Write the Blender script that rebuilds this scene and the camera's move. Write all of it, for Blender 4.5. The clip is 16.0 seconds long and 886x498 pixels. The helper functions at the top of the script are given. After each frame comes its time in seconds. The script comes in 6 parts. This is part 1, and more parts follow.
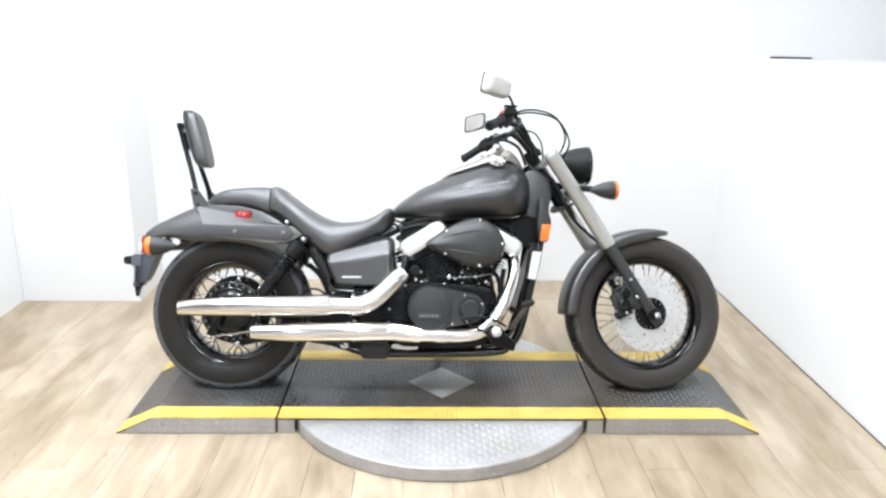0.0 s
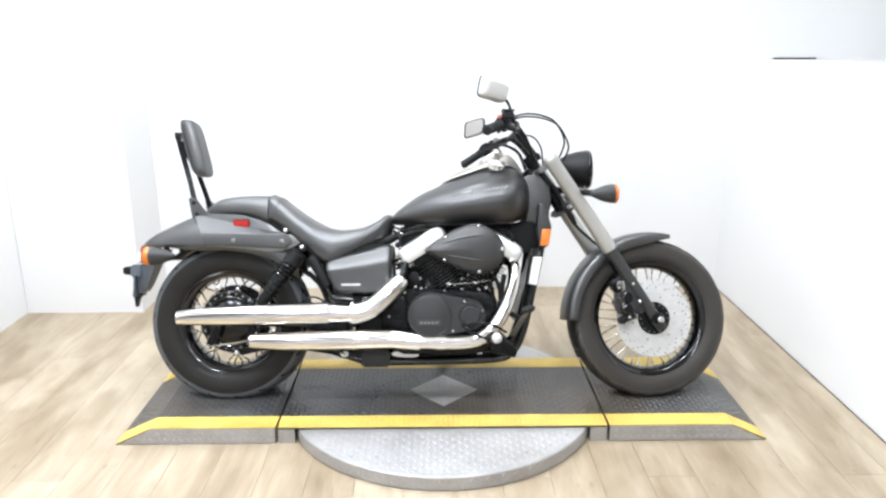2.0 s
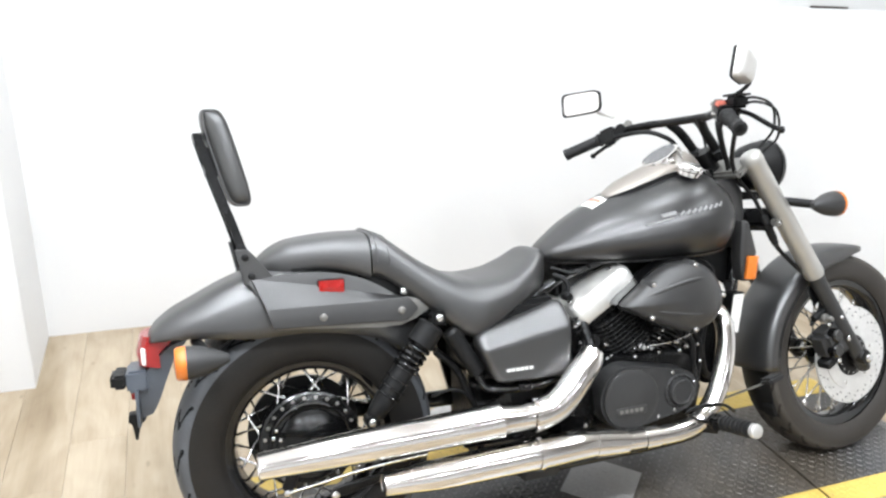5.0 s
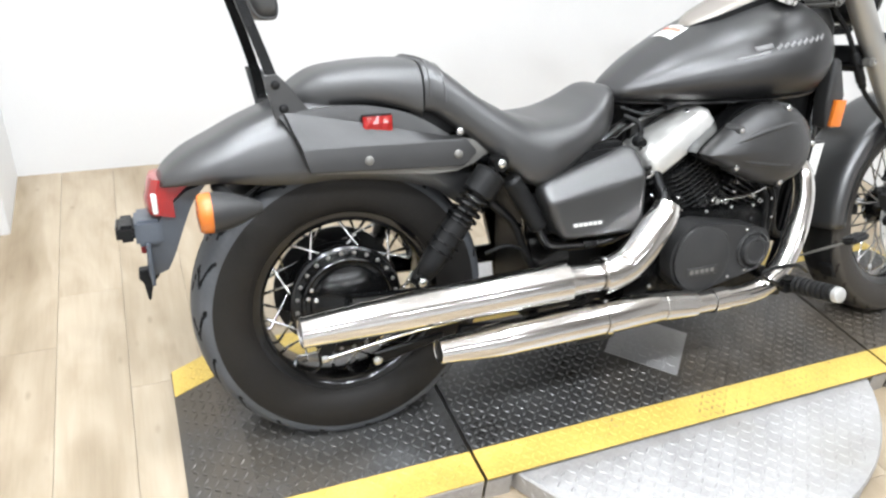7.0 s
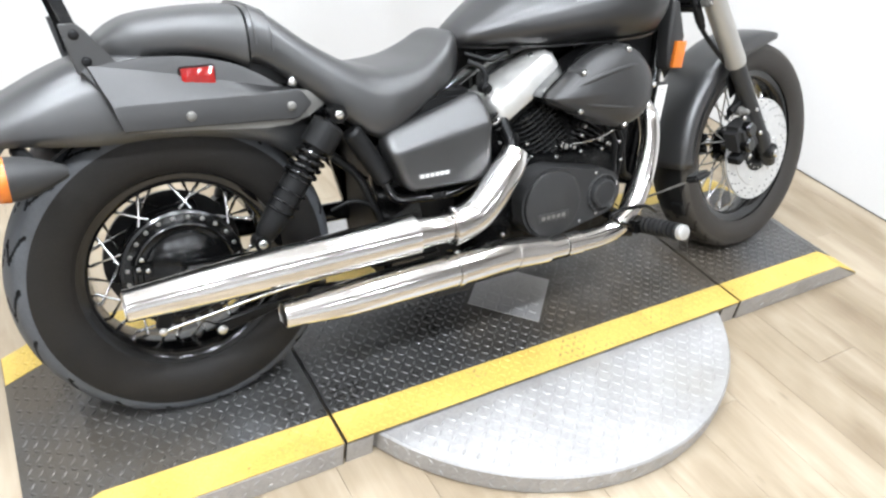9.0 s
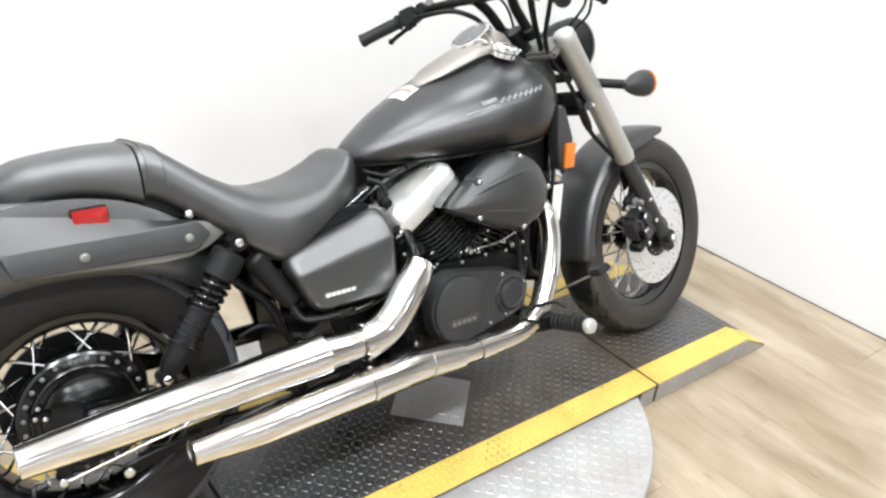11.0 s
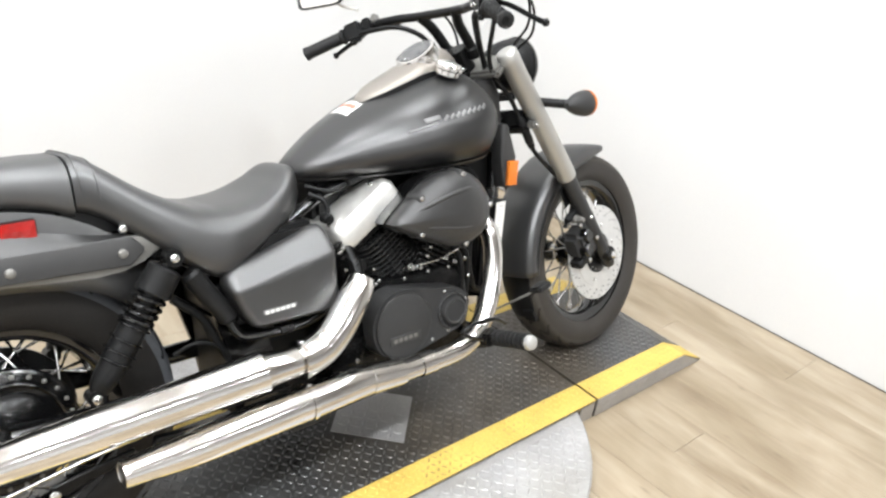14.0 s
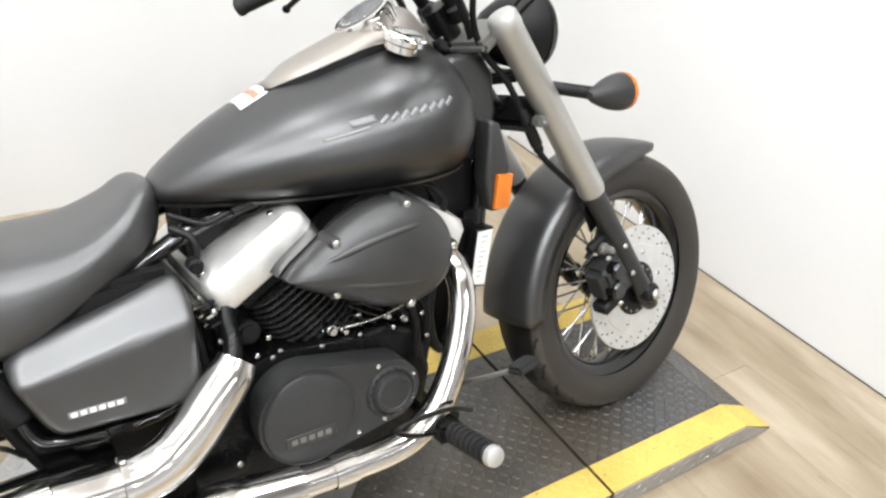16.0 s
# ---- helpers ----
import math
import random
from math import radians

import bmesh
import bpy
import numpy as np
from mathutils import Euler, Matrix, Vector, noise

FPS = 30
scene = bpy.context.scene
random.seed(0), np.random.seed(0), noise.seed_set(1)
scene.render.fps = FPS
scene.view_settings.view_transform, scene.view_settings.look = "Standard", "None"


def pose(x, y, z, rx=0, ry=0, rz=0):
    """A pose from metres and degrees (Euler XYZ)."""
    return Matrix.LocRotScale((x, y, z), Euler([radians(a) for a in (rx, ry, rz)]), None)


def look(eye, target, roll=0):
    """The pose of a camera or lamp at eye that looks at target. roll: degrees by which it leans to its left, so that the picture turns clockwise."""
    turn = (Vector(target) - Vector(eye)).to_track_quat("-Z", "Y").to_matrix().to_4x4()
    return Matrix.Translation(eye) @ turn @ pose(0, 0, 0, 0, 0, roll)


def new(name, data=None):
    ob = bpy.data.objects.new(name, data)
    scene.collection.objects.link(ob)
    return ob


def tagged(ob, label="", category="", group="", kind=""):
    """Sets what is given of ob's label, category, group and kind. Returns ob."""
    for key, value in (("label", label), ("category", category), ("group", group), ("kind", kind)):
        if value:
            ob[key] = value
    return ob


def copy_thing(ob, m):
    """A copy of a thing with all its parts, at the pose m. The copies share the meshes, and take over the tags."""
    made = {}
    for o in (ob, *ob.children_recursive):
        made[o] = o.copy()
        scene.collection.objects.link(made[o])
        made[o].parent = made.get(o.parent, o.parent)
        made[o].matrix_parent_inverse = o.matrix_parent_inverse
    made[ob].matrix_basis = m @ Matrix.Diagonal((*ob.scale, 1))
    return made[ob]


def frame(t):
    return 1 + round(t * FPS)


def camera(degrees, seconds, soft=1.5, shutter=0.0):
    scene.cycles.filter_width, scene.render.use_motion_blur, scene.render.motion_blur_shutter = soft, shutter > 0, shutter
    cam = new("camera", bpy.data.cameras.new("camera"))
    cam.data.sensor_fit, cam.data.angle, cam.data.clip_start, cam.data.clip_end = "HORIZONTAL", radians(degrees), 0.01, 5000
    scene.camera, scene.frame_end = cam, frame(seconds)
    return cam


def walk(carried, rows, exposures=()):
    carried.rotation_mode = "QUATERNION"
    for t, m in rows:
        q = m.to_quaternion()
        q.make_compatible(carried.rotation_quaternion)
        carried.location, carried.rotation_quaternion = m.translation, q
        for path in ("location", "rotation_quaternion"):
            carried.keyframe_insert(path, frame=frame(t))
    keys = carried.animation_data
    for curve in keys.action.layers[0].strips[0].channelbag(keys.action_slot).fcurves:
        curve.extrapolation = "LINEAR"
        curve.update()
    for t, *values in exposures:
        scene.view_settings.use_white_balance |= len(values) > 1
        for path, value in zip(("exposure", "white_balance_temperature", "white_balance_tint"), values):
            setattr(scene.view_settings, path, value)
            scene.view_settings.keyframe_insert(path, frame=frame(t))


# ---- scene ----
cam = camera(61.0, 16.0, soft=2.45)
PATH = [
    (0, (-0.071, -2.889, 1.482), (-0.02, -0.977, 0.898), 0.9),
    (0.5, (-0.073, -2.889, 1.484), (-0.016, -0.977, 0.901), 0.9),
    (1, (-0.065, -2.887, 1.479), (-0.009, -0.976, 0.894), 0.9),
    (1.5, (-0.054, -2.875, 1.475), (0.002, -0.966, 0.883), 0.5),
    (2, (-0.028, -2.87, 1.466), (-0.005, -0.95, 0.904), -0.1),
    (2.5, (-0.061, -2.839, 1.463), (-0.081, -0.94, 0.833), 0.1),
    (3, (-0.243, -2.746, 1.474), (-0.221, -0.849, 0.841), -2.1),
    (3.5, (-0.427, -2.495, 1.467), (-0.359, -0.604, 0.822), -1.8),
    (4, (-0.696, -2.203, 1.476), (-0.54, -0.345, 0.752), 0.8),
    (4.2, (-0.809, -2.066, 1.484), (-0.464, -0.235, 0.757), 0.8),
    (6.3, (-1.18, -1.305, 1.411), (-0.42, 0.295, 0.482), 4.8),
    (6.5, (-1.182, -1.306, 1.385), (-0.432, 0.261, 0.393), 4.7),
    (7, (-1.202, -1.32, 1.346), (-0.488, 0.195, 0.253), 6.1),
    (7.5, (-1.202, -1.332, 1.301), (-0.5, 0.11, 0.106), 8.3),
    (8, (-1.166, -1.336, 1.3), (-0.398, 0.085, 0.121), 8.7),
    (8.5, (-1.119, -1.333, 1.311), (-0.276, 0.047, 0.135), 8.2),
    (9, (-1.088, -1.331, 1.316), (-0.149, 0.009, 0.166), 8.3),
    (9.5, (-1.071, -1.345, 1.326), (-0.084, -0.004, 0.217), 7.7),
    (10, (-1.059, -1.351, 1.34), (-0.019, 0.009, 0.306), 6.4),
    (12.5, (-1.023, -1.349, 1.391), (0.192, -0.018, 0.523), 6.8),
    (13, (-1.021, -1.346, 1.391), (0.212, -0.027, 0.532), 6.8),
    (13.5, (-1.029, -1.346, 1.391), (0.223, -0.038, 0.542), 8.1),
    (14, (-1.027, -1.353, 1.382), (0.221, -0.065, 0.495), 8.4),
    (14.5, (-0.998, -1.335, 1.372), (0.233, -0.071, 0.43), 6.4),
    (15, (-0.818, -1.284, 1.337), (0.358, -0.001, 0.351), 4.8),
    (15.5, (-0.596, -1.228, 1.363), (0.498, 0.152, 0.415), 6.5),
    (16, (-0.427, -1.04, 1.343), (0.59, 0.31, 0.274), 8.4),
]
walk(cam, [(t, look(eye, target, roll)) for t, eye, target, roll in PATH], exposures=[(0.0, 0.40, 6150, 10), (3.0, 0.40, 6150, 10), (4.2, 0.36, 6250, 10), (6.3, 0.36, 6300, 10), (9.0, 0.38, 6180, 10), (10.2, 0.36, 6280, 10), (12.3, 0.28, 6500, 10), (15.0, 0.28, 6500, 10), (16.0, 0.26, 6500, 10)])
# ---- light ----
world = bpy.data.worlds.new("world")
world.use_nodes = True
scene.world = world
world.node_tree.nodes["Background"].inputs["Color"].default_value = (0.9, 0.95, 1.0, 1)
world.node_tree.nodes["Background"].inputs["Strength"].default_value = 0.05
scene.view_settings.exposure = 0.0
LAMP, LAMP_COLOR = 17.5, (0.95, 0.985, 1.02)


# ---- materials ----
def surface(name, color, rough=0.5, metal=0.0, vary=0.12, scale=9.0, grain=160.0, bump=0.0, coat=0.0, rough_vary=0.1, dirt=None, stretch=(1, 1, 1), shine=0.5):
    m = bpy.data.materials.new(name)
    m.use_nodes = True
    nt = m.node_tree
    n, k = nt.nodes, nt.links
    b = n["Principled BSDF"]
    b.inputs["Metallic"].default_value = metal
    b.inputs["Specular IOR Level"].default_value = shine
    b.inputs["Coat Weight"].default_value = coat
    b.inputs["Coat Roughness"].default_value = 0.08
    tc = n.new("ShaderNodeTexCoord")
    mp = n.new("ShaderNodeMapping")
    mp.inputs["Scale"].default_value = stretch
    k.new(tc.outputs["Object"], mp.inputs["Vector"])
    big = n.new("ShaderNodeTexNoise")
    big.inputs["Scale"].default_value, big.inputs["Detail"].default_value = scale, 5
    small = n.new("ShaderNodeTexNoise")
    small.inputs["Scale"].default_value, small.inputs["Detail"].default_value = grain, 3
    for t in (big, small):
        k.new(mp.outputs["Vector"], t.inputs["Vector"])
    add = n.new("ShaderNodeMath")
    add.operation = "MULTIPLY_ADD"
    add.inputs[1].default_value, add.inputs[2].default_value = 0.4, 0.0
    k.new(small.outputs["Fac"], add.inputs[0])
    mix = n.new("ShaderNodeMath")
    mix.operation = "MULTIPLY_ADD"
    mix.inputs[1].default_value = 0.6
    k.new(big.outputs["Fac"], mix.inputs[0])
    k.new(add.outputs[0], mix.inputs[2])
    ramp = n.new("ShaderNodeValToRGB")
    low = [c * (1 - vary) for c in color]
    high = [min(1, c * (1 + vary)) for c in color]
    ramp.color_ramp.elements[0].position, ramp.color_ramp.elements[1].position = 0.35, 0.65
    ramp.color_ramp.elements[0].color = (*(dirt or low), 1)
    ramp.color_ramp.elements[1].color = (*high, 1)
    k.new(mix.outputs[0], ramp.inputs["Fac"])
    k.new(ramp.outputs["Color"], b.inputs["Base Color"])
    rr = n.new("ShaderNodeMapRange")
    rr.inputs["To Min"].default_value, rr.inputs["To Max"].default_value = max(0.02, rough - rough_vary), min(1, rough + rough_vary)
    rr.inputs["From Min"].default_value, rr.inputs["From Max"].default_value = 0.3, 0.7
    k.new(mix.outputs[0], rr.inputs["Value"])
    k.new(rr.outputs["Result"], b.inputs["Roughness"])
    if bump:
        bp = n.new("ShaderNodeBump")
        bp.inputs["Strength"].default_value, bp.inputs["Distance"].default_value = bump, 0.002
        k.new(small.outputs["Fac"], bp.inputs["Height"])
        k.new(bp.outputs["Normal"], b.inputs["Normal"])
    return m


def wood(name):
    m = bpy.data.materials.new(name)
    m.use_nodes = True
    nt = m.node_tree
    n, k = nt.nodes, nt.links
    b = n["Principled BSDF"]
    tc, info = n.new("ShaderNodeTexCoord"), n.new("ShaderNodeObjectInfo")
    off = n.new("ShaderNodeVectorMath")
    off.operation = "MULTIPLY_ADD"
    off.inputs[1].default_value = (7.3, 11.9, 3.1)
    k.new(info.outputs["Random"], off.inputs[0])
    k.new(tc.outputs["Object"], off.inputs[2])
    mp = n.new("ShaderNodeMapping")
    mp.inputs["Scale"].default_value = (11, 2.8, 1)
    k.new(off.outputs["Vector"], mp.inputs["Vector"])
    cloud = n.new("ShaderNodeTexNoise")
    cloud.inputs["Scale"].default_value, cloud.inputs["Detail"].default_value, cloud.inputs["Distortion"].default_value = 1.0, 6, 0.8
    k.new(mp.outputs["Vector"], cloud.inputs["Vector"])
    mp2 = n.new("ShaderNodeMapping")
    mp2.inputs["Scale"].default_value = (120, 6.0, 1)
    k.new(off.outputs["Vector"], mp2.inputs["Vector"])
    fibre = n.new("ShaderNodeTexNoise")
    fibre.inputs["Scale"].default_value, fibre.inputs["Detail"].default_value = 1.0, 4
    k.new(mp2.outputs["Vector"], fibre.inputs["Vector"])
    f = n.new("ShaderNodeMath")
    f.operation = "MULTIPLY_ADD"
    f.inputs[1].default_value = 0.22
    k.new(fibre.outputs["Fac"], f.inputs[0])
    s = n.new("ShaderNodeMath")
    s.operation = "MULTIPLY_ADD"
    s.inputs[1].default_value, s.inputs[2].default_value = 0.78, 0.0
    k.new(cloud.outputs["Fac"], s.inputs[0])
    k.new(s.outputs[0], f.inputs[2])
    t = n.new("ShaderNodeMath")
    t.operation = "MULTIPLY_ADD"
    t.inputs[1].default_value = 0.05
    k.new(info.outputs["Random"], t.inputs[0])
    k.new(f.outputs[0], t.inputs[2])
    ramp = n.new("ShaderNodeValToRGB")
    e = ramp.color_ramp.elements
    e[0].position, e[0].color = 0.31, (0.262, 0.204, 0.138, 1)
    e[1].position, e[1].color = 0.73, (0.415, 0.348, 0.258, 1)
    mid = e.new(0.52)
    mid.color = (0.345, 0.281, 0.199, 1)
    k.new(t.outputs[0], ramp.inputs["Fac"])
    # broad scuffs and dirt over the whole floor
    where = n.new("ShaderNodeNewGeometry")
    mp3 = n.new("ShaderNodeMapping")
    mp3.inputs["Scale"].default_value, mp3.inputs["Rotation"].default_value = (3.4, 1.1, 1), (0, 0, 0.6)
    k.new(where.outputs["Position"], mp3.inputs["Vector"])
    scuff = n.new("ShaderNodeTexNoise")
    scuff.inputs["Scale"].default_value, scuff.inputs["Detail"].default_value, scuff.inputs["Distortion"].default_value = 1.0, 6, 1.2
    k.new(mp3.outputs["Vector"], scuff.inputs["Vector"])
    dirt = n.new("ShaderNodeValToRGB")
    q = dirt.color_ramp.elements
    q[0].position, q[0].color = 0.36, (0.70, 0.665, 0.605, 1)
    q[1].position, q[1].color = 0.60, (1.0, 1.0, 1.0, 1)
    k.new(scuff.outputs["Fac"], dirt.inputs["Fac"])
    soil = n.new("ShaderNodeMix")
    soil.data_type, soil.blend_type = "RGBA", "MULTIPLY"
    soil.inputs[0].default_value = 1.0
    k.new(ramp.outputs["Color"], soil.inputs[6])
    k.new(dirt.outputs["Color"], soil.inputs[7])
    # small dark knots
    mp4 = n.new("ShaderNodeMapping")
    mp4.inputs["Scale"].default_value = (26, 11, 1)
    k.new(off.outputs["Vector"], mp4.inputs["Vector"])
    spot = n.new("ShaderNodeTexVoronoi")
    spot.inputs["Scale"].default_value = 0.45
    k.new(mp4.outputs["Vector"], spot.inputs["Vector"])
    dot = n.new("ShaderNodeMapRange")
    dot.inputs["From Min"].default_value, dot.inputs["From Max"].default_value, dot.inputs["To Min"].default_value, dot.inputs["To Max"].default_value = 0.03, 0.11, 0.45, 0.0
    k.new(spot.outputs["Distance"], dot.inputs["Value"])
    knot = n.new("ShaderNodeMix")
    knot.data_type = "RGBA"
    k.new(dot.outputs["Result"], knot.inputs[0])
    k.new(soil.outputs[2], knot.inputs[6])
    knot.inputs[7].default_value = (0.13, 0.095, 0.06, 1)
    k.new(knot.outputs[2], b.inputs["Base Color"])
    worn = n.new("ShaderNodeMapRange")
    worn.inputs["To Min"].default_value, worn.inputs["To Max"].default_value = 0.46, 0.26
    k.new(scuff.outputs["Fac"], worn.inputs["Value"])
    k.new(worn.outputs["Result"], b.inputs["Roughness"])
    bp = n.new("ShaderNodeBump")
    bp.inputs["Strength"].default_value, bp.inputs["Distance"].default_value = 0.15, 0.001
    k.new(fibre.outputs["Fac"], bp.inputs["Height"])
    k.new(bp.outputs["Normal"], b.inputs["Normal"])
    return m


def glow(name, color, strength):
    m = bpy.data.materials.new(name)
    m.use_nodes = True
    b = m.node_tree.nodes["Principled BSDF"]
    b.inputs["Emission Color"].default_value = (*color, 1)
    b.inputs["Emission Strength"].default_value = strength
    return m


def lens(name, color, rough=0.08):
    m = surface(name, color, rough, 0, 0.15, 30, 400, 0.0, 0.25, 0.03)
    m.node_tree.nodes["Principled BSDF"].inputs["Transmission Weight"].default_value = 0.25
    return m


TANKPAINT = surface("satin_graphite_tank_paint", (0.074, 0.0735, 0.0735), 0.335, 0.84, 0.06, 6, 900, 0.04, 0, 0.04)
PAINT = surface("matte_graphite_paint", (0.097, 0.0965, 0.0965), 0.36, 0.84, 0.06, 6, 900, 0.05, 0, 0.04)
SADDLE = surface("smooth_seat_vinyl", (0.018, 0.0178, 0.0176), 0.36, 0, 0.10, 5, 420, 0, 0, 0.03, shine=1.0)
VINYL = surface("black_seat_vinyl", (0.017, 0.0168, 0.0166), 0.46, 0, 0.10, 5, 420, 0.03, 0, 0.04, shine=1.0)
VINYL.node_tree.nodes["Principled BSDF"].inputs["IOR"].default_value = 1.55
GLOSS = surface("gloss_black_paint", (0.003, 0.003, 0.0031), 0.12, 0, 0.3, 20, 300, 0, 0.2, 0.05)
HUB = surface("polished_black_hub", (0.003, 0.003, 0.0031), 0.17, 0, 0.3, 20, 300, 0.05, 0, 0.05, shine=0.4)
BLACK = surface("satin_black_metal", (0.0045, 0.0045, 0.0046), 0.33, 0.1, 0.3, 25, 300, 0.1, 0, 0.1, shine=0.22)
PLASTIC = surface("black_plastic", (0.0065, 0.0065, 0.0066), 0.45, 0, 0.2, 18, 500, 0.2, 0, 0.08, shine=0.22)
RUBBER = surface("tyre_rubber", (0.0085, 0.0078, 0.0070), 0.57, 0, 0.25, 7, 260, 0.25, 0, 0.08, (0.0142, 0.0122, 0.0103), shine=0.25)
# Wear and the grey-blue sheen of the tread, both held in the colour.
WORN = surface("worn_sheen_tread_rubber", (0.070, 0.073, 0.079), 0.62, 0, 0.2, 12, 260, 0.3, 0, 0.08, (0.058, 0.061, 0.066), shine=0.4)
DUSTY = surface("dusty_tread_rubber", (0.055, 0.049, 0.042), 0.62, 0, 0.2, 9, 260, 0.3, 0, 0.08, (0.036, 0.032, 0.028), shine=0.3)
DUSTY_SIDE = surface("dusty_sidewall_rubber", (0.026, 0.0235, 0.021), 0.6, 0, 0.25, 7, 260, 0.25, 0, 0.08, (0.034, 0.030, 0.026), shine=0.28)
# Same rubber, darkened to put the shade of the grooves into colour.
GROOVE_SHADE = surface("shaded_groove_rubber", (0.008, 0.008, 0.008), 0.8, 0, 0.2, 12, 260, 0.2, shine=0.1)
GRIP = surface("grip_rubber", (0.013, 0.0128, 0.0125), 0.6, 0, 0.2, 30, 400, 0.3, shine=0.3)
CHROME = surface("chrome", (0.73, 0.712, 0.69), 0.13, 1, 0.03, 12, 200, 0, 0, 0.02)
SATIN = surface("satin_silver", (0.52, 0.51, 0.485), 0.40, 0.55, 0.05, 8, 500, 0.08, 0, 0.05)
FORKPAINT = surface("grey_olive_fork_paint", (0.43, 0.422, 0.395), 0.36, 0.5, 0.05, 8, 500, 0.06, 0, 0.05)
# Head-cover alloy darkened to carry the shade on its rear end.
SHADED_ALLOY = surface("shaded_head_alloy", (0.11, 0.106, 0.094), 0.36, 0.5, 0.10, 14, 400, 0.1, 0, 0.06)
DULL = surface("dull_console_silver", (0.26, 0.235, 0.21), 0.42, 0.5, 0.05, 8, 500, 0.08, 0, 0.05)
ALLOY = surface("cast_alloy", (0.66, 0.65, 0.62), 0.36, 0.7, 0.08, 20, 300, 0.15, 0, 0.08)
STEEL = surface("bright_steel", (0.62, 0.62, 0.61), 0.22, 1, 0.08, 30, 200, 0, 0, 0.06)
BRAKE = surface("brushed_brake_steel", (0.60, 0.595, 0.58), 0.40, 0.55, 0.10, 40, 300, 0.1, 0, 0.08)
CASE = surface("black_engine_case", (0.0042, 0.0042, 0.0043), 0.24, 0.1, 0.3, 16, 350, 0.2, 0, 0.10, shine=0.2)
AIRPAINT = surface("charcoal_cover_paint", (0.042, 0.0415, 0.041), 0.38, 0.35, 0.12, 12, 500, 0.12, 0, 0.05)
RAIL = surface("charcoal_rail_paint", (0.060, 0.0595, 0.059), 0.36, 0.7, 0.08, 10, 600, 0.08, 0, 0.05)
STAY = surface("pale_grey_stay_paint", (0.17, 0.165, 0.152), 0.42, 0.4, 0.10, 12, 400, 0.1)
COVER = surface("dark_grey_case_cover", (0.031, 0.0308, 0.0306), 0.42, 0.1, 0.15, 12, 350, 0.15, 0, 0.06, shine=0.3)
SLATE = surface("slate_grey_plastic", (0.062, 0.071, 0.086), 0.4, 0, 0.12, 14, 300, 0.1)
RED = lens("red_lens", (0.34, 0.012, 0.010))
ORANGE = lens("amber_lens", (0.72, 0.20, 0.025), 0.25)
GLASS = surface("mirror_glass", (0.62, 0.59, 0.565), 0.03, 1, 0.0, 5, 50, 0, 0, 0.0)
# Case black raised in tone, so the fins' lit edges are in the colour.
FIN = surface("black_lit_fin", (0.026, 0.026, 0.026), 0.28, 0.1, 0.2, 20, 300, 0.1, 0, 0.08, shine=0.5)
DIAL = surface("dial_face", (0.07, 0.07, 0.073), 0.22, 0, 0.1, 20, 200, 0, 0.15, shine=0.4)
PAPER = surface("white_sticker", (0.66, 0.65, 0.62), 0.4, 0, 0.05, 30, 200)
INK = surface("grey_print", (0.34, 0.34, 0.35), 0.5, 0, 0.1, 30, 200)
REDINK = surface("red_print", (0.58, 0.16, 0.11), 0.5, 0, 0.1, 30, 200)
EMBLEM = surface("silver_emblem", (0.20, 0.198, 0.198), 0.4, 0.3, 0.1, 40, 300)
TREAD = surface("dark_tread_plate", (0.076, 0.076, 0.076), 0.33, 0.30, 0.28, 5, 130, 0.25, 0, 0.10, (0.046, 0.044, 0.042))
# Paler than the plate: worn tops, with their highlights put into the colour.
LUG = surface("worn_highlit_lug", (0.130, 0.130, 0.130), 0.36, 0.6, 0.25, 8, 160, 0.1, 0, 0.08)
SILVER = surface("silver_tread_plate", (0.43, 0.422, 0.416), 0.47, 0.5, 0.10, 5, 120, 0.2, 0, 0.08, (0.33, 0.322, 0.315))
YELLOW = surface("worn_yellow_paint", (0.62, 0.437, 0.100), 0.48, 0, 0.10, 7, 150, 0.2, 0, 0.08, (0.44, 0.31, 0.065))


def soiled(m, color, scale, low, high, amount=1.0, detail=5):
    """Patches of another colour over the whole thing, in a shape of their own."""
    n, k = m.node_tree.nodes, m.node_tree.links
    b = n["Principled BSDF"]
    was = b.inputs["Base Color"].links[0].from_socket
    where, noise, cut, mix = n.new("ShaderNodeNewGeometry"), n.new("ShaderNodeTexNoise"), n.new("ShaderNodeMapRange"), n.new("ShaderNodeMix")
    noise.inputs["Scale"].default_value, noise.inputs["Detail"].default_value = scale, detail
    k.new(where.outputs["Position"], noise.inputs["Vector"])
    cut.inputs["From Min"].default_value, cut.inputs["From Max"].default_value, cut.inputs["To Max"].default_value = low, high, amount
    k.new(noise.outputs["Fac"], cut.inputs["Value"])
    mix.data_type = "RGBA"
    k.new(cut.outputs["Result"], mix.inputs[0])
    k.new(was, mix.inputs[6])
    mix.inputs[7].default_value = (*color, 1)
    k.new(mix.outputs[2], b.inputs["Base Color"])


STRIPE_LUG = surface("scuffed_yellow_lug", (0.585, 0.411, 0.094), 0.5, 0, 0.15, 20, 150, 0.1, 0, 0.08)
soiled(STRIPE_LUG, (0.20, 0.15, 0.05), 9.0, 0.54, 0.68, 0.75)
soiled(YELLOW, (0.40, 0.285, 0.07), 6.0, 0.55, 0.75, 0.5)
soiled(YELLOW, (0.16, 0.12, 0.05), 85.0, 0.70, 0.76, 0.8, 2)
soiled(TREAD, (0.085, 0.070, 0.052), 2.1, 0.45, 0.66, 0.85)
soiled(LUG, (0.085, 0.070, 0.052), 2.1, 0.45, 0.66, 0.85)
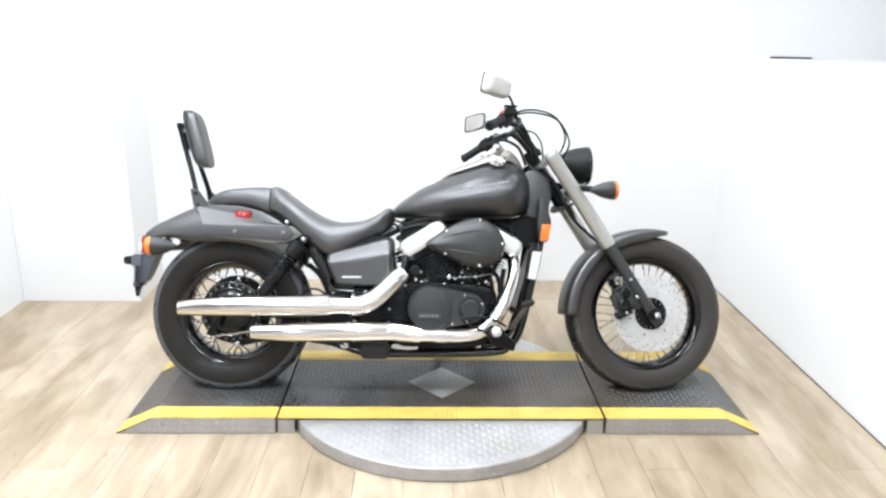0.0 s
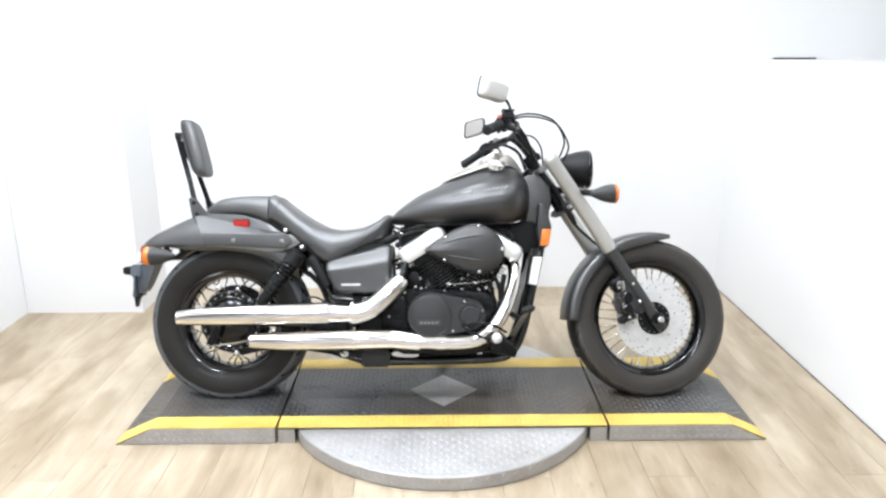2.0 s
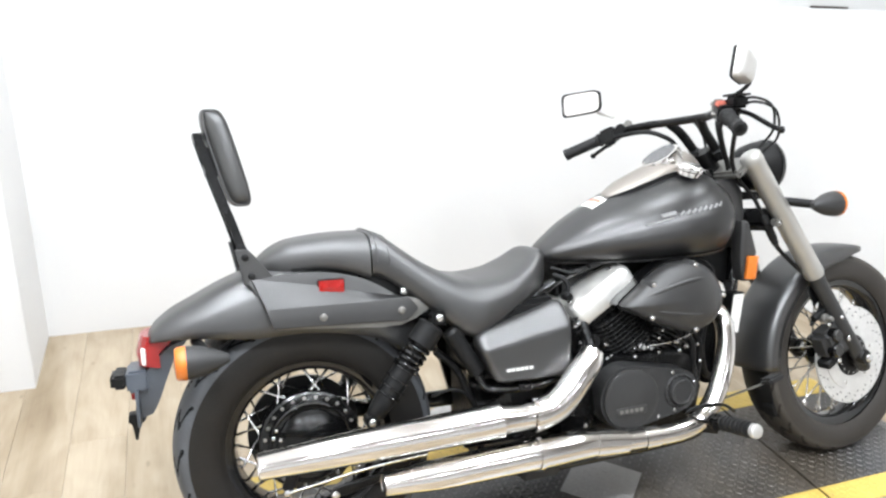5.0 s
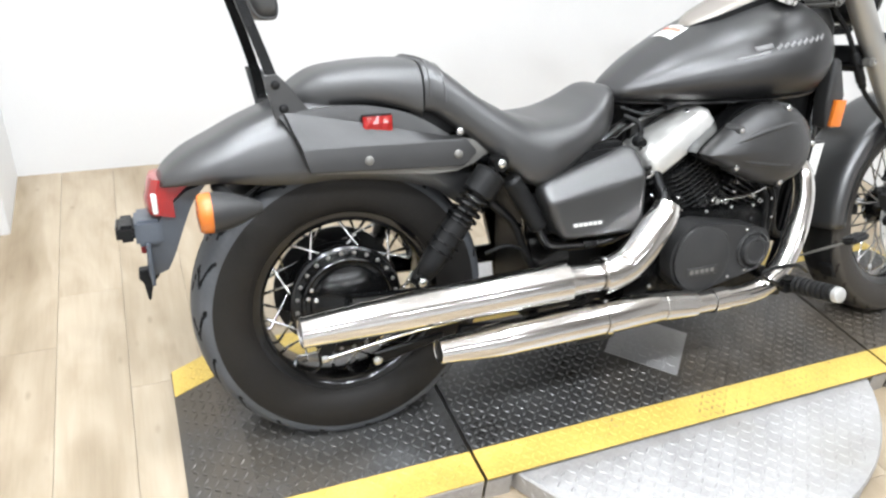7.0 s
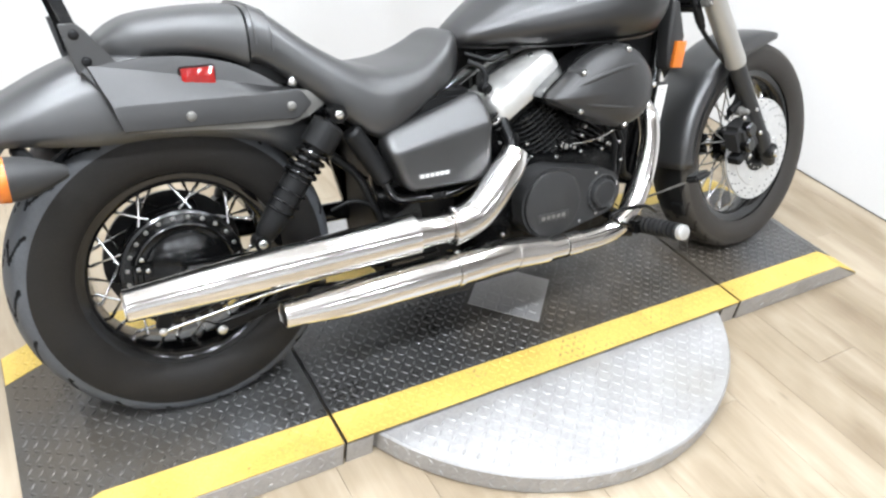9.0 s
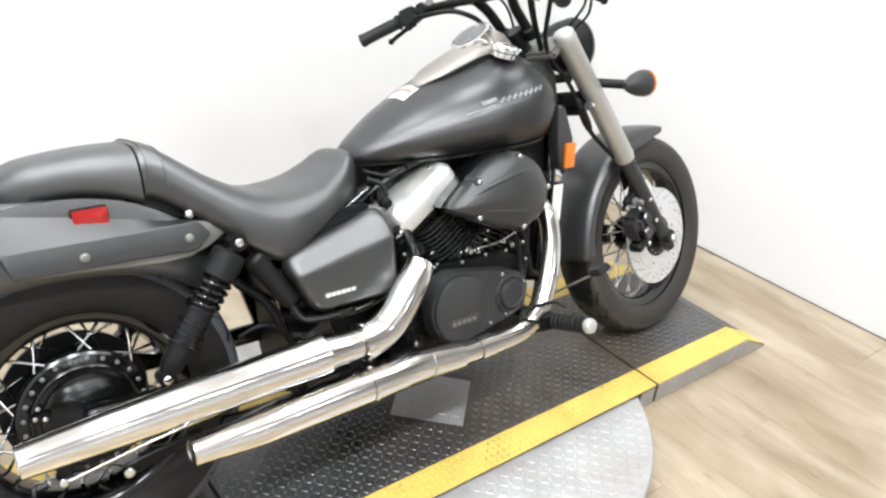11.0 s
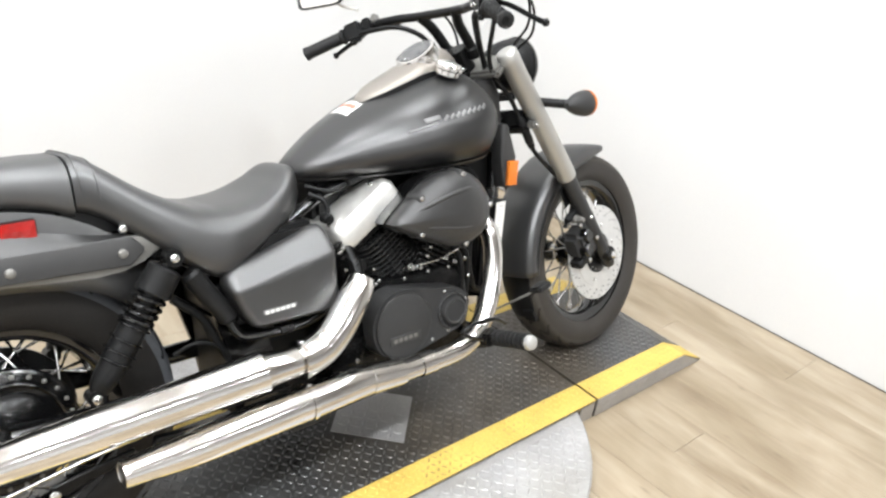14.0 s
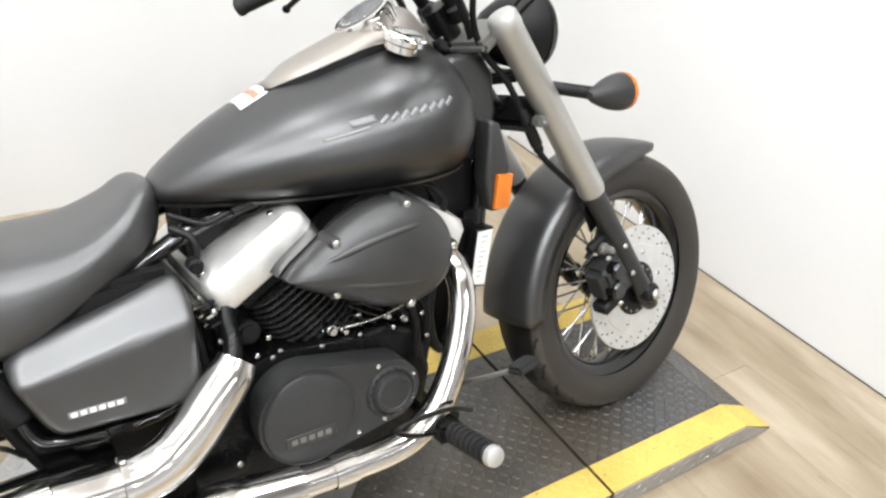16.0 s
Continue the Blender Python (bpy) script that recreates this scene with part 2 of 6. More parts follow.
soiled(SILVER, (0.33, 0.315, 0.285), 4.5, 0.50, 0.72, 0.7)
WALL = surface("white_wall_paint", (0.655, 0.652, 0.645), 0.55, 0, 0.02, 1.5, 140, 0.06)
# White wall greyed: the dimmer light above the ledge is in the colour.
SHADEWALL = surface("shade_toned_wall_paint", (0.62, 0.617, 0.61), 0.6, 0, 0.03, 1.5, 140, 0.06)
# Unseen ceiling and hall: tones set for what chrome and paint reflect.
CEILING = surface("warm_reflection_ceiling", (0.80, 0.775, 0.74), 0.7, 0, 0.03, 2, 140, 0.06)
DIM = surface("warm_reflection_paint", (0.42, 0.40, 0.38), 0.7, 0, 0.05, 1.5, 140, 0.06)
HALL = surface("pale_reflection_paint", (0.44, 0.425, 0.41), 0.7, 0, 0.05, 1.5, 140, 0.06)
PALE = surface("pale_reflection_floor", (0.55, 0.55, 0.54), 0.5, 0, 0.12, 2, 90, 0.1)
TRIM = surface("white_trim_paint", (0.80, 0.80, 0.80), 0.4, 0, 0.02, 4, 140)
DARKGAP = surface("dark_joint", (0.06, 0.05, 0.04), 0.8, 0, 0.2, 12, 200)
WOOD = wood("vinyl_wood_plank")
PANEL = glow("lamp_diffuser", (0.95, 0.985, 1.0), 12.0)


# ---- mesh helpers ----
def finish(name, bm, material, parent=None, label="", sharp=38, smooth=True):
    bmesh.ops.recalc_face_normals(bm, faces=bm.faces)
    me = bpy.data.meshes.new(name)
    bm.to_mesh(me)
    bm.free()
    if smooth:
        me.shade_smooth()
        me.set_sharp_from_angle(angle=radians(sharp))
    me.materials.append(material)
    ob = new(name, me)
    if parent:
        ob.parent = parent
    if label:
        ob["label"] = label
    return ob


def part(name, bm, material, parent, label="", sharp=38, smooth=True):
    return finish(name, bm, material, parent, label, sharp, smooth)


def again(name, me, m, parent, label=""):
    ob = new(name, me)
    ob.parent = parent
    ob.matrix_basis = m
    if label:
        ob["label"] = label
    return ob


def V(*a):
    return Vector(a)


def faces_of(bm, rings, closed=True, caps=True):
    rows = [[bm.verts.new(p) for p in r] for r in rings]
    n = len(rows[0])
    for a, b in zip(rows, rows[1:]):
        for i in range(n if closed else n - 1):
            j = (i + 1) % n
            bm.faces.new((a[i], a[j], b[j], b[i]))
    if caps and closed:
        bm.faces.new(rows[0][::-1])
        bm.faces.new(rows[-1])
    return rows


def curve_points(pts, steps=8):
    """Catmull-Rom through tuples of any length."""
    p = [np.array(q, float) for q in pts]
    p = [2 * p[0] - p[1]] + p + [2 * p[-1] - p[-2]]
    out = []
    for a, b, c, d in zip(p, p[1:], p[2:], p[3:]):
        for i in range(steps):
            t = i / steps
            out.append(0.5 * (2 * b + (c - a) * t + (2 * a - 5 * b + 4 * c - d) * t * t + (3 * b - a - 3 * c + d) * t ** 3))
    out.append(p[-2])
    return out


def sweep(bm, pts, radius=0.01, seg=12, steps=6, caps=True, flat=1.0):
    """A tube through points (x, y, z) or (x, y, z, r)."""
    pts = [tuple(p) if len(p) > 3 else (*p, radius) for p in pts]
    line = curve_points(pts, steps) if len(pts) > 2 and steps > 1 else [np.array(p, float) for p in pts]
    xyz = [Vector(p[:3]) for p in line]
    up = None
    rings = []
    for i, p in enumerate(xyz):
        d = (xyz[min(i + 1, len(xyz) - 1)] - xyz[max(i - 1, 0)]).normalized()
        if up is None:
            up = d.orthogonal().normalized()
        up = (up - up.dot(d) * d).normalized()
        side = d.cross(up)
        r = float(line[i][3])
        rings.append([p + r * (math.cos(a) * up + flat * math.sin(a) * side) for a in np.linspace(0, 2 * math.pi, seg, endpoint=False)])
    faces_of(bm, rings, True, caps)
    return bm


def tube(pts, radius=0.01, seg=12, steps=6, caps=True):
    return sweep(bmesh.new(), pts, radius, seg, steps, caps)


def spin(bm, profile, centre, axis="Y", seg=48, closed=False):
    """A lathe: profile of (along, radius) about an axis through centre."""
    c = Vector(centre)
    rings = []
    for u, r in profile:
        ring = []
        for a in np.linspace(0, 2 * math.pi, seg, endpoint=False):
            s, t = r * math.cos(a), r * math.sin(a)
            ring.append(c + (V(s, u, t) if axis == "Y" else V(u, s, t) if axis == "X" else V(s, t, u)))
        rings.append(ring)
    if closed:
        rings.append(rings[0])
        rows = [[bm.verts.new(p) for p in r] for r in rings[:-1]]
        rows.append(rows[0])
        for a, b in zip(rows, rows[1:]):
            for i in range(seg):
                j = (i + 1) % seg
                bm.faces.new((a[i], a[j], b[j], b[i]))
    else:
        faces_of(bm, rings)
    return bm


def along(p, q, profile, seg=16, bm=None):
    """A lathe from p towards q: profile of (share of the way, radius)."""
    bm = bm or bmesh.new()
    p, q = Vector(p), Vector(q)
    d = q - p
    up = d.orthogonal().normalized()
    side = d.normalized().cross(up)
    faces_of(bm, [[p + d * float(s) + float(r) * (math.cos(a) * up + math.sin(a) * side) for a in np.linspace(0, 2 * math.pi, seg, endpoint=False)] for s, r in profile])
    return bm


def slab(bm, outline, y0, y1, bevel=0.0, seg=2):
    """A plate: outline of (x, z) between two y."""
    before = set(bm.faces)
    a = [bm.verts.new((x, y0, z)) for x, z in outline]
    b = [bm.verts.new((x, y1, z)) for x, z in outline]
    n = len(a)
    bm.faces.new(a)
    bm.faces.new(b[::-1])
    for i in range(n):
        bm.faces.new((a[i], b[i], b[(i + 1) % n], a[(i + 1) % n]))
    if bevel:
        new_faces = [f for f in bm.faces if f not in before]
        edges = list({e for f in new_faces for e in f.edges})
        bmesh.ops.bevel(bm, geom=edges, offset=bevel, segments=seg, affect="EDGES", profile=0.6, clamp_overlap=True)
    return bm


def plate(outline, y0, y1, bevel=0.0, seg=2):
    return slab(bmesh.new(), outline, y0, y1, bevel, seg)


def block(bm, lo, hi, bevel=0.0, seg=2, m=None):
    before = set(bm.verts)
    fb = set(bm.faces)
    x0, y0, z0 = lo
    x1, y1, z1 = hi
    v = [bm.verts.new(p) for p in ((x0, y0, z0), (x1, y0, z0), (x1, y1, z0), (x0, y1, z0), (x0, y0, z1), (x1, y0, z1), (x1, y1, z1), (x0, y1, z1))]
    for f in ((0, 3, 2, 1), (4, 5, 6, 7), (0, 1, 5, 4), (1, 2, 6, 5), (2, 3, 7, 6), (3, 0, 4, 7)):
        bm.faces.new([v[i] for i in f])
    if bevel:
        edges = list({e for f in bm.faces if f not in fb for e in f.edges})
        bmesh.ops.bevel(bm, geom=edges, offset=bevel, segments=seg, affect="EDGES", clamp_overlap=True)
    if m is not None:
        bmesh.ops.transform(bm, matrix=m, verts=[q for q in bm.verts if q not in before])
    return bm


def box(lo, hi, bevel=0.0, seg=2, m=None):
    return block(bmesh.new(), lo, hi, bevel, seg, m)


def at_x(table, x):
    """Smooth value of columns at x, from rows of (x, a, b, ...)."""
    xs = [r[0] for r in table]
    x = min(max(x, xs[0]), xs[-1])
    i = min(max(np.searchsorted(xs, x) - 1, 0), len(xs) - 2)
    r = [np.array(table[min(max(j, 0), len(xs) - 1)], float) for j in (i - 1, i, i + 1, i + 2)]
    t = (x - xs[i]) / (xs[i + 1] - xs[i])
    h = xs[i + 1] - xs[i]
    m0 = (r[2] - r[0]) / max(r[2][0] - r[0][0], 1e-6) * h
    m1 = (r[3] - r[1]) / max(r[3][0] - r[1][0], 1e-6) * h
    out = (2 * t ** 3 - 3 * t * t + 1) * r[1] + (t ** 3 - 2 * t * t + t) * m0 + (-2 * t ** 3 + 3 * t * t) * r[2] + (t ** 3 - t * t) * m1
    return out[1:]


def rounded(points, times=3):
    """Corner cutting on a closed outline."""
    for _ in range(times):
        out = []
        for (x0, z0), (x1, z1) in zip(points, points[1:] + points[:1]):
            out += [(0.75 * x0 + 0.25 * x1, 0.75 * z0 + 0.25 * z1), (0.25 * x0 + 0.75 * x1, 0.25 * z0 + 0.75 * z1)]
        points = out
    return points


def bolt_mesh():
    bm = bmesh.new()
    rings = []
    for z, r, six in ((0, 1.0, 0), (0.35, 1.0, 0), (0.6, 0.8, 0), (0.7, 0.4, 0)):
        rings.append([V(r * math.cos(a), r * math.sin(a), z) for a in np.linspace(0, 2 * math.pi, 12, endpoint=False)])
    faces_of(bm, rings)
    me = bpy.data.meshes.new("bolt")
    bm.to_mesh(me)
    bm.free()
    me.shade_smooth()
    me.set_sharp_from_angle(angle=radians(50))
    return me


def rod_mesh(seg=6):
    bm = bmesh.new()
    faces_of(bm, [[V(math.cos(a), math.sin(a), z) for a in np.linspace(0, 2 * math.pi, seg, endpoint=False)] for z in (0, 1)])
    me = bpy.data.meshes.new("spoke")
    bm.to_mesh(me)
    bm.free()
    me.shade_smooth()
    return me


def towards(p, q, r):
    p, q = Vector(p), Vector(q)
    d = q - p
    return Matrix.Translation(p) @ d.to_track_quat("Z", "Y").to_matrix().to_4x4() @ Matrix.Diagonal((r, r, d.length, 1))


BOLT, BOLT_DARK, BOLT_GREY, ROD = bolt_mesh(), bolt_mesh(), bolt_mesh(), rod_mesh()
BOLT.materials.append(STEEL)
BOLT_DARK.materials.append(PLASTIC)
BOLT_GREY.materials.append(STAY)
ROD.materials.append(STEEL)


def bolt(parent, p, r=0.007, toward=(0, -1, 0), dark=False, label=""):
    d = Vector(toward)
    m = Matrix.Translation(p) @ d.to_track_quat("Z", "Y").to_matrix().to_4x4() @ Matrix.Scale(r, 4)
    return again("bolt", BOLT_DARK if dark else BOLT, m, parent, label)


# ---- room ----
RIGHT, BACK, LEFT, FRONT, HIGH, BOOTH, STOP, LEDGE = 1.632, 1.335, -2.22, -5.4, 3.0, -2.4, -1.1, 1.303


def structure(name, bm, material, label, category):
    return tagged(finish(name, bm, material, smooth=False), label, category, kind="structure")


floor = structure("floor", box((LEFT - 1.5, FRONT - 0.3, -0.12), (RIGHT + 1.5, BACK + 0.3, -0.006)), DARKGAP, "pale brown wood-look vinyl plank floor", "floor")
# Unseen pale floor, added only to lighten reflections.
structure("floor_unseen", box((-3.6, FRONT, -0.05), (3.2, -3.1, 0.0)), PALE, "unseen pale floor added for its reflection", "floor")
structure("wall_back", box((-1.6, BACK, -0.006), (RIGHT, BACK + 0.15, HIGH)), WALL, "plain matte white painted back wall", "wall")
structure("wall_back_side", box((RIGHT, BACK, LEDGE), (3.2, BACK + 0.15, HIGH)), SHADEWALL, "upper wall behind the white ledge, its shade in the colour", "wall")
structure("wall_pier", box((LEFT, 0.952, -0.006), (-1.6, BACK + 0.15, HIGH), 0.004, 2), WALL, "white painted wall pier standing forward of the wall", "wall")
structure("wall_left", box((LEFT - 0.15, BOOTH, -0.006), (LEFT, BACK + 0.15, HIGH)), WALL, "plain white painted side wall", "wall")
structure("wall_right_low", box((RIGHT, STOP, -0.006), (3.05, BACK + 0.15, LEDGE), 0.004, 2), WALL, "white painted half-height wall with a broad flat ledge", "wall")
structure("trim_ledge", box((1.82, BACK - 0.012, LEDGE), (2.06, BACK, LEDGE + 0.010), 0.004, 2), DARKGAP, "short dark strip lying on the ledge against the wall", "trim")
structure("trim_gap", box((RIGHT - 0.006, STOP, 0.0005), (RIGHT - 0.0005, BACK, 0.003)), DARKGAP, "thin dark gap along the foot of the wall", "trim")
structure("wall_right_high", box((3.05, STOP, -0.006), (3.2, BACK, HIGH)), SHADEWALL, "upper wall at the end of the ledge, its shade in the colour", "wall")
# Unseen ceiling and hall shell, added to shape the bike's reflections.
structure("ceiling", box((LEFT - 0.15, BOOTH, HIGH), (3.2, BACK + 0.15, HIGH + 0.1)), CEILING, "unseen pale warm ceiling added for its reflection", "ceiling")
structure("wall_unseen_left", box((-3.6, FRONT, -0.006), (-3.45, BOOTH, HIGH)), HALL, "unseen pale wall added for its reflection", "wall")
structure("wall_unseen_right", box((3.05, FRONT, -0.006), (3.2, STOP, HIGH)), DIM, "unseen warm grey wall added for its reflection", "wall")
structure("wall_unseen_front", box((-3.6, FRONT - 0.15, 1.1), (3.2, FRONT, HIGH)), DIM, "unseen warm grey upper wall added for its reflection", "wall")
structure("wall_unseen_front_low", box((-3.6, FRONT - 0.15, -0.006), (3.2, FRONT + 0.03, 1.1)), WALL, "unseen white lower wall added to brighten reflections", "wall")
structure("wall_unseen_return", box((-3.6, BOOTH, -0.006), (LEFT - 0.15, BOOTH + 0.15, HIGH)), HALL, "unseen pale wall added for its reflection", "wall")
structure("wall_unseen_return_right", box((2.05, STOP, -0.006), (3.2, STOP + 0.15, HIGH)), DIM, "unseen warm grey wall added for its reflection", "wall")
structure("ceiling_unseen", box((-3.6, FRONT - 0.15, HIGH), (3.2, BOOTH, HIGH + 0.1)), DIM, "unseen warm grey outer ceiling added for its reflection", "ceiling")


def ceiling_light(x, y):
    ob = tagged(new("ceiling_light"), "small square white ceiling light with a thin frame", "ceiling light", "ceiling lights")
    ob.location = (x, y, HIGH)
    f = bmesh.new()
    for lo, hi in (((-0.14, -0.14, -0.04), (0.14, -0.12, 0)), ((-0.14, 0.12, -0.04), (0.14, 0.14, 0)), ((-0.14, -0.12, -0.04), (-0.12, 0.12, 0)), ((0.12, -0.12, -0.04), (0.14, 0.12, 0))):
        block(f, lo, hi)
    part("frame", f, TRIM, ob, smooth=False)
    part("diffuser", box((-0.12, -0.12, -0.03), (0.12, 0.12, -0.02)), PANEL, ob, smooth=False)
    return ob


# The row at y = -4.3 is added to light the unseen hall.
LIGHTS = [(x, y, k) for y, row in ((0.55, (1.00, 0.78, 0.60, 0.34)), (-0.55, (1.26, 0.95, 0.66, 0.30)), (-1.65, (2.0, 1.65, 1.18, 0.50)), (-4.3, (1.25, 1.1, 0.9, 0.6))) for x, k in zip((-1.55, -0.55, 0.45, 1.40), row)]
first_light = ceiling_light(*LIGHTS[0][:2])
for x, y, k in LIGHTS[1:]:
    copy_thing(first_light, pose(x, y, HIGH))
for x, y, k in LIGHTS:
    lamp = bpy.data.lights.new("ceiling_lamp", "AREA")
    lamp.shape, lamp.size, lamp.size_y, lamp.energy, lamp.color = "RECTANGLE", 0.23, 0.23, LAMP * k, LAMP_COLOR
    new("ceiling_lamp", lamp).matrix_basis = pose(x, y, HIGH - 0.045)


# ---- platform and turntable ----
DECK, PY0, PY1, PYC = 0.065, -0.402, 0.185, -0.1085


def lugs(name, cells, height, parent, material, long=0.0125, wide=0.0042, normal="Z", label=""):
    """Raised tread lugs at (x, y, z, angle) on a plate that faces up, or (x, y, z, angle) on one that faces -y, or a rim."""
    vs, fs = [], []
    for x, y, z, a, nx, ny, nz in cells:
        nrm = Vector((nx, ny, nz))
        u0 = Vector((1, 0, 0)) if abs(nx) < 0.9 else Vector((0, 1, 0))
        if abs(nz) < 0.5:
            u0 = Vector((-ny, nx, 0))
        u0 = (u0 - u0.dot(nrm) * nrm).normalized()
        v0 = nrm.cross(u0)
        u, v = math.cos(a) * u0 + math.sin(a) * v0, -math.sin(a) * u0 + math.cos(a) * v0
        c = Vector((x, y, z))
        i = len(vs)
        for du, dv in ((-1, 0), (-0.45, -1), (0.45, -1), (1, 0), (0.45, 1), (-0.45, 1)):
            vs.append(c + du * long * u + dv * wide * v - 0.0004 * nrm)
        for du, dv in ((-0.6, 0), (0, -0.45), (0.6, 0), (0, 0.45)):
            vs.append(c + du * long * u + dv * wide * v + height * nrm)
        fs += [(i, i + 1, i + 7, i + 6), (i + 1, i + 2, i + 7), (i + 2, i + 3, i + 8, i + 7), (i + 3, i + 4, i + 9, i + 8), (i + 4, i + 5, i + 9), (i + 5, i, i + 6, i + 9), (i + 6, i + 7, i + 8, i + 9)]
    me = bpy.data.meshes.new(name)
    me.from_pydata([tuple(p) for p in vs], [], fs)
    me.materials.append(material)
    ob = new(name, me)
    ob.parent = parent
    tagged(ob, label, kind="stuff")
    return ob


def grid_cells(x0, x1, y0, y1, step, keep, z):
    out = []
    nx, ny = int((x1 - x0) / step), int((y1 - y0) / step)
    for i in range(nx + 1):
        for j in range(ny + 1):
            x, y = x0 + (i + 0.5) * step, y0 + (j + 0.5) * step
            if x < x1 - 0.008 and y < y1 - 0.008 and keep(x, y):
                zz, n = z(x, y)
                out.append((x, y, zz, radians(45 if (i + j) % 2 else -45), *n))
    return out


DIA = (0.006, -0.112, 0.136)
END = 1.202


def deck_height(x, y):
    over = abs(x) - 1.07
    if over <= 0:
        return DECK + 0.0005, (0, 0, 1)
    s = (DECK - 0.004) / (END - 1.07)
    n = Vector((math.copysign(s, x), 0, 1)).normalized()
    return DECK - over * s + 0.0005, tuple(n)


platform = tagged(new("display_platform"), "low dark tread-plate motorcycle platform with yellow edge stripes", "platform")
middle = part("deck_plate", box((-0.606, PY0, DECK - 0.008), (0.606, PY1, DECK), 0.0015, 1), TREAD, platform, "dark diamond tread plate", smooth=False)


def ramp_section(s):
    """An end section: flat, then sloping to the floor."""
    bm = bmesh.new()
    x0, x1, x2 = 0.614 * s, 1.07 * s, END * s
    slab(bm, [(x0, 0.0), (x0, DECK), (x1, DECK), (x2, 0.004), (x2, 0.0)], PY0, PY1)
    return bm


for s in (-1, 1):
    ramp = part("ramp_section", ramp_section(s), TREAD, platform, "dark tread-plate end ramp", smooth=False)
    for y0, y1 in ((PY0 - 0.0005, PY0 + 0.082), (PY1 - 0.09, PY1 + 0.0005)):
        st = bmesh.new()
        xs = [0.614 * s, 1.07 * s, (END - 0.002) * s]
        zs = [DECK + 0.0015, DECK + 0.0015, 0.006]
        rows = []
        for x, z in zip(xs, zs):
            rows.append([V(x, y0, z - 0.003), V(x, y1, z - 0.003), V(x, y1, z), V(x, y0, z)])
        faces_of(st, rows)
        stripe = part("yellow_stripe", st, YELLOW, ramp, "worn yellow painted edge stripe", smooth=False)
        lo, hi = sorted((0.622 * s, (END - 0.02) * s))
        lugs("stripe_lug", grid_cells(lo, hi, y0 + 0.002, y1 - 0.002, 0.0192, lambda x, y: True, lambda x, y: (deck_height(x, y)[0] + 0.0012, deck_height(x, y)[1])), 0.0011, stripe, YELLOW, 0.0095, 0.0031)
    side = bmesh.new()
    slab(side, [(0.616 * s, 0.002), (0.616 * s, DECK - 0.003), (1.07 * s, DECK - 0.003), ((END - 0.012) * s, 0.002)], PY0 - 0.003, PY0 + 0.001)
    skirt = part("side_plate", side, SILVER, ramp, "bare silver tread-plate side", smooth=False)
    cells = []
    for i in range(18):
        for j in range(2):
            x, z = 0.64 + i * 0.027, 0.018 + j * 0.026
            if z < min(DECK - 0.008, (END - 0.03 - x) * DECK / 0.132 - 0.006):
                cells.append((x * s, PY0 - 0.003, z, radians(45 if (i + j) % 2 else -45), 0, -1, 0))
    lugs("side_tread_lug", cells, 0.0016, ramp, SILVER, 0.0105, 0.0034)
    lo, hi = sorted((0.622 * s, (END - 0.01) * s))
    lugs("tread_lug", grid_cells(lo, hi, PY0 + 0.084, PY1 - 0.092, 0.0192, lambda x, y: True, deck_height), 0.0017, ramp, LUG, 0.0095, 0.0031, label="raised lugs of the dark tread plate")
for y0, y1 in ((PY0 - 0.0005, PY0 + 0.082), (PY1 - 0.09, PY1 + 0.0005)):
    stripe = part("yellow_stripe", box((-0.606, y0, DECK - 0.002), (0.606, y1, DECK + 0.0015)), YELLOW, middle, "worn yellow painted edge stripe", smooth=False)
    lugs("stripe_lug", grid_cells(-0.604, 0.604, y0 + 0.002, y1 - 0.002, 0.0192, lambda x, y: True, lambda x, y: (DECK + 0.0016, (0, 0, 1))), 0.0011, stripe, STRIPE_LUG, 0.0095, 0.0031)
for s in (-1, 1):
    for y0, y1 in ((PY0, PY0 + 0.004), (PY1 - 0.004, PY1)):
        lo, hi = sorted((0.545 * s, 0.606 * s))
        part("side_plate", box((lo, y0, 0.0), (hi, y1, DECK - 0.009)), SILVER, middle, "bare silver tread-plate side", smooth=False)
outside = lambda x, y: abs(x - DIA[0]) + abs(y - DIA[1]) > DIA[2] + 0.012
lugs("tread_lug", grid_cells(-0.604, 0.604, PY0 + 0.084, PY1 - 0.092, 0.0192, outside, lambda x, y: (DECK + 0.0003, (0, 0, 1))), 0.0017, middle, LUG, 0.0095, 0.0031, label="raised lugs of the dark tread plate")
ins = bmesh.new()
cx, cy, r = DIA
faces_of(ins, [[V(cx - r, cy, z), V(cx, cy - r, z), V(cx + r, cy, z), V(cx, cy + r, z)] for z in (DECK - 0.001, DECK + 0.0015)])
insert = part("diamond_insert", ins, SILVER, platform, "bare silver diamond-shaped tread-plate insert", smooth=False)
lugs("insert_lug", grid_cells(cx - r, cx + r, cy - r, cy + r, 0.0262, lambda x, y: abs(x - cx) + abs(y - cy) < r - 0.016, lambda x, y: (DECK + 0.0015, (0, 0, 1))), 0.0015, insert, SILVER)

DISC = 0.604
turntable = tagged(new("turntable"), "round silver tread-plate turntable under the platform", "turntable")
bm = bmesh.new()
spin(bm, [(0.0, DISC - 0.004), (0.004, DISC), (0.050, DISC), (0.0545, DISC - 0.004)], (0, PYC, 0), "Z", 120)
disc = part("disc_plate", bm, SILVER, turntable, "bare silver diamond tread plate", sharp=30)
inside = lambda x, y: math.hypot(x, y - PYC) < DISC - 0.02 and not (PY0 - 0.01 < y < PY1 + 0.01)
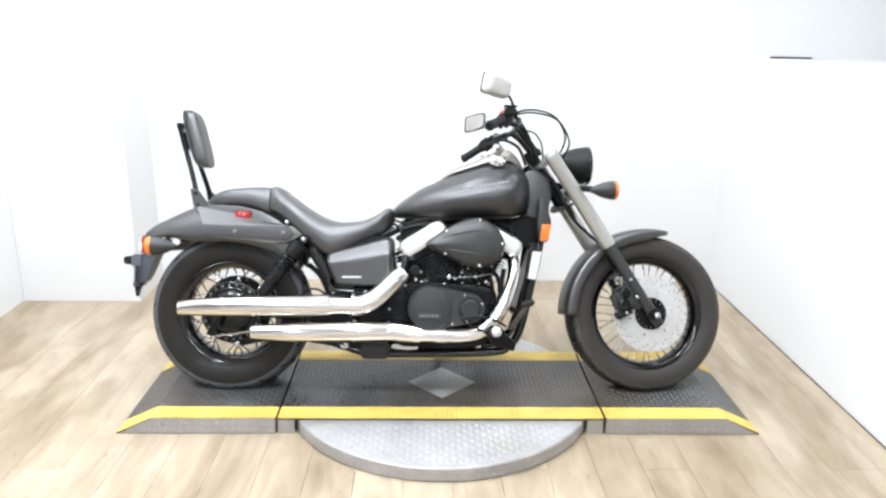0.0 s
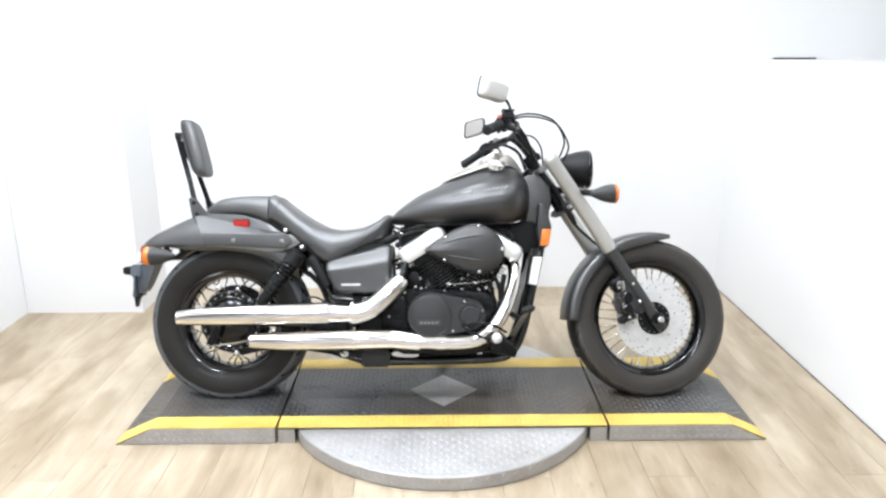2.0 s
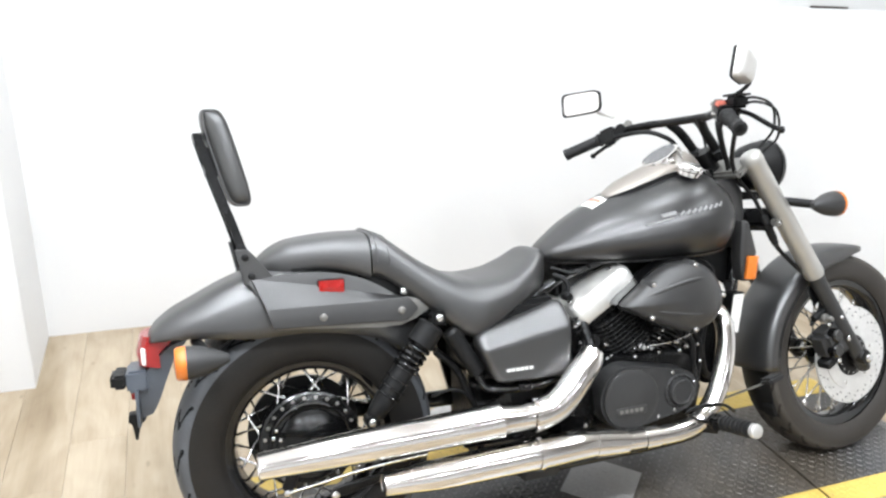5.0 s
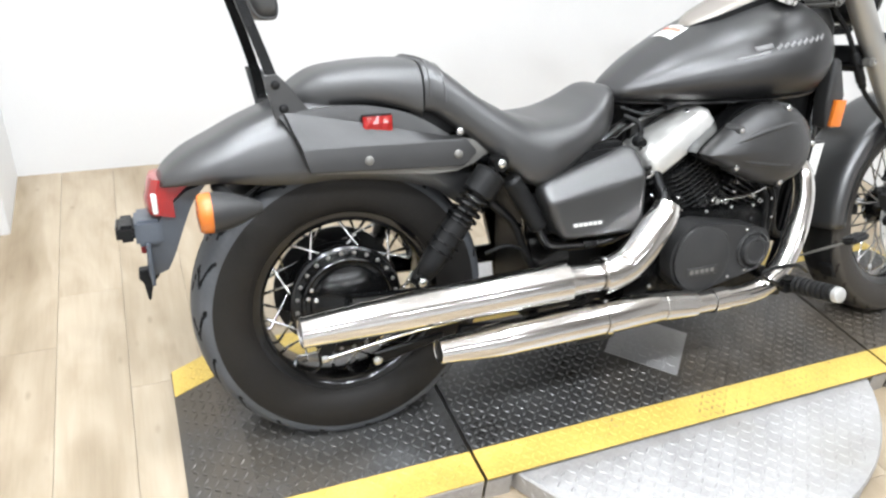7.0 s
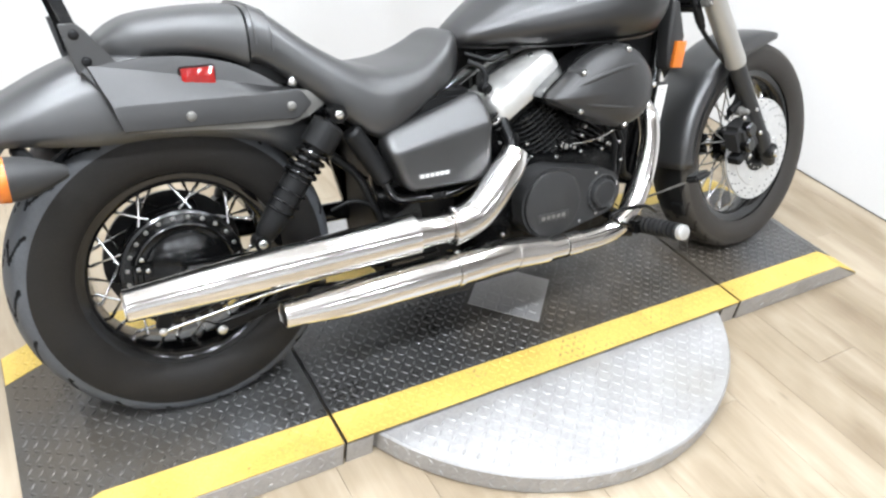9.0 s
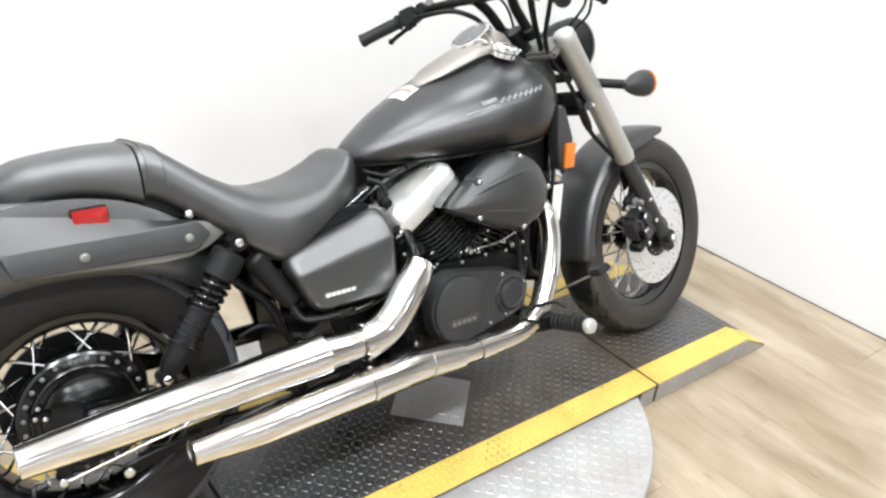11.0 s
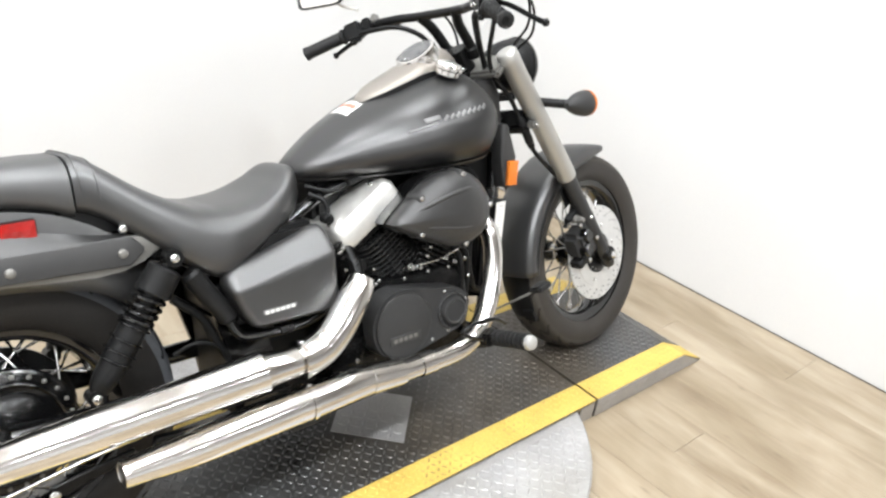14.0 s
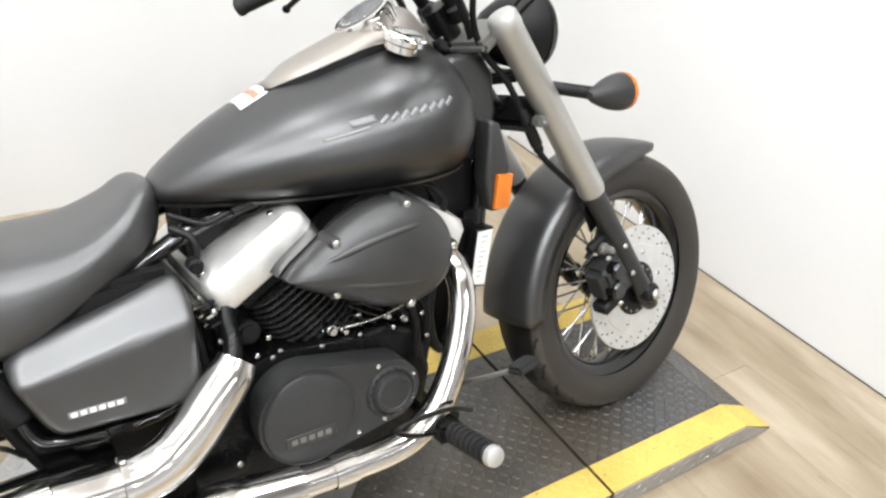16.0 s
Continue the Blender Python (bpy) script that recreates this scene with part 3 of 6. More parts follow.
lugs("tread_lug", grid_cells(-DISC, DISC, PYC - DISC, PYC + DISC, 0.0225, inside, lambda x, y: (0.0545, (0, 0, 1))), 0.0016, disc, SILVER, 0.011, 0.0036, label="raised lugs of the silver tread plate")
cells = []
for i in range(142):
    a = 2 * math.pi * i / 142
    for j in range(2):
        x, y = math.cos(a) * DISC, PYC + math.sin(a) * DISC
        if not PY0 < y < PY1:
            cells.append((x, y, 0.014 + 0.024 * j, radians(45 if (i + j) % 2 else -45), math.cos(a), math.sin(a), 0))
lugs("rim_lug", cells, 0.0014, disc, SILVER, 0.0105, 0.0034)
# ---- motorcycle ----
LEANING, YC, BASE = 16.0, -0.12, 0.070
moto = tagged(new("motorcycle"), "matte graphite cruiser motorcycle with chrome exhausts, leaning on its side stand", "motorcycle")
moto.matrix_basis = pose(0, YC, BASE, -LEANING, 0, 0)


COS, SIN = math.cos(radians(LEANING)), math.sin(radians(LEANING))
# the steering is turned a little to the far side, about the raked head
HEAD, RAKE, TURN = Vector((0.345, 0, 0.935)), Vector((-0.560, 0, 0.829)), 5.65
STEER = Matrix.Translation(HEAD) @ Matrix.Rotation(radians(TURN), 4, RAKE) @ Matrix.Translation(-HEAD)
ASIDE, STRAIGHT = STEER @ Matrix.Translation((0, -0.019, 0)), Matrix.Identity(4)


# wheels
SECTION = [(0, 0), (0.25, 0.008), (0.45, 0.028), (0.62, 0.060), (0.76, 0.100), (0.86, 0.145), (0.93, 0.215), (0.98, 0.350), (1.0, 0.540), (0.96, 0.740), (0.86, 0.900), (0.74, 1.0)]


def tyre(name, cx, cz, R, half, bead, pitch, groove, deep, face, cut_face, parent, label, turned):
    """Flat-crowned road tyre, zigzag grooves cut across its tread."""
    seg, fine = 440, curve_points(SECTION, 3)
    side = [(float(a), float(b)) for a, b in fine]
    prof = [(-a, b) for a, b in side[:0:-1]] + side
    edge = 0.972
    bm = bmesh.new()
    rows, cut = [], []
    for i in range(seg):
        th = 2 * math.pi * i / seg
        ring, marks = [], []
        for j, (v, drop) in enumerate(prof):
            w = abs(v)
            g = 0.0
            tread = w < edge and min(j, len(prof) - 1 - j) > 9
            if tread:
                ph = th / (2 * math.pi) * pitch + (0.5 if v > 0 else 0.0)
                zig = 0.9 * abs(((w * 2.1 + 0.1) % 1.0) - 0.5) + 0.4 * w
                if 0.10 < w < 0.91 and abs(((ph + zig) % 1.0) - 0.5) < groove:
                    g = deep
            rr = R - (R - bead) * drop - g
            y = half * v
            z = cz + rr * math.sin(th)
            at = turned @ V(cx + rr * math.cos(th), y, z)
            up = BASE + at.z * COS - at.y * SIN
            if up < 0.0662:
                z += (0.0662 - up) / COS
            ring.append(bm.verts.new((cx + rr * math.cos(th), y, z)))
            marks.append((tread, g > 0))
        rows.append(ring)
        cut.append(marks)
    for i in range(seg):
        k = (i + 1) % seg
        for j in range(len(prof) - 1):
            f = bm.faces.new((rows[i][j], rows[k][j], rows[k][j + 1], rows[i][j + 1]))
            four = (cut[i][j], cut[k][j], cut[k][j + 1], cut[i][j + 1])
            # Groove faces get the darker slot: their shade is in the colour.
            f.material_index = 2 if any(c[1] for c in four) else 1 if all(c[0] for c in four) else 0
    ob = part(name, bm, DUSTY_SIDE if face is DUSTY else RUBBER, parent, label, sharp=50)
    ob.data.materials.append(face)
    ob.data.materials.append(cut_face)
    return ob


def wheel(name, cx, cz, R, half, rim_r, rim_half, hub_r, flange, spokes, pitch, groove, deep, face, cut_face, label, turned):
    axle = part(name, along((cx, -0.10, cz), (cx, 0.10, cz), [(0, 0.012), (1, 0.012)], 16), STEEL, moto, label)
    tyre("tyre", cx, cz, R, half, rim_r + 0.006, pitch, groove, deep, face, cut_face, axle, "worn black road tyre with grooved tread", turned)
    bm = bmesh.new()
    h = rim_half
    spin(bm, [(-h, rim_r + 0.012), (-h + 0.004, rim_r + 0.014), (-h + 0.010, rim_r + 0.004), (-h + 0.018, rim_r - 0.004), (-h * 0.45, rim_r - 0.010), (0, rim_r - 0.012), (h * 0.45, rim_r - 0.010),
              (h - 0.018, rim_r - 0.004), (h - 0.010, rim_r + 0.004), (h - 0.004, rim_r + 0.014), (h, rim_r + 0.012), (h - 0.003, rim_r - 0.008), (h - 0.012, rim_r - 0.018),
              (0, rim_r - 0.026), (-h + 0.012, rim_r - 0.018), (-h + 0.003, rim_r - 0.008)], (cx, 0, cz), "Y", 96, True)
    axle.matrix_basis = turned
    part("rim", bm, GLOSS, axle, "gloss black spoked rim")
    for i in range(spokes):
        side = -1 if i % 2 else 1
        a = 2 * math.pi * i / spokes
        lean = (0.36 if (i // 2) % 2 else -0.36)
        p = (cx + hub_r * math.cos(a + lean), side * flange, cz + hub_r * math.sin(a + lean))
        q = (cx + (rim_r - 0.026) * math.cos(a), side * 0.006, cz + (rim_r - 0.026) * math.sin(a))
        again("spoke", ROD, towards(p, q, 0.0025), axle)
        d = (Vector(p) - Vector(q)).normalized()
        again("spoke_nipple", ROD, towards(q, Vector(q) + d * 0.018, 0.0036), axle)
    return axle


RX, RZ, FX, FZ = -0.832, 0.286, 0.819, 0.288
rear = wheel("rear_wheel", RX, RZ, 0.315, 0.080, 0.195, 0.058, 0.112, 0.040, 36, 18, 0.026, 0.003, WORN, GROOVE_SHADE, "black wire-spoked rear wheel with drum brake", STRAIGHT)
front = wheel("front_wheel", FX, FZ, 0.312, 0.062, 0.221, 0.042, 0.050, 0.032, 36, 26, 0.035, 0.003, DUSTY, RUBBER, "black wire-spoked front wheel with steel brake disc", ASIDE)
bm = bmesh.new()
spin(bm, [(-0.079, 0.004), (-0.077, 0.022), (-0.066, 0.072), (-0.062, 0.080), (-0.055, 0.082), (-0.055, 0.090), (-0.060, 0.092), (-0.062, 0.096), (-0.060, 0.099), (-0.050, 0.1005), (-0.049, 0.116), (-0.046, 0.121), (-0.040, 0.123), (-0.032, 0.122), (-0.028, 0.100), (0.030, 0.085), (0.034, 0.110), (0.070, 0.108), (0.078, 0.03)], (RX, 0, RZ), "Y", 72)
drum = part("brake_drum", bm, HUB, rear, "gloss black drum brake hub", sharp=24)
for i in range(24):
    a = 2 * math.pi * (i + 0.3) / 24
    again("bolt", BOLT_GREY, Matrix.Translation((RX + 0.1085 * math.cos(a), -0.049, RZ + 0.1085 * math.sin(a))) @ pose(0, 0, 0, 90, 0, 0) @ Matrix.Scale(0.0044, 4), rear)
bm = bmesh.new()
spin(bm, [(-0.090, 0.008), (-0.089, 0.014), (-0.084, 0.017), (-0.070, 0.017)], (RX, 0, RZ), "Y", 32)
part("hub_cap", bm, BLACK, rear)
part("brake_adjuster", box((-0.930, -0.084, 0.306), (-0.898, -0.066, 0.324), 0.004, 2), CASE, drum)
for x, z in ((-0.922, 0.318), (-0.906, 0.312), (-0.914, 0.336)):
    bolt(drum, (x, -0.083, z), 0.0048)
bm = bmesh.new()
spin(bm, [(0.040, 0.095), (0.042, 0.140), (0.050, 0.140), (0.052, 0.095)], (RX, 0, RZ), "Y", 64)
part("drive_flange", bm, BLACK, rear, "black ring behind the spokes")
bm = bmesh.new()
spin(bm, [(-0.060, 0.028), (-0.058, 0.040), (-0.042, 0.054), (-0.030, 0.056), (-0.022, 0.036), (0.022, 0.036), (0.030, 0.056), (0.042, 0.054), (0.060, 0.030)], (FX, 0, FZ), "Y", 48)
part("hub", bm, GLOSS, front)
bm = bmesh.new()
D = -0.083
spin(bm, [(D - 0.0025, 0.060), (D - 0.0025, 0.149), (D + 0.0025, 0.149), (D + 0.0025, 0.060)], (FX, 0, FZ), "Y", 96, True)
disc_ob = part("brake_disc", bm, BRAKE, front, "brushed steel brake disc with drilled holes", sharp=30)
bm = bmesh.new()
for i in range(60):
    a = 2 * math.pi * i / 60
    rr = (0.142, 0.131, 0.120)[i % 3]
    spin(bm, [(D - 0.0034, 0.0023), (D - 0.0022, 0.0026)], (FX + rr * math.cos(a), 0, FZ + rr * math.sin(a)), "Y", 8)
tagged(part("drill_hole", bm, COVER, front), kind="stuff")
bm = bmesh.new()
spin(bm, [(D - 0.010, 0.030), (D - 0.009, 0.048), (D - 0.006, 0.064), (D + 0.004, 0.064), (D + 0.020, 0.050), (D + 0.022, 0.035)], (FX, 0, FZ), "Y", 64)
plate_ring = bmesh.new()
spin(plate_ring, [(D - 0.0042, 0.060), (D - 0.0042, 0.106), (D - 0.0020, 0.107), (D - 0.0020, 0.060)], (FX, 0, FZ), "Y", 96, True)
part("inner_ring", plate_ring, BRAKE, front, "solid inner ring of the disc", sharp=30)
carrier = part("disc_carrier", bm, BLACK, front, "black disc carrier ring")
for i in range(6):
    a = 2 * math.pi * (i + 0.2) / 6
    bolt(front, (FX + 0.086 * math.cos(a), D - 0.0025, FZ + 0.086 * math.sin(a)), 0.0055)
bm = bmesh.new()
for i in range(16):
    a = 2 * math.pi * i / 16
    spin(bm, [(D - 0.0095, 0.0024), (D - 0.006, 0.003)], (FX + 0.054 * math.cos(a), 0, FZ + 0.054 * math.sin(a)), "Y", 8)
tagged(part("carrier_rivet", bm, STEEL, front), kind="stuff")

# front fork
FORK = [(0.389, 0.939), (0.834, 0.262)]


def on_fork(s, off=0.0):
    (x0, z0), (x1, z1) = FORK
    d = V(x1 - x0, z1 - z0)
    d.normalize()
    return x0 + (x1 - x0) * s + off * -d.y, z0 + (z1 - z0) * s + off * d.x


fork = part("front_fork", bmesh.new(), BLACK, moto, "raked front fork with silver upper covers")
for s in (-1, 1):
    y = 0.118 * s
    (xa, za), (xb, zb), (xc, zc), (xd, zd) = on_fork(0.03), on_fork(0.57), on_fork(0.5), on_fork(1.02)
    part("fork_cover", along((xa, y, za), (xb, y, zb), [(0, 0.016), (0.006, 0.0245), (0.018, 0.0285), (0.05, 0.0300), (0.072, 0.0300), (0.076, 0.0288), (0.98, 0.0290), (1, 0.0265)], 32), FORKPAINT, fork, "satin silver fork cover")
    lower = along((xc, y, zc), (xd, y, zd), [(0, 0.023), (0.12, 0.0235), (0.85, 0.021), (0.93, 0.024), (1, 0.017)], 24)
    part("fork_leg", lower, COVER, fork, "satin black fork leg")
    part("axle_boss", along((FX, y - 0.026, FZ), (FX, y + 0.026, FZ), [(0, 0.020), (0.1, 0.024), (0.9, 0.024), (1, 0.020)], 24), BLACK, fork)
bolt(fork, (FX + 0.006, -0.144, FZ - 0.004), 0.013, label="bright steel axle bolt")
for sh, hz, nm in ((0.075, 0.024, "upper_clamp"), (0.30, 0.030, "lower_clamp")):
    x, z = on_fork(sh, 0.0)
    bm = bmesh.new()
    m = Matrix.Translation((x - 0.012, 0, z)) @ pose(0, 0, 0, 0, -34, 0)
    block(bm, (-0.055, -0.118, -hz / 2), (0.030, 0.118, hz / 2), 0.008, 2, m)
    part(nm, bm, STAY if nm == "upper_clamp" else BLACK, fork)
x, z = on_fork(0.30)
part("steering_stem", along((x - 0.035, 0, z - 0.02), (0.345, 0, 0.935), [(0, 0.026), (1, 0.026)], 20), BLACK, fork)

# front fender
arc = []
for a in np.linspace(181, 76, 34):
    t = (181 - a) / 105
    c, s = math.cos(radians(a)), math.sin(radians(a))
    outer = 0.343 - 0.004 * math.sin(t * math.pi)
    skirt = 0.292 - 0.006 * math.sin(t * math.pi) + 0.030 * max(0, (t - 0.80) / 0.20) ** 1.5
    hw = 0.080 - 0.010 * max(0, (t - 0.75) / 0.25) ** 2
    ring = []
    for b in np.linspace(-1, 1, 25):
        q = abs(b)
        y = hw * math.copysign(min(1.0, math.sin(min(q * 1.18, 1) * math.pi / 2)), b)
        r = skirt + (outer - skirt) * (max(0.0, 1 - q ** 2.3) ** 0.58)
        ring.append(V(FX + r * c, y, FZ + r * s))
    arc.append(ring)
bm = bmesh.new()
faces_of(bm, arc, False)
ffender = part("front_fender", bm, PAINT, moto, "matte graphite front fender", sharp=60)
mod = ffender.modifiers.new("thickness", "SOLIDIFY")
mod.thickness, mod.offset = 0.005, -1
for s in (-1, 1):
    bm = bmesh.new()
    slab(bm, [(0.640, 0.515), (0.700, 0.555), (0.690, 0.470), (0.665, 0.455)], 0.083 * s, 0.089 * s, 0.002, 1)
    part("fender_bracket", bm, BLACK, ffender)
# rubber flap hanging from the tail of the fender
flap = []
for a in np.linspace(177, 207, 10):
    t = (a - 177) / 30
    c, s_ = math.cos(radians(a)), math.sin(radians(a))
    hw = 0.054 - 0.012 * t
    flap.append([V(FX + (r - 0.012 * abs(b) ** 2) * c, hw * b, FZ + (r - 0.012 * abs(b) ** 2) * s_) for r, bs in ((0.3215, (-1, -0.6, 0, 0.6, 1)), (0.3165, (1, 0.6, 0, -0.6, -1))) for b in bs])
bm = bmesh.new()
faces_of(bm, flap)
part("mud_flap", bm, PLASTIC, ffender, "black rubber mud flap below the fender", sharp=50)
part("flap_clip", box((-0.007, -0.020, -0.020), (0.007, 0.020, 0.020), 0.003, 2, Matrix.Translation((FX - 0.290, -0.034, FZ - 0.134)) @ pose(0, 0, 0, 0, -24, 0)), PLASTIC, ffender)

# brake caliper and hose
TILT = Matrix.Translation((0.695, 0, 0.370)) @ pose(0, 0, 0, 0, -24, 0) @ Matrix.Translation((-0.695, 0, -0.370))
cal = part("brake_caliper", box((0.652, -0.136, 0.322), (0.732, -0.066, 0.412), 0.016, 3, TILT), COVER, moto, "black front brake caliper")
part("caliper_bracket", plate([(0.690, 0.455), (0.735, 0.462), (0.770, 0.390), (0.775, 0.335), (0.735, 0.322), (0.705, 0.380)], -0.118, -0.096, 0.005), COVER, cal)
for z in (0.345, 0.388):
    part("piston_housing", along((0.690, -0.146, z), (0.690, -0.085, z), [(0, 0.016), (0.1, 0.021), (1, 0.021)], 20), GLOSS, cal)
part("pad_spring", box((0.640, -0.124, 0.300), (0.705, -0.074, 0.326), 0.005, 1, TILT), PLASTIC, cal)
part("hose_banjo", along((0.672, -0.140, 0.440), (0.672, -0.100, 0.440), [(0, 0.006), (0.2, 0.009), (0.5, 0.009), (0.55, 0.013), (1, 0.013)], 16), STAY, cal)
part("slide_boot", along((0.640, -0.100, 0.440), (0.700, -0.100, 0.470), [(0, 0.010), (0.2, 0.013), (0.5, 0.010), (0.8, 0.013), (1, 0.010)], 14), PLASTIC, cal)
for x, z in ((0.660, 0.425), (0.716, 0.440), (0.742, 0.372), (0.700, 0.312)):
    bolt(cal, (x, -0.134, z), 0.0068)
LOW = ASIDE @ Matrix.Translation((0.006, 0, -0.018))
HOSE = [(0.262, -0.262, 1.046), (0.318, -0.185, 0.990), (0.362, -0.120, 0.910), (0.395, -0.108, 0.855), (0.440, -0.112, 0.805), (0.474, -0.118, 0.742), (0.515, -0.118, 0.664), (0.572, -0.118, 0.608), (0.640, -0.116, 0.552), (0.686, -0.112, 0.505), (0.692, -0.110, 0.455), (0.660, -0.110, 0.405)]
hose = part("brake_hose", tube(HOSE, 0.0062, 10, 8), PLASTIC, moto, "black rubber brake hose")
part("hose_sleeve", along((0.470, -0.118, 0.750), (0.519, -0.118, 0.660), [(0, 0.007), (0.06, 0.0105), (0.55, 0.0120), (0.80, 0.0120), (0.84, 0.0090), (0.92, 0.0105), (1, 0.007)], 14), PLASTIC, hose)
part("hose_clamp", box((0.484, -0.158, 0.718), (0.506, -0.130, 0.738), 0.004, 2), STAY, hose)
bolt(hose, (0.495, -0.158, 0.728), 0.005)
fork.matrix_basis = STEER @ Matrix.Translation((0, -0.014, 0))
ffender.matrix_basis = ASIDE
cal.matrix_basis = LOW

# headlight
light = part("headlight", bmesh.new(), PLASTIC, moto, "round black bullet headlight")
bm = bmesh.new()
HZ = 0.884
spin(bm, [(0.455, 0.004), (0.462, 0.024), (0.480, 0.045), (0.510, 0.062), (0.545, 0.072), (0.575, 0.076), (0.582, 0.076)], (0, 0, HZ), "X", 48)
part("shell", bm, PLASTIC, light, "matte black headlight bucket")
bm = bmesh.new()
spin(bm, [(0.580, 0.074), (0.582, 0.0785), (0.592, 0.0785), (0.598, 0.074), (0.596, 0.068)], (0, 0, HZ), "X", 48)
part("trim_ring", bm, GLOSS, light)
bm = bmesh.new()
spin(bm, [(0.590, 0.070), (0.600, 0.060), (0.606, 0.035), (0.608, 0.003)], (0, 0, HZ), "X", 48)
part("lens", bm, DIAL, light, "clear headlight lens")
part("headlight_bracket", box((0.440, -0.050, 0.790), (0.540, 0.050, 0.812), 0.006, 2), BLACK, light)
bolt(light, (0.572, -0.030, 0.812), 0.007, (0, -0.4, -1))


# turn signals
def signal(x, y, z, facing, root, label):
    sg = part("turn_signal", bmesh.new(), PLASTIC, moto, label)
    bm = bmesh.new()
    f = facing
    spin(bm, [(-0.088 * f, 0.008), (-0.080 * f, 0.013), (-0.060 * f, 0.022), (-0.035 * f, 0.031), (-0.012 * f, 0.0355), (0.0, 0.036)], (x, y, z), "X", 28)
    part("housing", bm, COVER, sg, "matte black bullet housing")
    bm = bmesh.new()
    g = f * (1.0 if f > 0 else 1.7)
    spin(bm, [(-0.001 * f, 0.0355), (0.001 * f, 0.0365), (0.010 * g, 0.0355), (0.013 * g, 0.032), (0.014 * g, 0.024), (0.015 * g, 0.004)], (x, y, z), "X", 28)
    part("amber_lens", bm, ORANGE, sg, "amber plastic lens")
    part("stalk", tube([root, ((root[0] + x - 0.05 * f) / 2, (root[1] + y) / 2, (root[2] + z) / 2), (x - 0.055 * f, y, z)], 0.0125, 14, 4), PLASTIC, sg)
    if f > 0:
        sg.matrix_basis = Matrix.Translation((x, y, z)) @ pose(0, 0, 0, 0, 0, TURN) @ Matrix.Translation((-x, -y, -z))
    return sg


for s in (-1, 1):
    signal(0.648 if s < 0 else 0.590, 0.198 * s, 0.774, 1, (0.520, 0.085 * s, 0.790), "black bullet front turn signal with amber lens")
    signal(-1.098 if s < 0 else -1.060, 0.178 * s if s < 0 else 0.125, 0.547 if s < 0 else 0.588, -1, (-1.075, 0.075 * s, 0.570), "black bullet rear turn signal with amber lens")

# handlebar and controls
bars = part("handlebar", bmesh.new(), BLACK, moto, "black wide pulled-back handlebar")
GL, GR = V(0.104, 0.350, 0.943), V(0.158, -0.386, 0.986)
ML, MR = V(0.288, 0.075, 1.024), V(0.296, -0.085, 1.030)
path = [GL, GL.lerp(V(0.216, 0.222, 1.006), 0.5), V(0.216, 0.222, 1.006), V(0.262, 0.135, 1.021), ML, MR, V(0.274, -0.150, 1.034), V(0.232, -0.240, 1.034), GR.lerp(V(0.232, -0.240, 1.034), 0.5), GR]
part("bar", tube([tuple(p) for p in path], 0.0115, 16, 6), BLACK, bars)
for s, top in ((1, V(0.287, 0.062, 1.024)), (-1, V(0.295, -0.072, 1.030))):
    part("riser", tube([(0.375, 0.050 * s, 0.930), (0.352, 0.050 * s, 0.960), (0.322, 0.055 * s, 0.996), tuple(top)], 0.0135, 14, 5), BLACK, bars)
    part("riser_base", along((0.382, 0.050 * s, 0.915), (0.368, 0.050 * s, 0.942), [(0, 0.020), (0.8, 0.020), (1, 0.014)], 18), BLACK, bars)
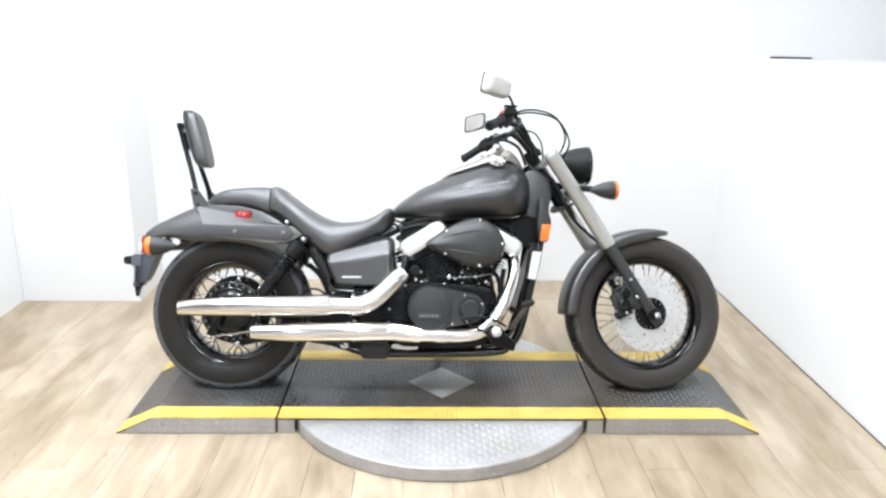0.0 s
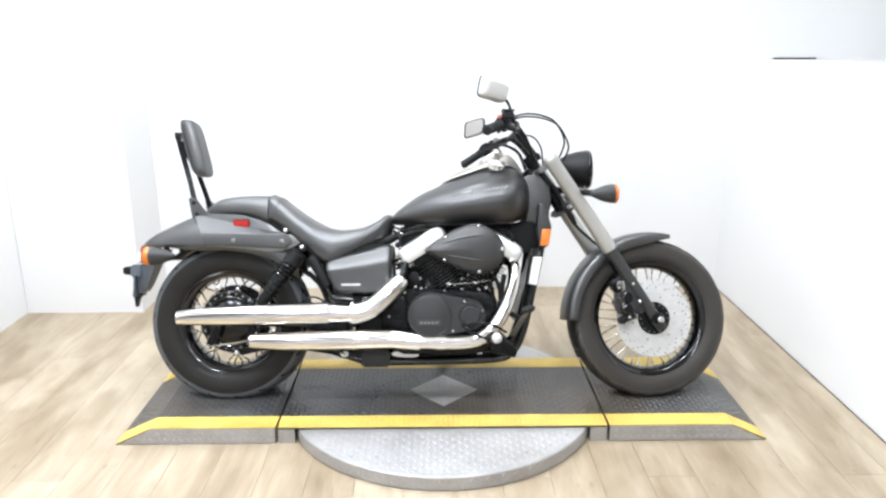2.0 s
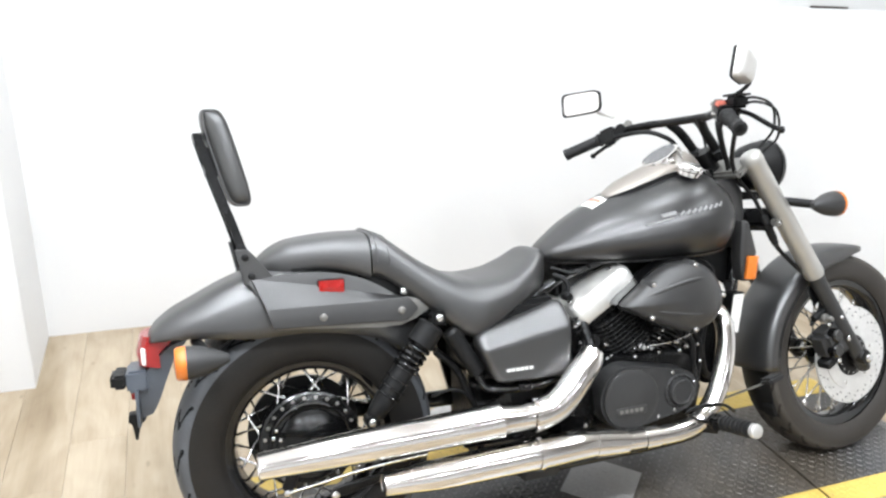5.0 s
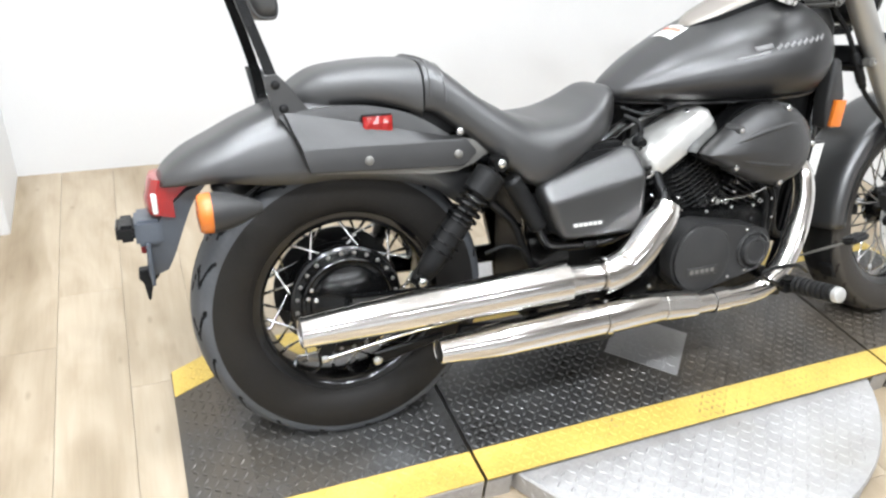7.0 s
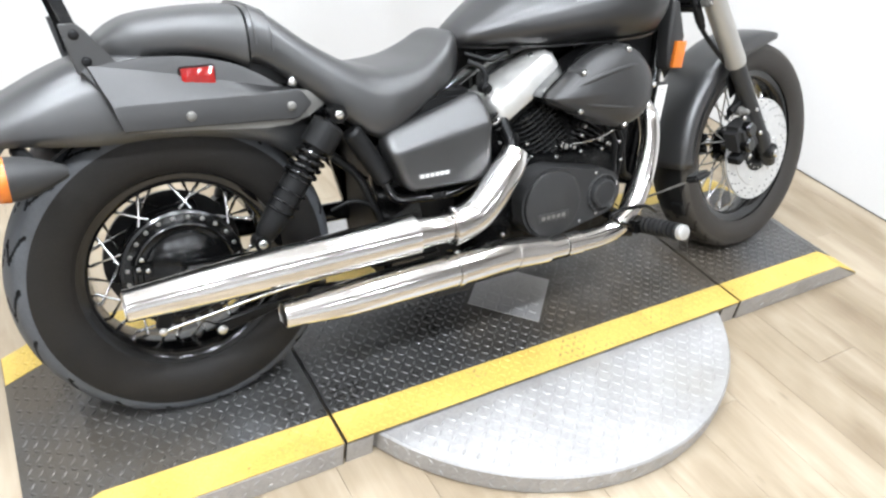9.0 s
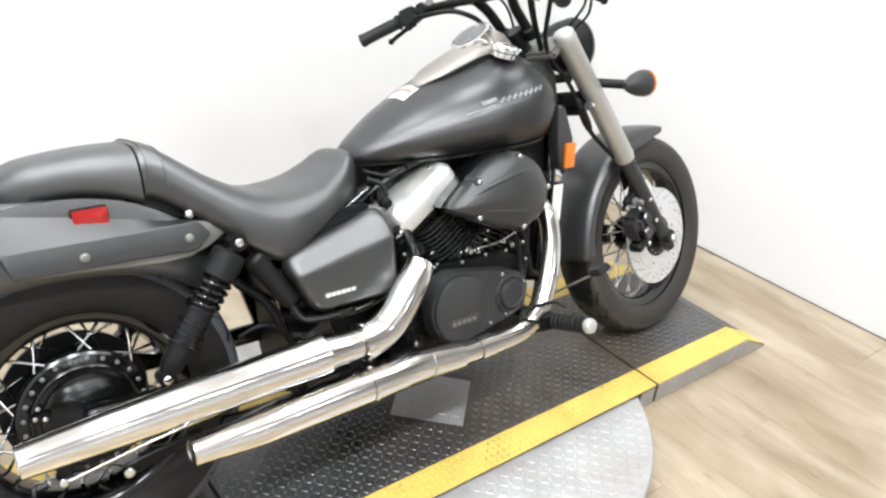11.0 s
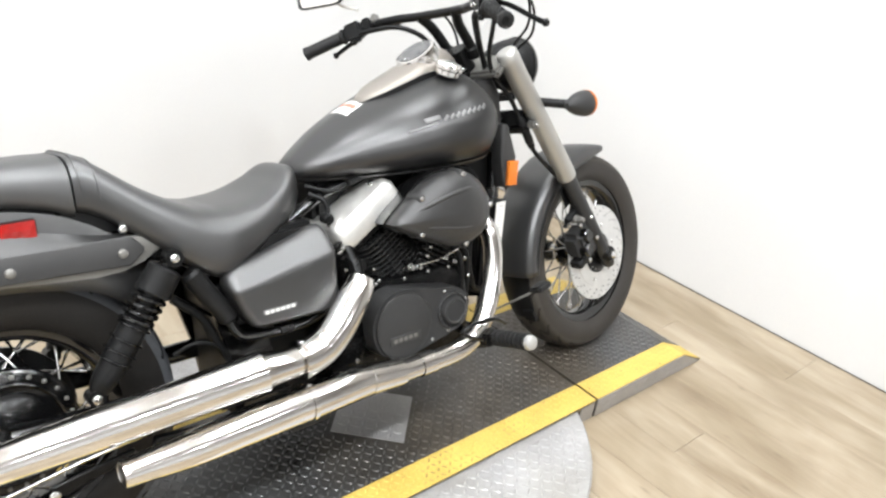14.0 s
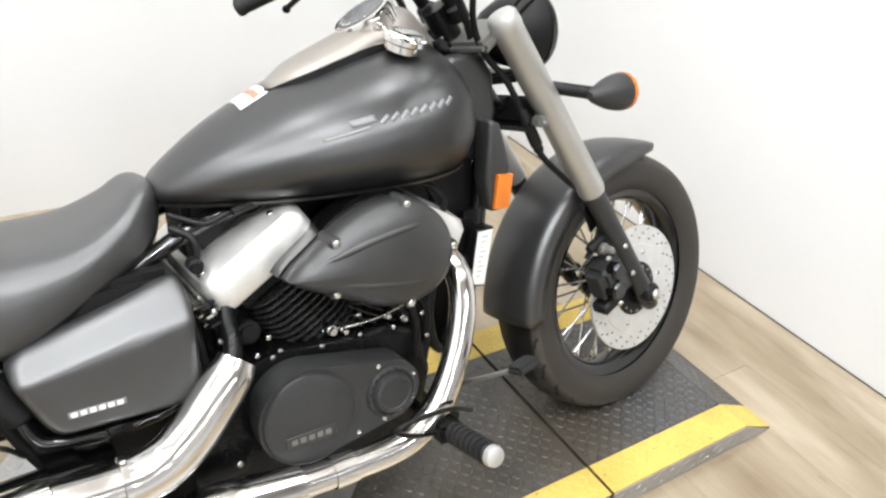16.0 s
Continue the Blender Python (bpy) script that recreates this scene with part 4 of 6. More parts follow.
for end, inner, nm in ((GL, V(0.216, 0.222, 1.006), "L"), (GR, V(0.232, -0.240, 1.034), "R")):
    d = (inner - end).normalized()
    prof = [(0, 0.012), (0.02, 0.0185), (0.08, 0.0190)]
    for i in range(14):
        prof += [(0.10 + i * 0.058, 0.0178), (0.125 + i * 0.058, 0.0172), (0.135 + i * 0.058, 0.0160), (0.152 + i * 0.058, 0.0160)]
    prof += [(0.95, 0.021), (1, 0.021)]
    part("grip", along(end, end + d * 0.125, prof, 22), GRIP, bars, "ribbed black rubber grip")
    c = end + d * 0.155
    side = 1 if nm == "L" else -1
    m = Matrix.Translation(c) @ d.to_track_quat("Z", "Y").to_matrix().to_4x4()
    sw = part("switch_housing", box((-0.021, -0.024, -0.026), (0.021, 0.024, 0.026), 0.007, 2, m), PLASTIC, bars, "black handlebar switch box")
    part("mirror_clamp", box((-0.014, -0.017, 0.058), (0.016, 0.021, 0.078), 0.005, 2, m), STAY, bars, "grey alloy mirror clamp")
    part("switch_rocker", box((-0.012, -0.031, -0.010), (0.002, -0.022, 0.012), 0.003, 1, m), PLASTIC, bars)
    part("switch_button", along(tuple(m @ V(0.012, -0.022, -0.014)), tuple(m @ V(0.012, -0.032, -0.014)), [(0, 0.007), (0.8, 0.007), (1, 0.005)], 14), GRIP, bars)
    for p in ((0.017, 0.012, 0.068), (-0.010, -0.018, 0.068), (0.019, -0.010, 0.040)):
        bolt(bars, tuple(m @ V(*p)), 0.0055, tuple(m.to_3x3() @ V(p[0] * 2, p[1], 0)))
    part("lever_perch", box((-0.016, -0.016, 0.028), (0.018, 0.020, 0.055), 0.005, 2, m), BLACK, bars)
    for k in range(3):
        p = m @ V(0.022 if k < 2 else -0.01, -0.012 + 0.012 * k, -0.012 + 0.014 * k)
        bolt(bars, tuple(p), 0.004, (-0.3, -0.5, 0.8))
    # lever runs ahead of the grip
    a = c + d * 0.03 + V(0.030, 0, 0.002)
    b = end + V(0.110, 0.012 * side, -0.006)
    part("lever", tube([tuple(a), tuple(a.lerp(b, 0.3) + V(0.012, 0, 0.004)), tuple(a.lerp(b, 0.8)), tuple(b)], 0.0062, 10, 5), BLACK, bars, "black control lever")
    part("lever_ball", along(b - V(0.0, 0.008, 0), b + V(0.0, 0.008, 0), [(0, 0.004), (0.3, 0.009), (0.7, 0.009), (1, 0.004)], 12), BLACK, bars)
sw = part("kill_switch", box((0.206, -0.262, 1.046), (0.230, -0.238, 1.062), 0.004, 2), REDINK, bars, "red stop switch")
part("brake_reservoir", box((0.222, -0.298, 1.040), (0.266, -0.252, 1.070), 0.007, 2), BLACK, bars, "black front brake fluid reservoir")
part("reservoir_lid", box((0.220, -0.300, 1.0705), (0.268, -0.250, 1.076), 0.002, 1), BLACK, bars)
for x, y in ((0.226, -0.292), (0.262, -0.256)):
    bolt(bars, (x, y, 1.076), 0.004, (0, 0, 1))
for nm, pts in (("throttle_cable", [(0.250, -0.250, 1.052), (0.330, -0.235, 1.070), (0.420, -0.205, 1.050), (0.468, -0.160, 0.990), (0.470, -0.110, 0.945), (0.440, -0.060, 0.880)]),
                ("throttle_cable", [(0.250, -0.260, 1.044), (0.335, -0.240, 1.058), (0.430, -0.210, 1.036), (0.484, -0.160, 0.970), (0.486, -0.105, 0.930), (0.452, -0.055, 0.870)]),
                ("clutch_cable", [(0.208, 0.235, 0.996), (0.262, 0.150, 1.006), (0.322, 0.092, 1.032), (0.378, 0.072, 1.028), (0.412, 0.062, 0.980), (0.420, 0.050, 0.890)]),
                ("wiring_loom", [(0.240, -0.235, 1.022), (0.282, -0.165, 1.024), (0.309, -0.132, 1.010), (0.334, -0.112, 0.965), (0.362, -0.094, 0.920), (0.388, -0.080, 0.880), (0.400, -0.070, 0.840)]),
                ("wiring_loom", [(0.250, -0.215, 1.018), (0.290, -0.150, 1.016), (0.318, -0.118, 0.996), (0.345, -0.100, 0.950), (0.374, -0.086, 0.900), (0.396, -0.074, 0.850)]),
                ("wiring_loom", [(0.200, 0.215, 0.992), (0.250, 0.130, 1.002), (0.292, 0.090, 0.985), (0.325, 0.075, 0.955), (0.350, 0.070, 0.890)])):
    part(nm, tube(pts, 0.0036 if "cable" in nm else 0.0068, 8, 8), PLASTIC, bars)


def mirror(s, c, root):
    mr = part("mirror", bmesh.new(), BLACK, moto, "rounded rectangular rear-view mirror on a thin stem")
    c = Vector(c)
    w, h = 0.064, 0.036
    m = Matrix.Translation(c) @ pose(0, 0, 0, 0, 0, 129.7 if s > 0 else 38) @ pose(0, 0, 0, 8, 5 if s > 0 else 7, 0)
    def outline(k, yy):
        pts = []
        for a in np.linspace(0, 2 * math.pi, 40, endpoint=False):
            ca, sa = math.cos(a), math.sin(a)
            x = math.copysign(abs(ca) ** 0.35, ca) * w * k
            z = math.copysign(abs(sa) ** 0.35, sa) * h * k * (1.0 + 0.12 * ca * s)
            pts.append(m @ V(x, yy, z))
        return pts
    bm = bmesh.new()
    faces_of(bm, [outline(0.98, 0.006), outline(1.0, 0.002), outline(0.98, -0.010), outline(0.80, -0.022), outline(0.4, -0.028)])
    part("shell", bm, SATIN, mr, "satin silver mirror shell")
    bm = bmesh.new()
    faces_of(bm, [outline(1.0, 0.0040), outline(1.05, 0.007), outline(1.0, 0.0105), outline(0.915, 0.0085), outline(0.915, 0.0055)], True, False)
    part("rim", bm, BLACK, mr)
    bm = bmesh.new()
    faces_of(bm, [outline(0.96, 0.0062), outline(0.95, 0.0078)])
    part("mirror_glass", bm, GLASS, mr, "reflecting mirror glass")
    foot = c + V(0.050, -0.030 * s, -0.034)
    part("stem", tube([root, ((root[0] * 2 + foot.x) / 3 + 0.006, (root[1] * 2 + foot.y) / 3, (root[2] * 2 + foot.z) / 3), tuple(foot), tuple(c + V(0.030, -0.020 * s, -0.020))], 0.0052, 10, 5), BLACK if s < 0 else ALLOY, mr)


mirror(-1, (0.184, -0.362, 1.132), (0.250, -0.262, 1.075))
mirror(1, (0.158, 0.330, 1.104), (0.215, 0.235, 1.052))

# fuel tank
TANK = [  # x, bottom, widest, top, half width
    (-0.196, 0.672, 0.684, 0.694, 0.038),
    (-0.182, 0.669, 0.690, 0.712, 0.063),
    (-0.141, 0.667, 0.698, 0.745, 0.094),
    (-0.084, 0.665, 0.708, 0.783, 0.126),
    (0.019, 0.664, 0.722, 0.834, 0.174),
    (0.110, 0.665, 0.734, 0.868, 0.201),
    (0.190, 0.667, 0.744, 0.892, 0.211),
    (0.248, 0.670, 0.752, 0.897, 0.208),
    (0.294, 0.677, 0.758, 0.885, 0.190),
    (0.326, 0.692, 0.764, 0.858, 0.148),
    (0.340, 0.712, 0.768, 0.832, 0.102),
    (0.346, 0.738, 0.770, 0.802, 0.045),
]


def tank_side(x, z):
    """Half width of the tank at a height."""
    b, m, t, w = at_x(TANK, x)
    if z >= m:
        return w * max(0.0, 1 - ((z - m) / (t - m)) ** 2.1) ** 0.62
    return w * (1 - 0.24 * ((m - z) / (m - b)) ** 2)


tank = part("fuel_tank", bmesh.new(), PAINT, moto, "matte graphite teardrop fuel tank")
bm = bmesh.new()
rings = []
for x in [-0.196 + (0.542) * (0.5 - 0.5 * math.cos(math.pi * i / 60)) for i in range(61)]:
    b, m, t, w = at_x(TANK, x)
    zs = [b + (m - b) * k / 6 for k in range(6)] + [m + (t - m) * math.sin(k / 16 * math.pi / 2) for k in range(17)]
    right = [V(x, -tank_side(x, z), z) for z in zs]
    left = [V(x, tank_side(x, z), z) for z in reversed(zs[:-1])]
    rings.append(right + left)
faces_of(bm, rings)
part("tank_shell", bm, TANKPAINT, tank, "matte graphite tank body", sharp=70)
bm = bmesh.new()
rings = []
for x in np.linspace(-0.192, 0.315, 40):
    b, m, t, w = at_x(TANK, x)
    q = w * 0.76 + 0.007
    rings.append([V(x, -q, b + 0.001), V(x, -q + 0.003, b - 0.004), V(x, q - 0.003, b - 0.004), V(x, q, b + 0.001)])
faces_of(bm, rings)
part("seam_flange", bm, TANKPAINT, tank, "welded lower seam of the tank")


def on_tank(x, z, lift=0.0008):
    y = tank_side(x, z)
    e = 0.002
    n = Vector((-(tank_side(x + e, z) - tank_side(x - e, z)) / (2 * e), 1, -(tank_side(x, z + e) - tank_side(x, z - e)) / (2 * e))).normalized()
    return V(x + n.x * lift, -(y + n.y * lift), z + n.z * lift)


def stroke(pts, width, parent, material, name="emblem_bar", lift=0.0009):
    """A flat raised ribbon on the tank's side along (x, z) points."""
    bm = bmesh.new()
    fine = curve_points(pts, 6) if len(pts) > 2 else [np.array(pts[0]) + (np.array(pts[1]) - np.array(pts[0])) * i / 8 for i in range(9)]
    top, low = [], []
    for i, p in enumerate(fine):
        d = np.array(fine[min(i + 1, len(fine) - 1)]) - np.array(fine[max(i - 1, 0)])
        d = d / max(np.linalg.norm(d), 1e-9)
        n = np.array([-d[1], d[0]]) * width / 2
        top.append(on_tank(*(p + n), lift))
        low.append(on_tank(*(p - n), lift))
    a, b = [bm.verts.new(p) for p in top], [bm.verts.new(p) for p in low]
    for i in range(len(a) - 1):
        bm.faces.new((a[i], a[i + 1], b[i + 1], b[i]))
    ob = part(name, bm, material, parent)
    so = ob.modifiers.new("thickness", "SOLIDIFY")
    so.thickness = 0.0008
    return ob


# silver side emblem as plain slanted bars over a thin swept line
def em(u, v):
    return (0.056 + u * 0.200 + v * 0.024, 0.766 + u * 0.030 + v * 0.027)


stroke([em(-0.10, -0.22), em(0.06, -0.16), em(0.24, -0.02)], 0.0040, tank, EMBLEM)
stroke([em(0.05, 0.36), em(0.24, 0.42)], 0.0100, tank, EMBLEM)
for k in range(8):
    u = 0.33 + 0.082 * k
    stroke([em(u - 0.012, 0.04), em(u + 0.012, 0.40)], 0.0062, tank, EMBLEM)
# paper warning label across the crown behind the console


def crown(x, y, lift):
    b, m, t, w = at_x(TANK, x)
    return V(x, y, m + (t - m) * max(0.0, 1 - min(1.0, abs(y) / w) ** (1 / 0.62)) ** (1 / 2.1) + lift)


for nm, x0, x1, y0, y1, lift, mt, text in (("warning_label", -0.046, 0.002, -0.040, 0.036, 0.0010, PAPER, "small white paper label with red print"), ("label_print", -0.022, -0.010, -0.034, 0.030, 0.0018, REDINK, "")):
    bm = bmesh.new()
    faces_of(bm, [[crown(x0 + (x1 - x0) * i / 6 + 0.05 * (y0 + (y1 - y0) * k / 10), y0 + (y1 - y0) * k / 10, lift) for k in range(11)] for i in range(7)], False)
    lab = part(nm, bm, mt, tank, text)
    so = lab.modifiers.new("thickness", "SOLIDIFY")
    so.thickness = 0.0006

tank.location.y = -0.022

# console with speedometer
console = part("instrument_console", bmesh.new(), DULL, moto, "dull silver tank-top console")
CON = [(0.005, 0.828, 0.004, 0.018), (0.025, 0.838, 0.008, 0.036), (0.060, 0.852, 0.014, 0.056), (0.120, 0.872, 0.020, 0.064), (0.165, 0.886, 0.024, 0.068), (0.205, 0.892, 0.026, 0.068), (0.240, 0.896, 0.042, 0.062), (0.268, 0.894, 0.046, 0.054), (0.300, 0.878, 0.032, 0.042), (0.326, 0.858, 0.008, 0.020)]
bm = bmesh.new()
rings = []
for x in np.linspace(0.005, 0.326, 44):
    b, h, w = at_x(CON, x)
    rings.append([V(x, w * math.cos(a), b - 0.006 + (h + 0.006) * math.sin(a) ** 0.8) for a in np.linspace(0, math.pi, 19)])
faces_of(bm, rings)
part("console_cover", bm, DULL, console, "dull silver cover", sharp=60)
bm = bmesh.new()
rings = []
for x in np.linspace(-0.002, 0.320, 30):
    b, h, w = at_x(CON, max(x, 0.005))
    rings.append([V(x, -w - 0.006, b - 0.020), V(x, -w - 0.006, b - 0.004), V(x, w + 0.006, b - 0.004), V(x, w + 0.006, b - 0.020)])
faces_of(bm, rings)
part("edge_gasket", bm, PLASTIC, console, "black rubber edging")
p, q = V(0.210, 0, 0.902), V(0.188, 0, 0.937)
part("speedometer_bezel", along(p, q, [(0, 0.054), (0.55, 0.056), (0.75, 0.056), (0.92, 0.053), (0.95, 0.046)], 40), CHROME, console, "chrome speedometer ring")
part("speedometer_dial", along(p.lerp(q, 0.80), p.lerp(q, 0.98), [(0, 0.047), (1, 0.045)], 40), DIAL, console, "grey speedometer dial under glass")
for i in range(11):
    a = radians(-30 + 24 * i)
    d = (q - p).normalized()
    up = d.orthogonal().normalized()
    sd = d.cross(up)
    c = p.lerp(q, 0.985)
    r1, r2 = c + 0.034 * (math.cos(a) * up + math.sin(a) * sd), c + 0.041 * (math.cos(a) * up + math.sin(a) * sd)
    again("dial_mark", ROD, towards(r1, r2, 0.0012), console)
for x, y in ((0.075, -0.020),):
    b, h, w = at_x(CON, x)
    bolt(console, (x, y, b + h * (1 if y == 0 else 0.55) - 0.001), 0.0045, (-0.2, y * 4, 1))
cap = part("fuel_cap", along((0.212, -0.094, 0.876), (0.217, -0.104, 0.906), [(0, 0.030), (0.35, 0.030), (0.45, 0.035), (0.7, 0.035), (0.8, 0.030), (0.95, 0.028), (1, 0.020)], 28), CHROME, moto, "chrome fuel filler cap")
for i in range(8):
    a = 2 * math.pi * i / 8
    d = (V(0.217, -0.104, 0.906) - V(0.212, -0.094, 0.876)).normalized()
    up = d.orthogonal().normalized()
    c = V(0.2155, -0.101, 0.897) + 0.033 * (math.cos(a) * up + math.sin(a) * d.cross(up))
    again("cap_knurl", BOLT, Matrix.Translation(c) @ d.to_track_quat("Z", "Y").to_matrix().to_4x4() @ Matrix.Scale(0.006, 4), cap)
console.location.y = cap.location.y = -0.032
# seat
RIDER = [  # x, low edge, top, half width
    (-0.668, 0.698, 0.781, 0.112), (-0.650, 0.694, 0.783, 0.118), (-0.619, 0.676, 0.763, 0.128), (-0.551, 0.621, 0.711, 0.147), (-0.500, 0.574, 0.680, 0.160), (-0.452, 0.538, 0.657, 0.167), (-0.425, 0.532, 0.650, 0.168), (-0.392, 0.545, 0.645, 0.166),
    (-0.312, 0.584, 0.653, 0.148), (-0.255, 0.607, 0.678, 0.122), (-0.221, 0.626, 0.702, 0.098), (-0.200, 0.648, 0.703, 0.074), (-0.188, 0.672, 0.694, 0.040)]
PILLION = [(-0.930, 0.718, 0.724, 0.036), (-0.910, 0.718, 0.742, 0.064), (-0.882, 0.719, 0.760, 0.080), (-0.850, 0.722, 0.772, 0.091), (-0.778, 0.722, 0.780, 0.103), (-0.720, 0.710, 0.782, 0.111), (-0.672, 0.690, 0.781, 0.113)]


def padded(table, n, dish=0.0):
    bm = bmesh.new()
    rings = []
    x0, x1 = table[0][0], table[-1][0]
    for i in range(n + 1):
        x = x0 + (x1 - x0) * i / n
        lo, hi, w = at_x(table, x)
        ring = []
        for a in np.linspace(0, math.pi, 27):
            c, s = math.cos(a), math.sin(a)
            y = -w * math.copysign(abs(c) ** 0.50, c)
            z = lo + (hi - lo) * abs(s) ** 0.56
            z += dish * (hi - lo) * (abs(c) ** 2) * abs(s) * 0.5
            ring.append(V(x, y, z))
        ring += [V(x, w * 0.93, lo - 0.016), V(x, -w * 0.93, lo - 0.016)]
        rings.append(ring)
    faces_of(bm, rings)
    return bm


seat = part("seat", bmesh.new(), VINYL, moto, "black vinyl two-piece cruiser seat")
part("rider_seat", padded(RIDER, 64, 0.10), SADDLE, seat, "dished black vinyl rider seat", sharp=70)
part("pillion_pad", padded(PILLION, 40), VINYL, seat, "flat black vinyl pillion pad", sharp=70)
for table, x in ((RIDER, -0.658), (RIDER, -0.630)):
    pts = []
    for a in np.linspace(0.06, math.pi - 0.06, 21):
        lo, hi, w = at_x(table, x)
        c, s = math.cos(a), math.sin(a)
        pts.append((x, -w * math.copysign(abs(c) ** 0.50, c), lo + (hi - lo) * abs(s) ** 0.56 + 0.0004))
    part("seam_piping", tube(pts, 0.0022, 8, 2), VINYL, seat)
part("seat_base", box((-0.700, -0.098, 0.630), (-0.560, 0.098, 0.690), 0.006, 1), PLASTIC, seat, "black seat pan")
bolt(seat, (-0.600, -0.126, 0.642), 0.009, label="seat mounting bolt")

# rear fender
FEND = [  # x, low edge, top, half width
    (-1.176, 0.574, 0.584, 0.052), (-1.166, 0.576, 0.600, 0.072), (-1.127, 0.580, 0.630, 0.096), (-1.071, 0.580, 0.658, 0.108), (-1.004, 0.572, 0.690, 0.114), (-0.932, 0.566, 0.714, 0.117),
    (-0.839, 0.567, 0.726, 0.118), (-0.740, 0.554, 0.714, 0.118), (-0.660, 0.530, 0.684, 0.116), (-0.610, 0.496, 0.650, 0.112), (-0.575, 0.470, 0.618, 0.107), (-0.552, 0.455, 0.590, 0.103)]
bm = bmesh.new()
rings = []
for x in np.linspace(-1.176, -0.552, 60):
    lo, hi, w = at_x(FEND, x)
    ring = []
    for a in np.linspace(0, math.pi, 33):
        c, s = math.cos(a), math.sin(a)
        ring.append(V(x, -w * math.copysign(abs(c) ** 0.55, c), lo + (hi - lo) * abs(s) ** 0.72))
    rings.append(ring)
faces_of(bm, rings, False)
rfender = part("rear_fender", bm, PAINT, moto, "matte graphite rear fender", sharp=70)
mod = rfender.modifiers.new("thickness", "SOLIDIFY")
mod.thickness, mod.offset = 0.004, -1
# Added black sheet that stands for the shade between fender and tyre.
liner = []
for a in np.linspace(38, 132, 24):
    c, s_ = math.cos(radians(a)), math.sin(radians(a))
    liner.append([V(RX + r * c, y, RZ + r * s_) for r, ys in ((0.326, (-0.098, -0.088, 0.088, 0.098)), (0.331, (0.098, 0.088, -0.088, -0.098))) for y in ys])
bm = bmesh.new()
faces_of(bm, liner)
part("dark_liner", bm, PLASTIC, rfender, "added black liner that darkens the gap under the fender")


def faceted(x0, x1, z0, z1, y0, y1):
    """A reflector block whose front is broken into shallow prisms."""
    bm = bmesh.new()
    nx, nz = 6, 2
    out = math.copysign(1, y1)
    front = [[bm.verts.new((x0 + (x1 - x0) * i / nx, y1 - out * (0.0025 if i in (0, nx) or j in (0, nz) else 0.0012 * ((i + j) % 2)), z0 + (z1 - z0) * j / nz)) for i in range(nx + 1)] for j in range(nz + 1)]
    for j in range(nz):
        for i in range(nx):
            q = [front[j][i], front[j][i + 1], front[j + 1][i + 1], front[j + 1][i]]
            bm.faces.new(q[:3])
            bm.faces.new((q[0], q[2], q[3]))
    rim = front[0] + [r[-1] for r in front[1:]] + front[-1][-2::-1] + [front[j][0] for j in range(nz - 1, 0, -1)]
    back = [bm.verts.new((v.co.x, y0, v.co.z)) for v in rim]
    for i in range(len(rim)):
        k = (i + 1) % len(rim)
        bm.faces.new((rim[i], back[i], back[k], rim[k]))
    bm.faces.new(back[::-1])
    bmesh.ops.recalc_face_normals(bm, faces=bm.faces)
    return bm


SHELF = [(-0.947, 0.702), (-0.900, 0.694), (-0.840, 0.682), (-0.740, 0.660), (-0.645, 0.638), (-0.600, 0.631)]
STRUT = [(-0.905, 0.600), (-0.902, 0.585), (-0.660, 0.563), (-0.610, 0.561), (-0.575, 0.580), (-0.545, 0.590), (-0.531, 0.603), (-0.545, 0.617), (-0.590, 0.628)]
for s in (-1, 1):
    a, b = sorted((0.108 * s, 0.1335 * s))
    strut = part("fender_strut", plate(STRUT, a, b, 0.004, 2), STAY, moto, "pale grey metal fender stay")
    rings = []
    for u in np.linspace(0, 1, 24):
        xt, xk, xb = -0.947 + 0.345 * u, -0.922 + 0.330 * u, -0.910 + 0.310 * u
        zt, zk, zb = float(at_x(SHELF, xt)[0]), 0.633 - 0.006 * u, 0.589 - 0.014 * u
        rings.append([V(xt, 0.112 * s, zt - 0.006), V(xt, 0.1185 * s, zt), V(xt + 0.45 * (xk - xt), 0.1300 * s, zt + 0.45 * (zk - zt)), V(xk, 0.1412 * s, zk + 0.0025), V(xk, 0.1430 * s, zk - 0.0015), V(xb, 0.1440 * s, zb + 0.002), V(xb, 0.1425 * s, zb), V(xb, 0.128 * s, zb)])
    rings.append([V(-0.588, 0.118 * s, 0.612), V(-0.586, 0.124 * s, 0.615), V(-0.580, 0.132 * s, 0.611), V(-0.573, 0.1405 * s, 0.606), V(-0.572, 0.1420 * s, 0.604), V(-0.573, 0.1430 * s, 0.598), V(-0.574, 0.1420 * s, 0.596), V(-0.576, 0.128 * s, 0.597)])
    bm = bmesh.new()
    faces_of(bm, rings)
    part("rail_cover", bm, RAIL, strut, "charcoal rail cover with a sloping upper edge", sharp=24)
    for x, z in ((-0.797, 0.604), (-0.612, 0.600)):
        again("bolt", BOLT_GREY, Matrix.Translation((x, 0.1430 * s, z)) @ V(0, s, 0).to_track_quat("Z", "Y").to_matrix().to_4x4() @ Matrix.Scale(0.0092, 4), strut)
    part("side_reflector", faceted(-0.800, -0.742, 0.655, 0.684, 0.112 * s, 0.1275 * s), RED, rfender, "red faceted rectangular side reflector", smooth=False)
    part("reflector_housing", box((-0.803, min(0.104 * s, 0.1225 * s), 0.652), (-0.739, max(0.104 * s, 0.1225 * s), 0.687), 0.003, 2), PLASTIC, rfender)
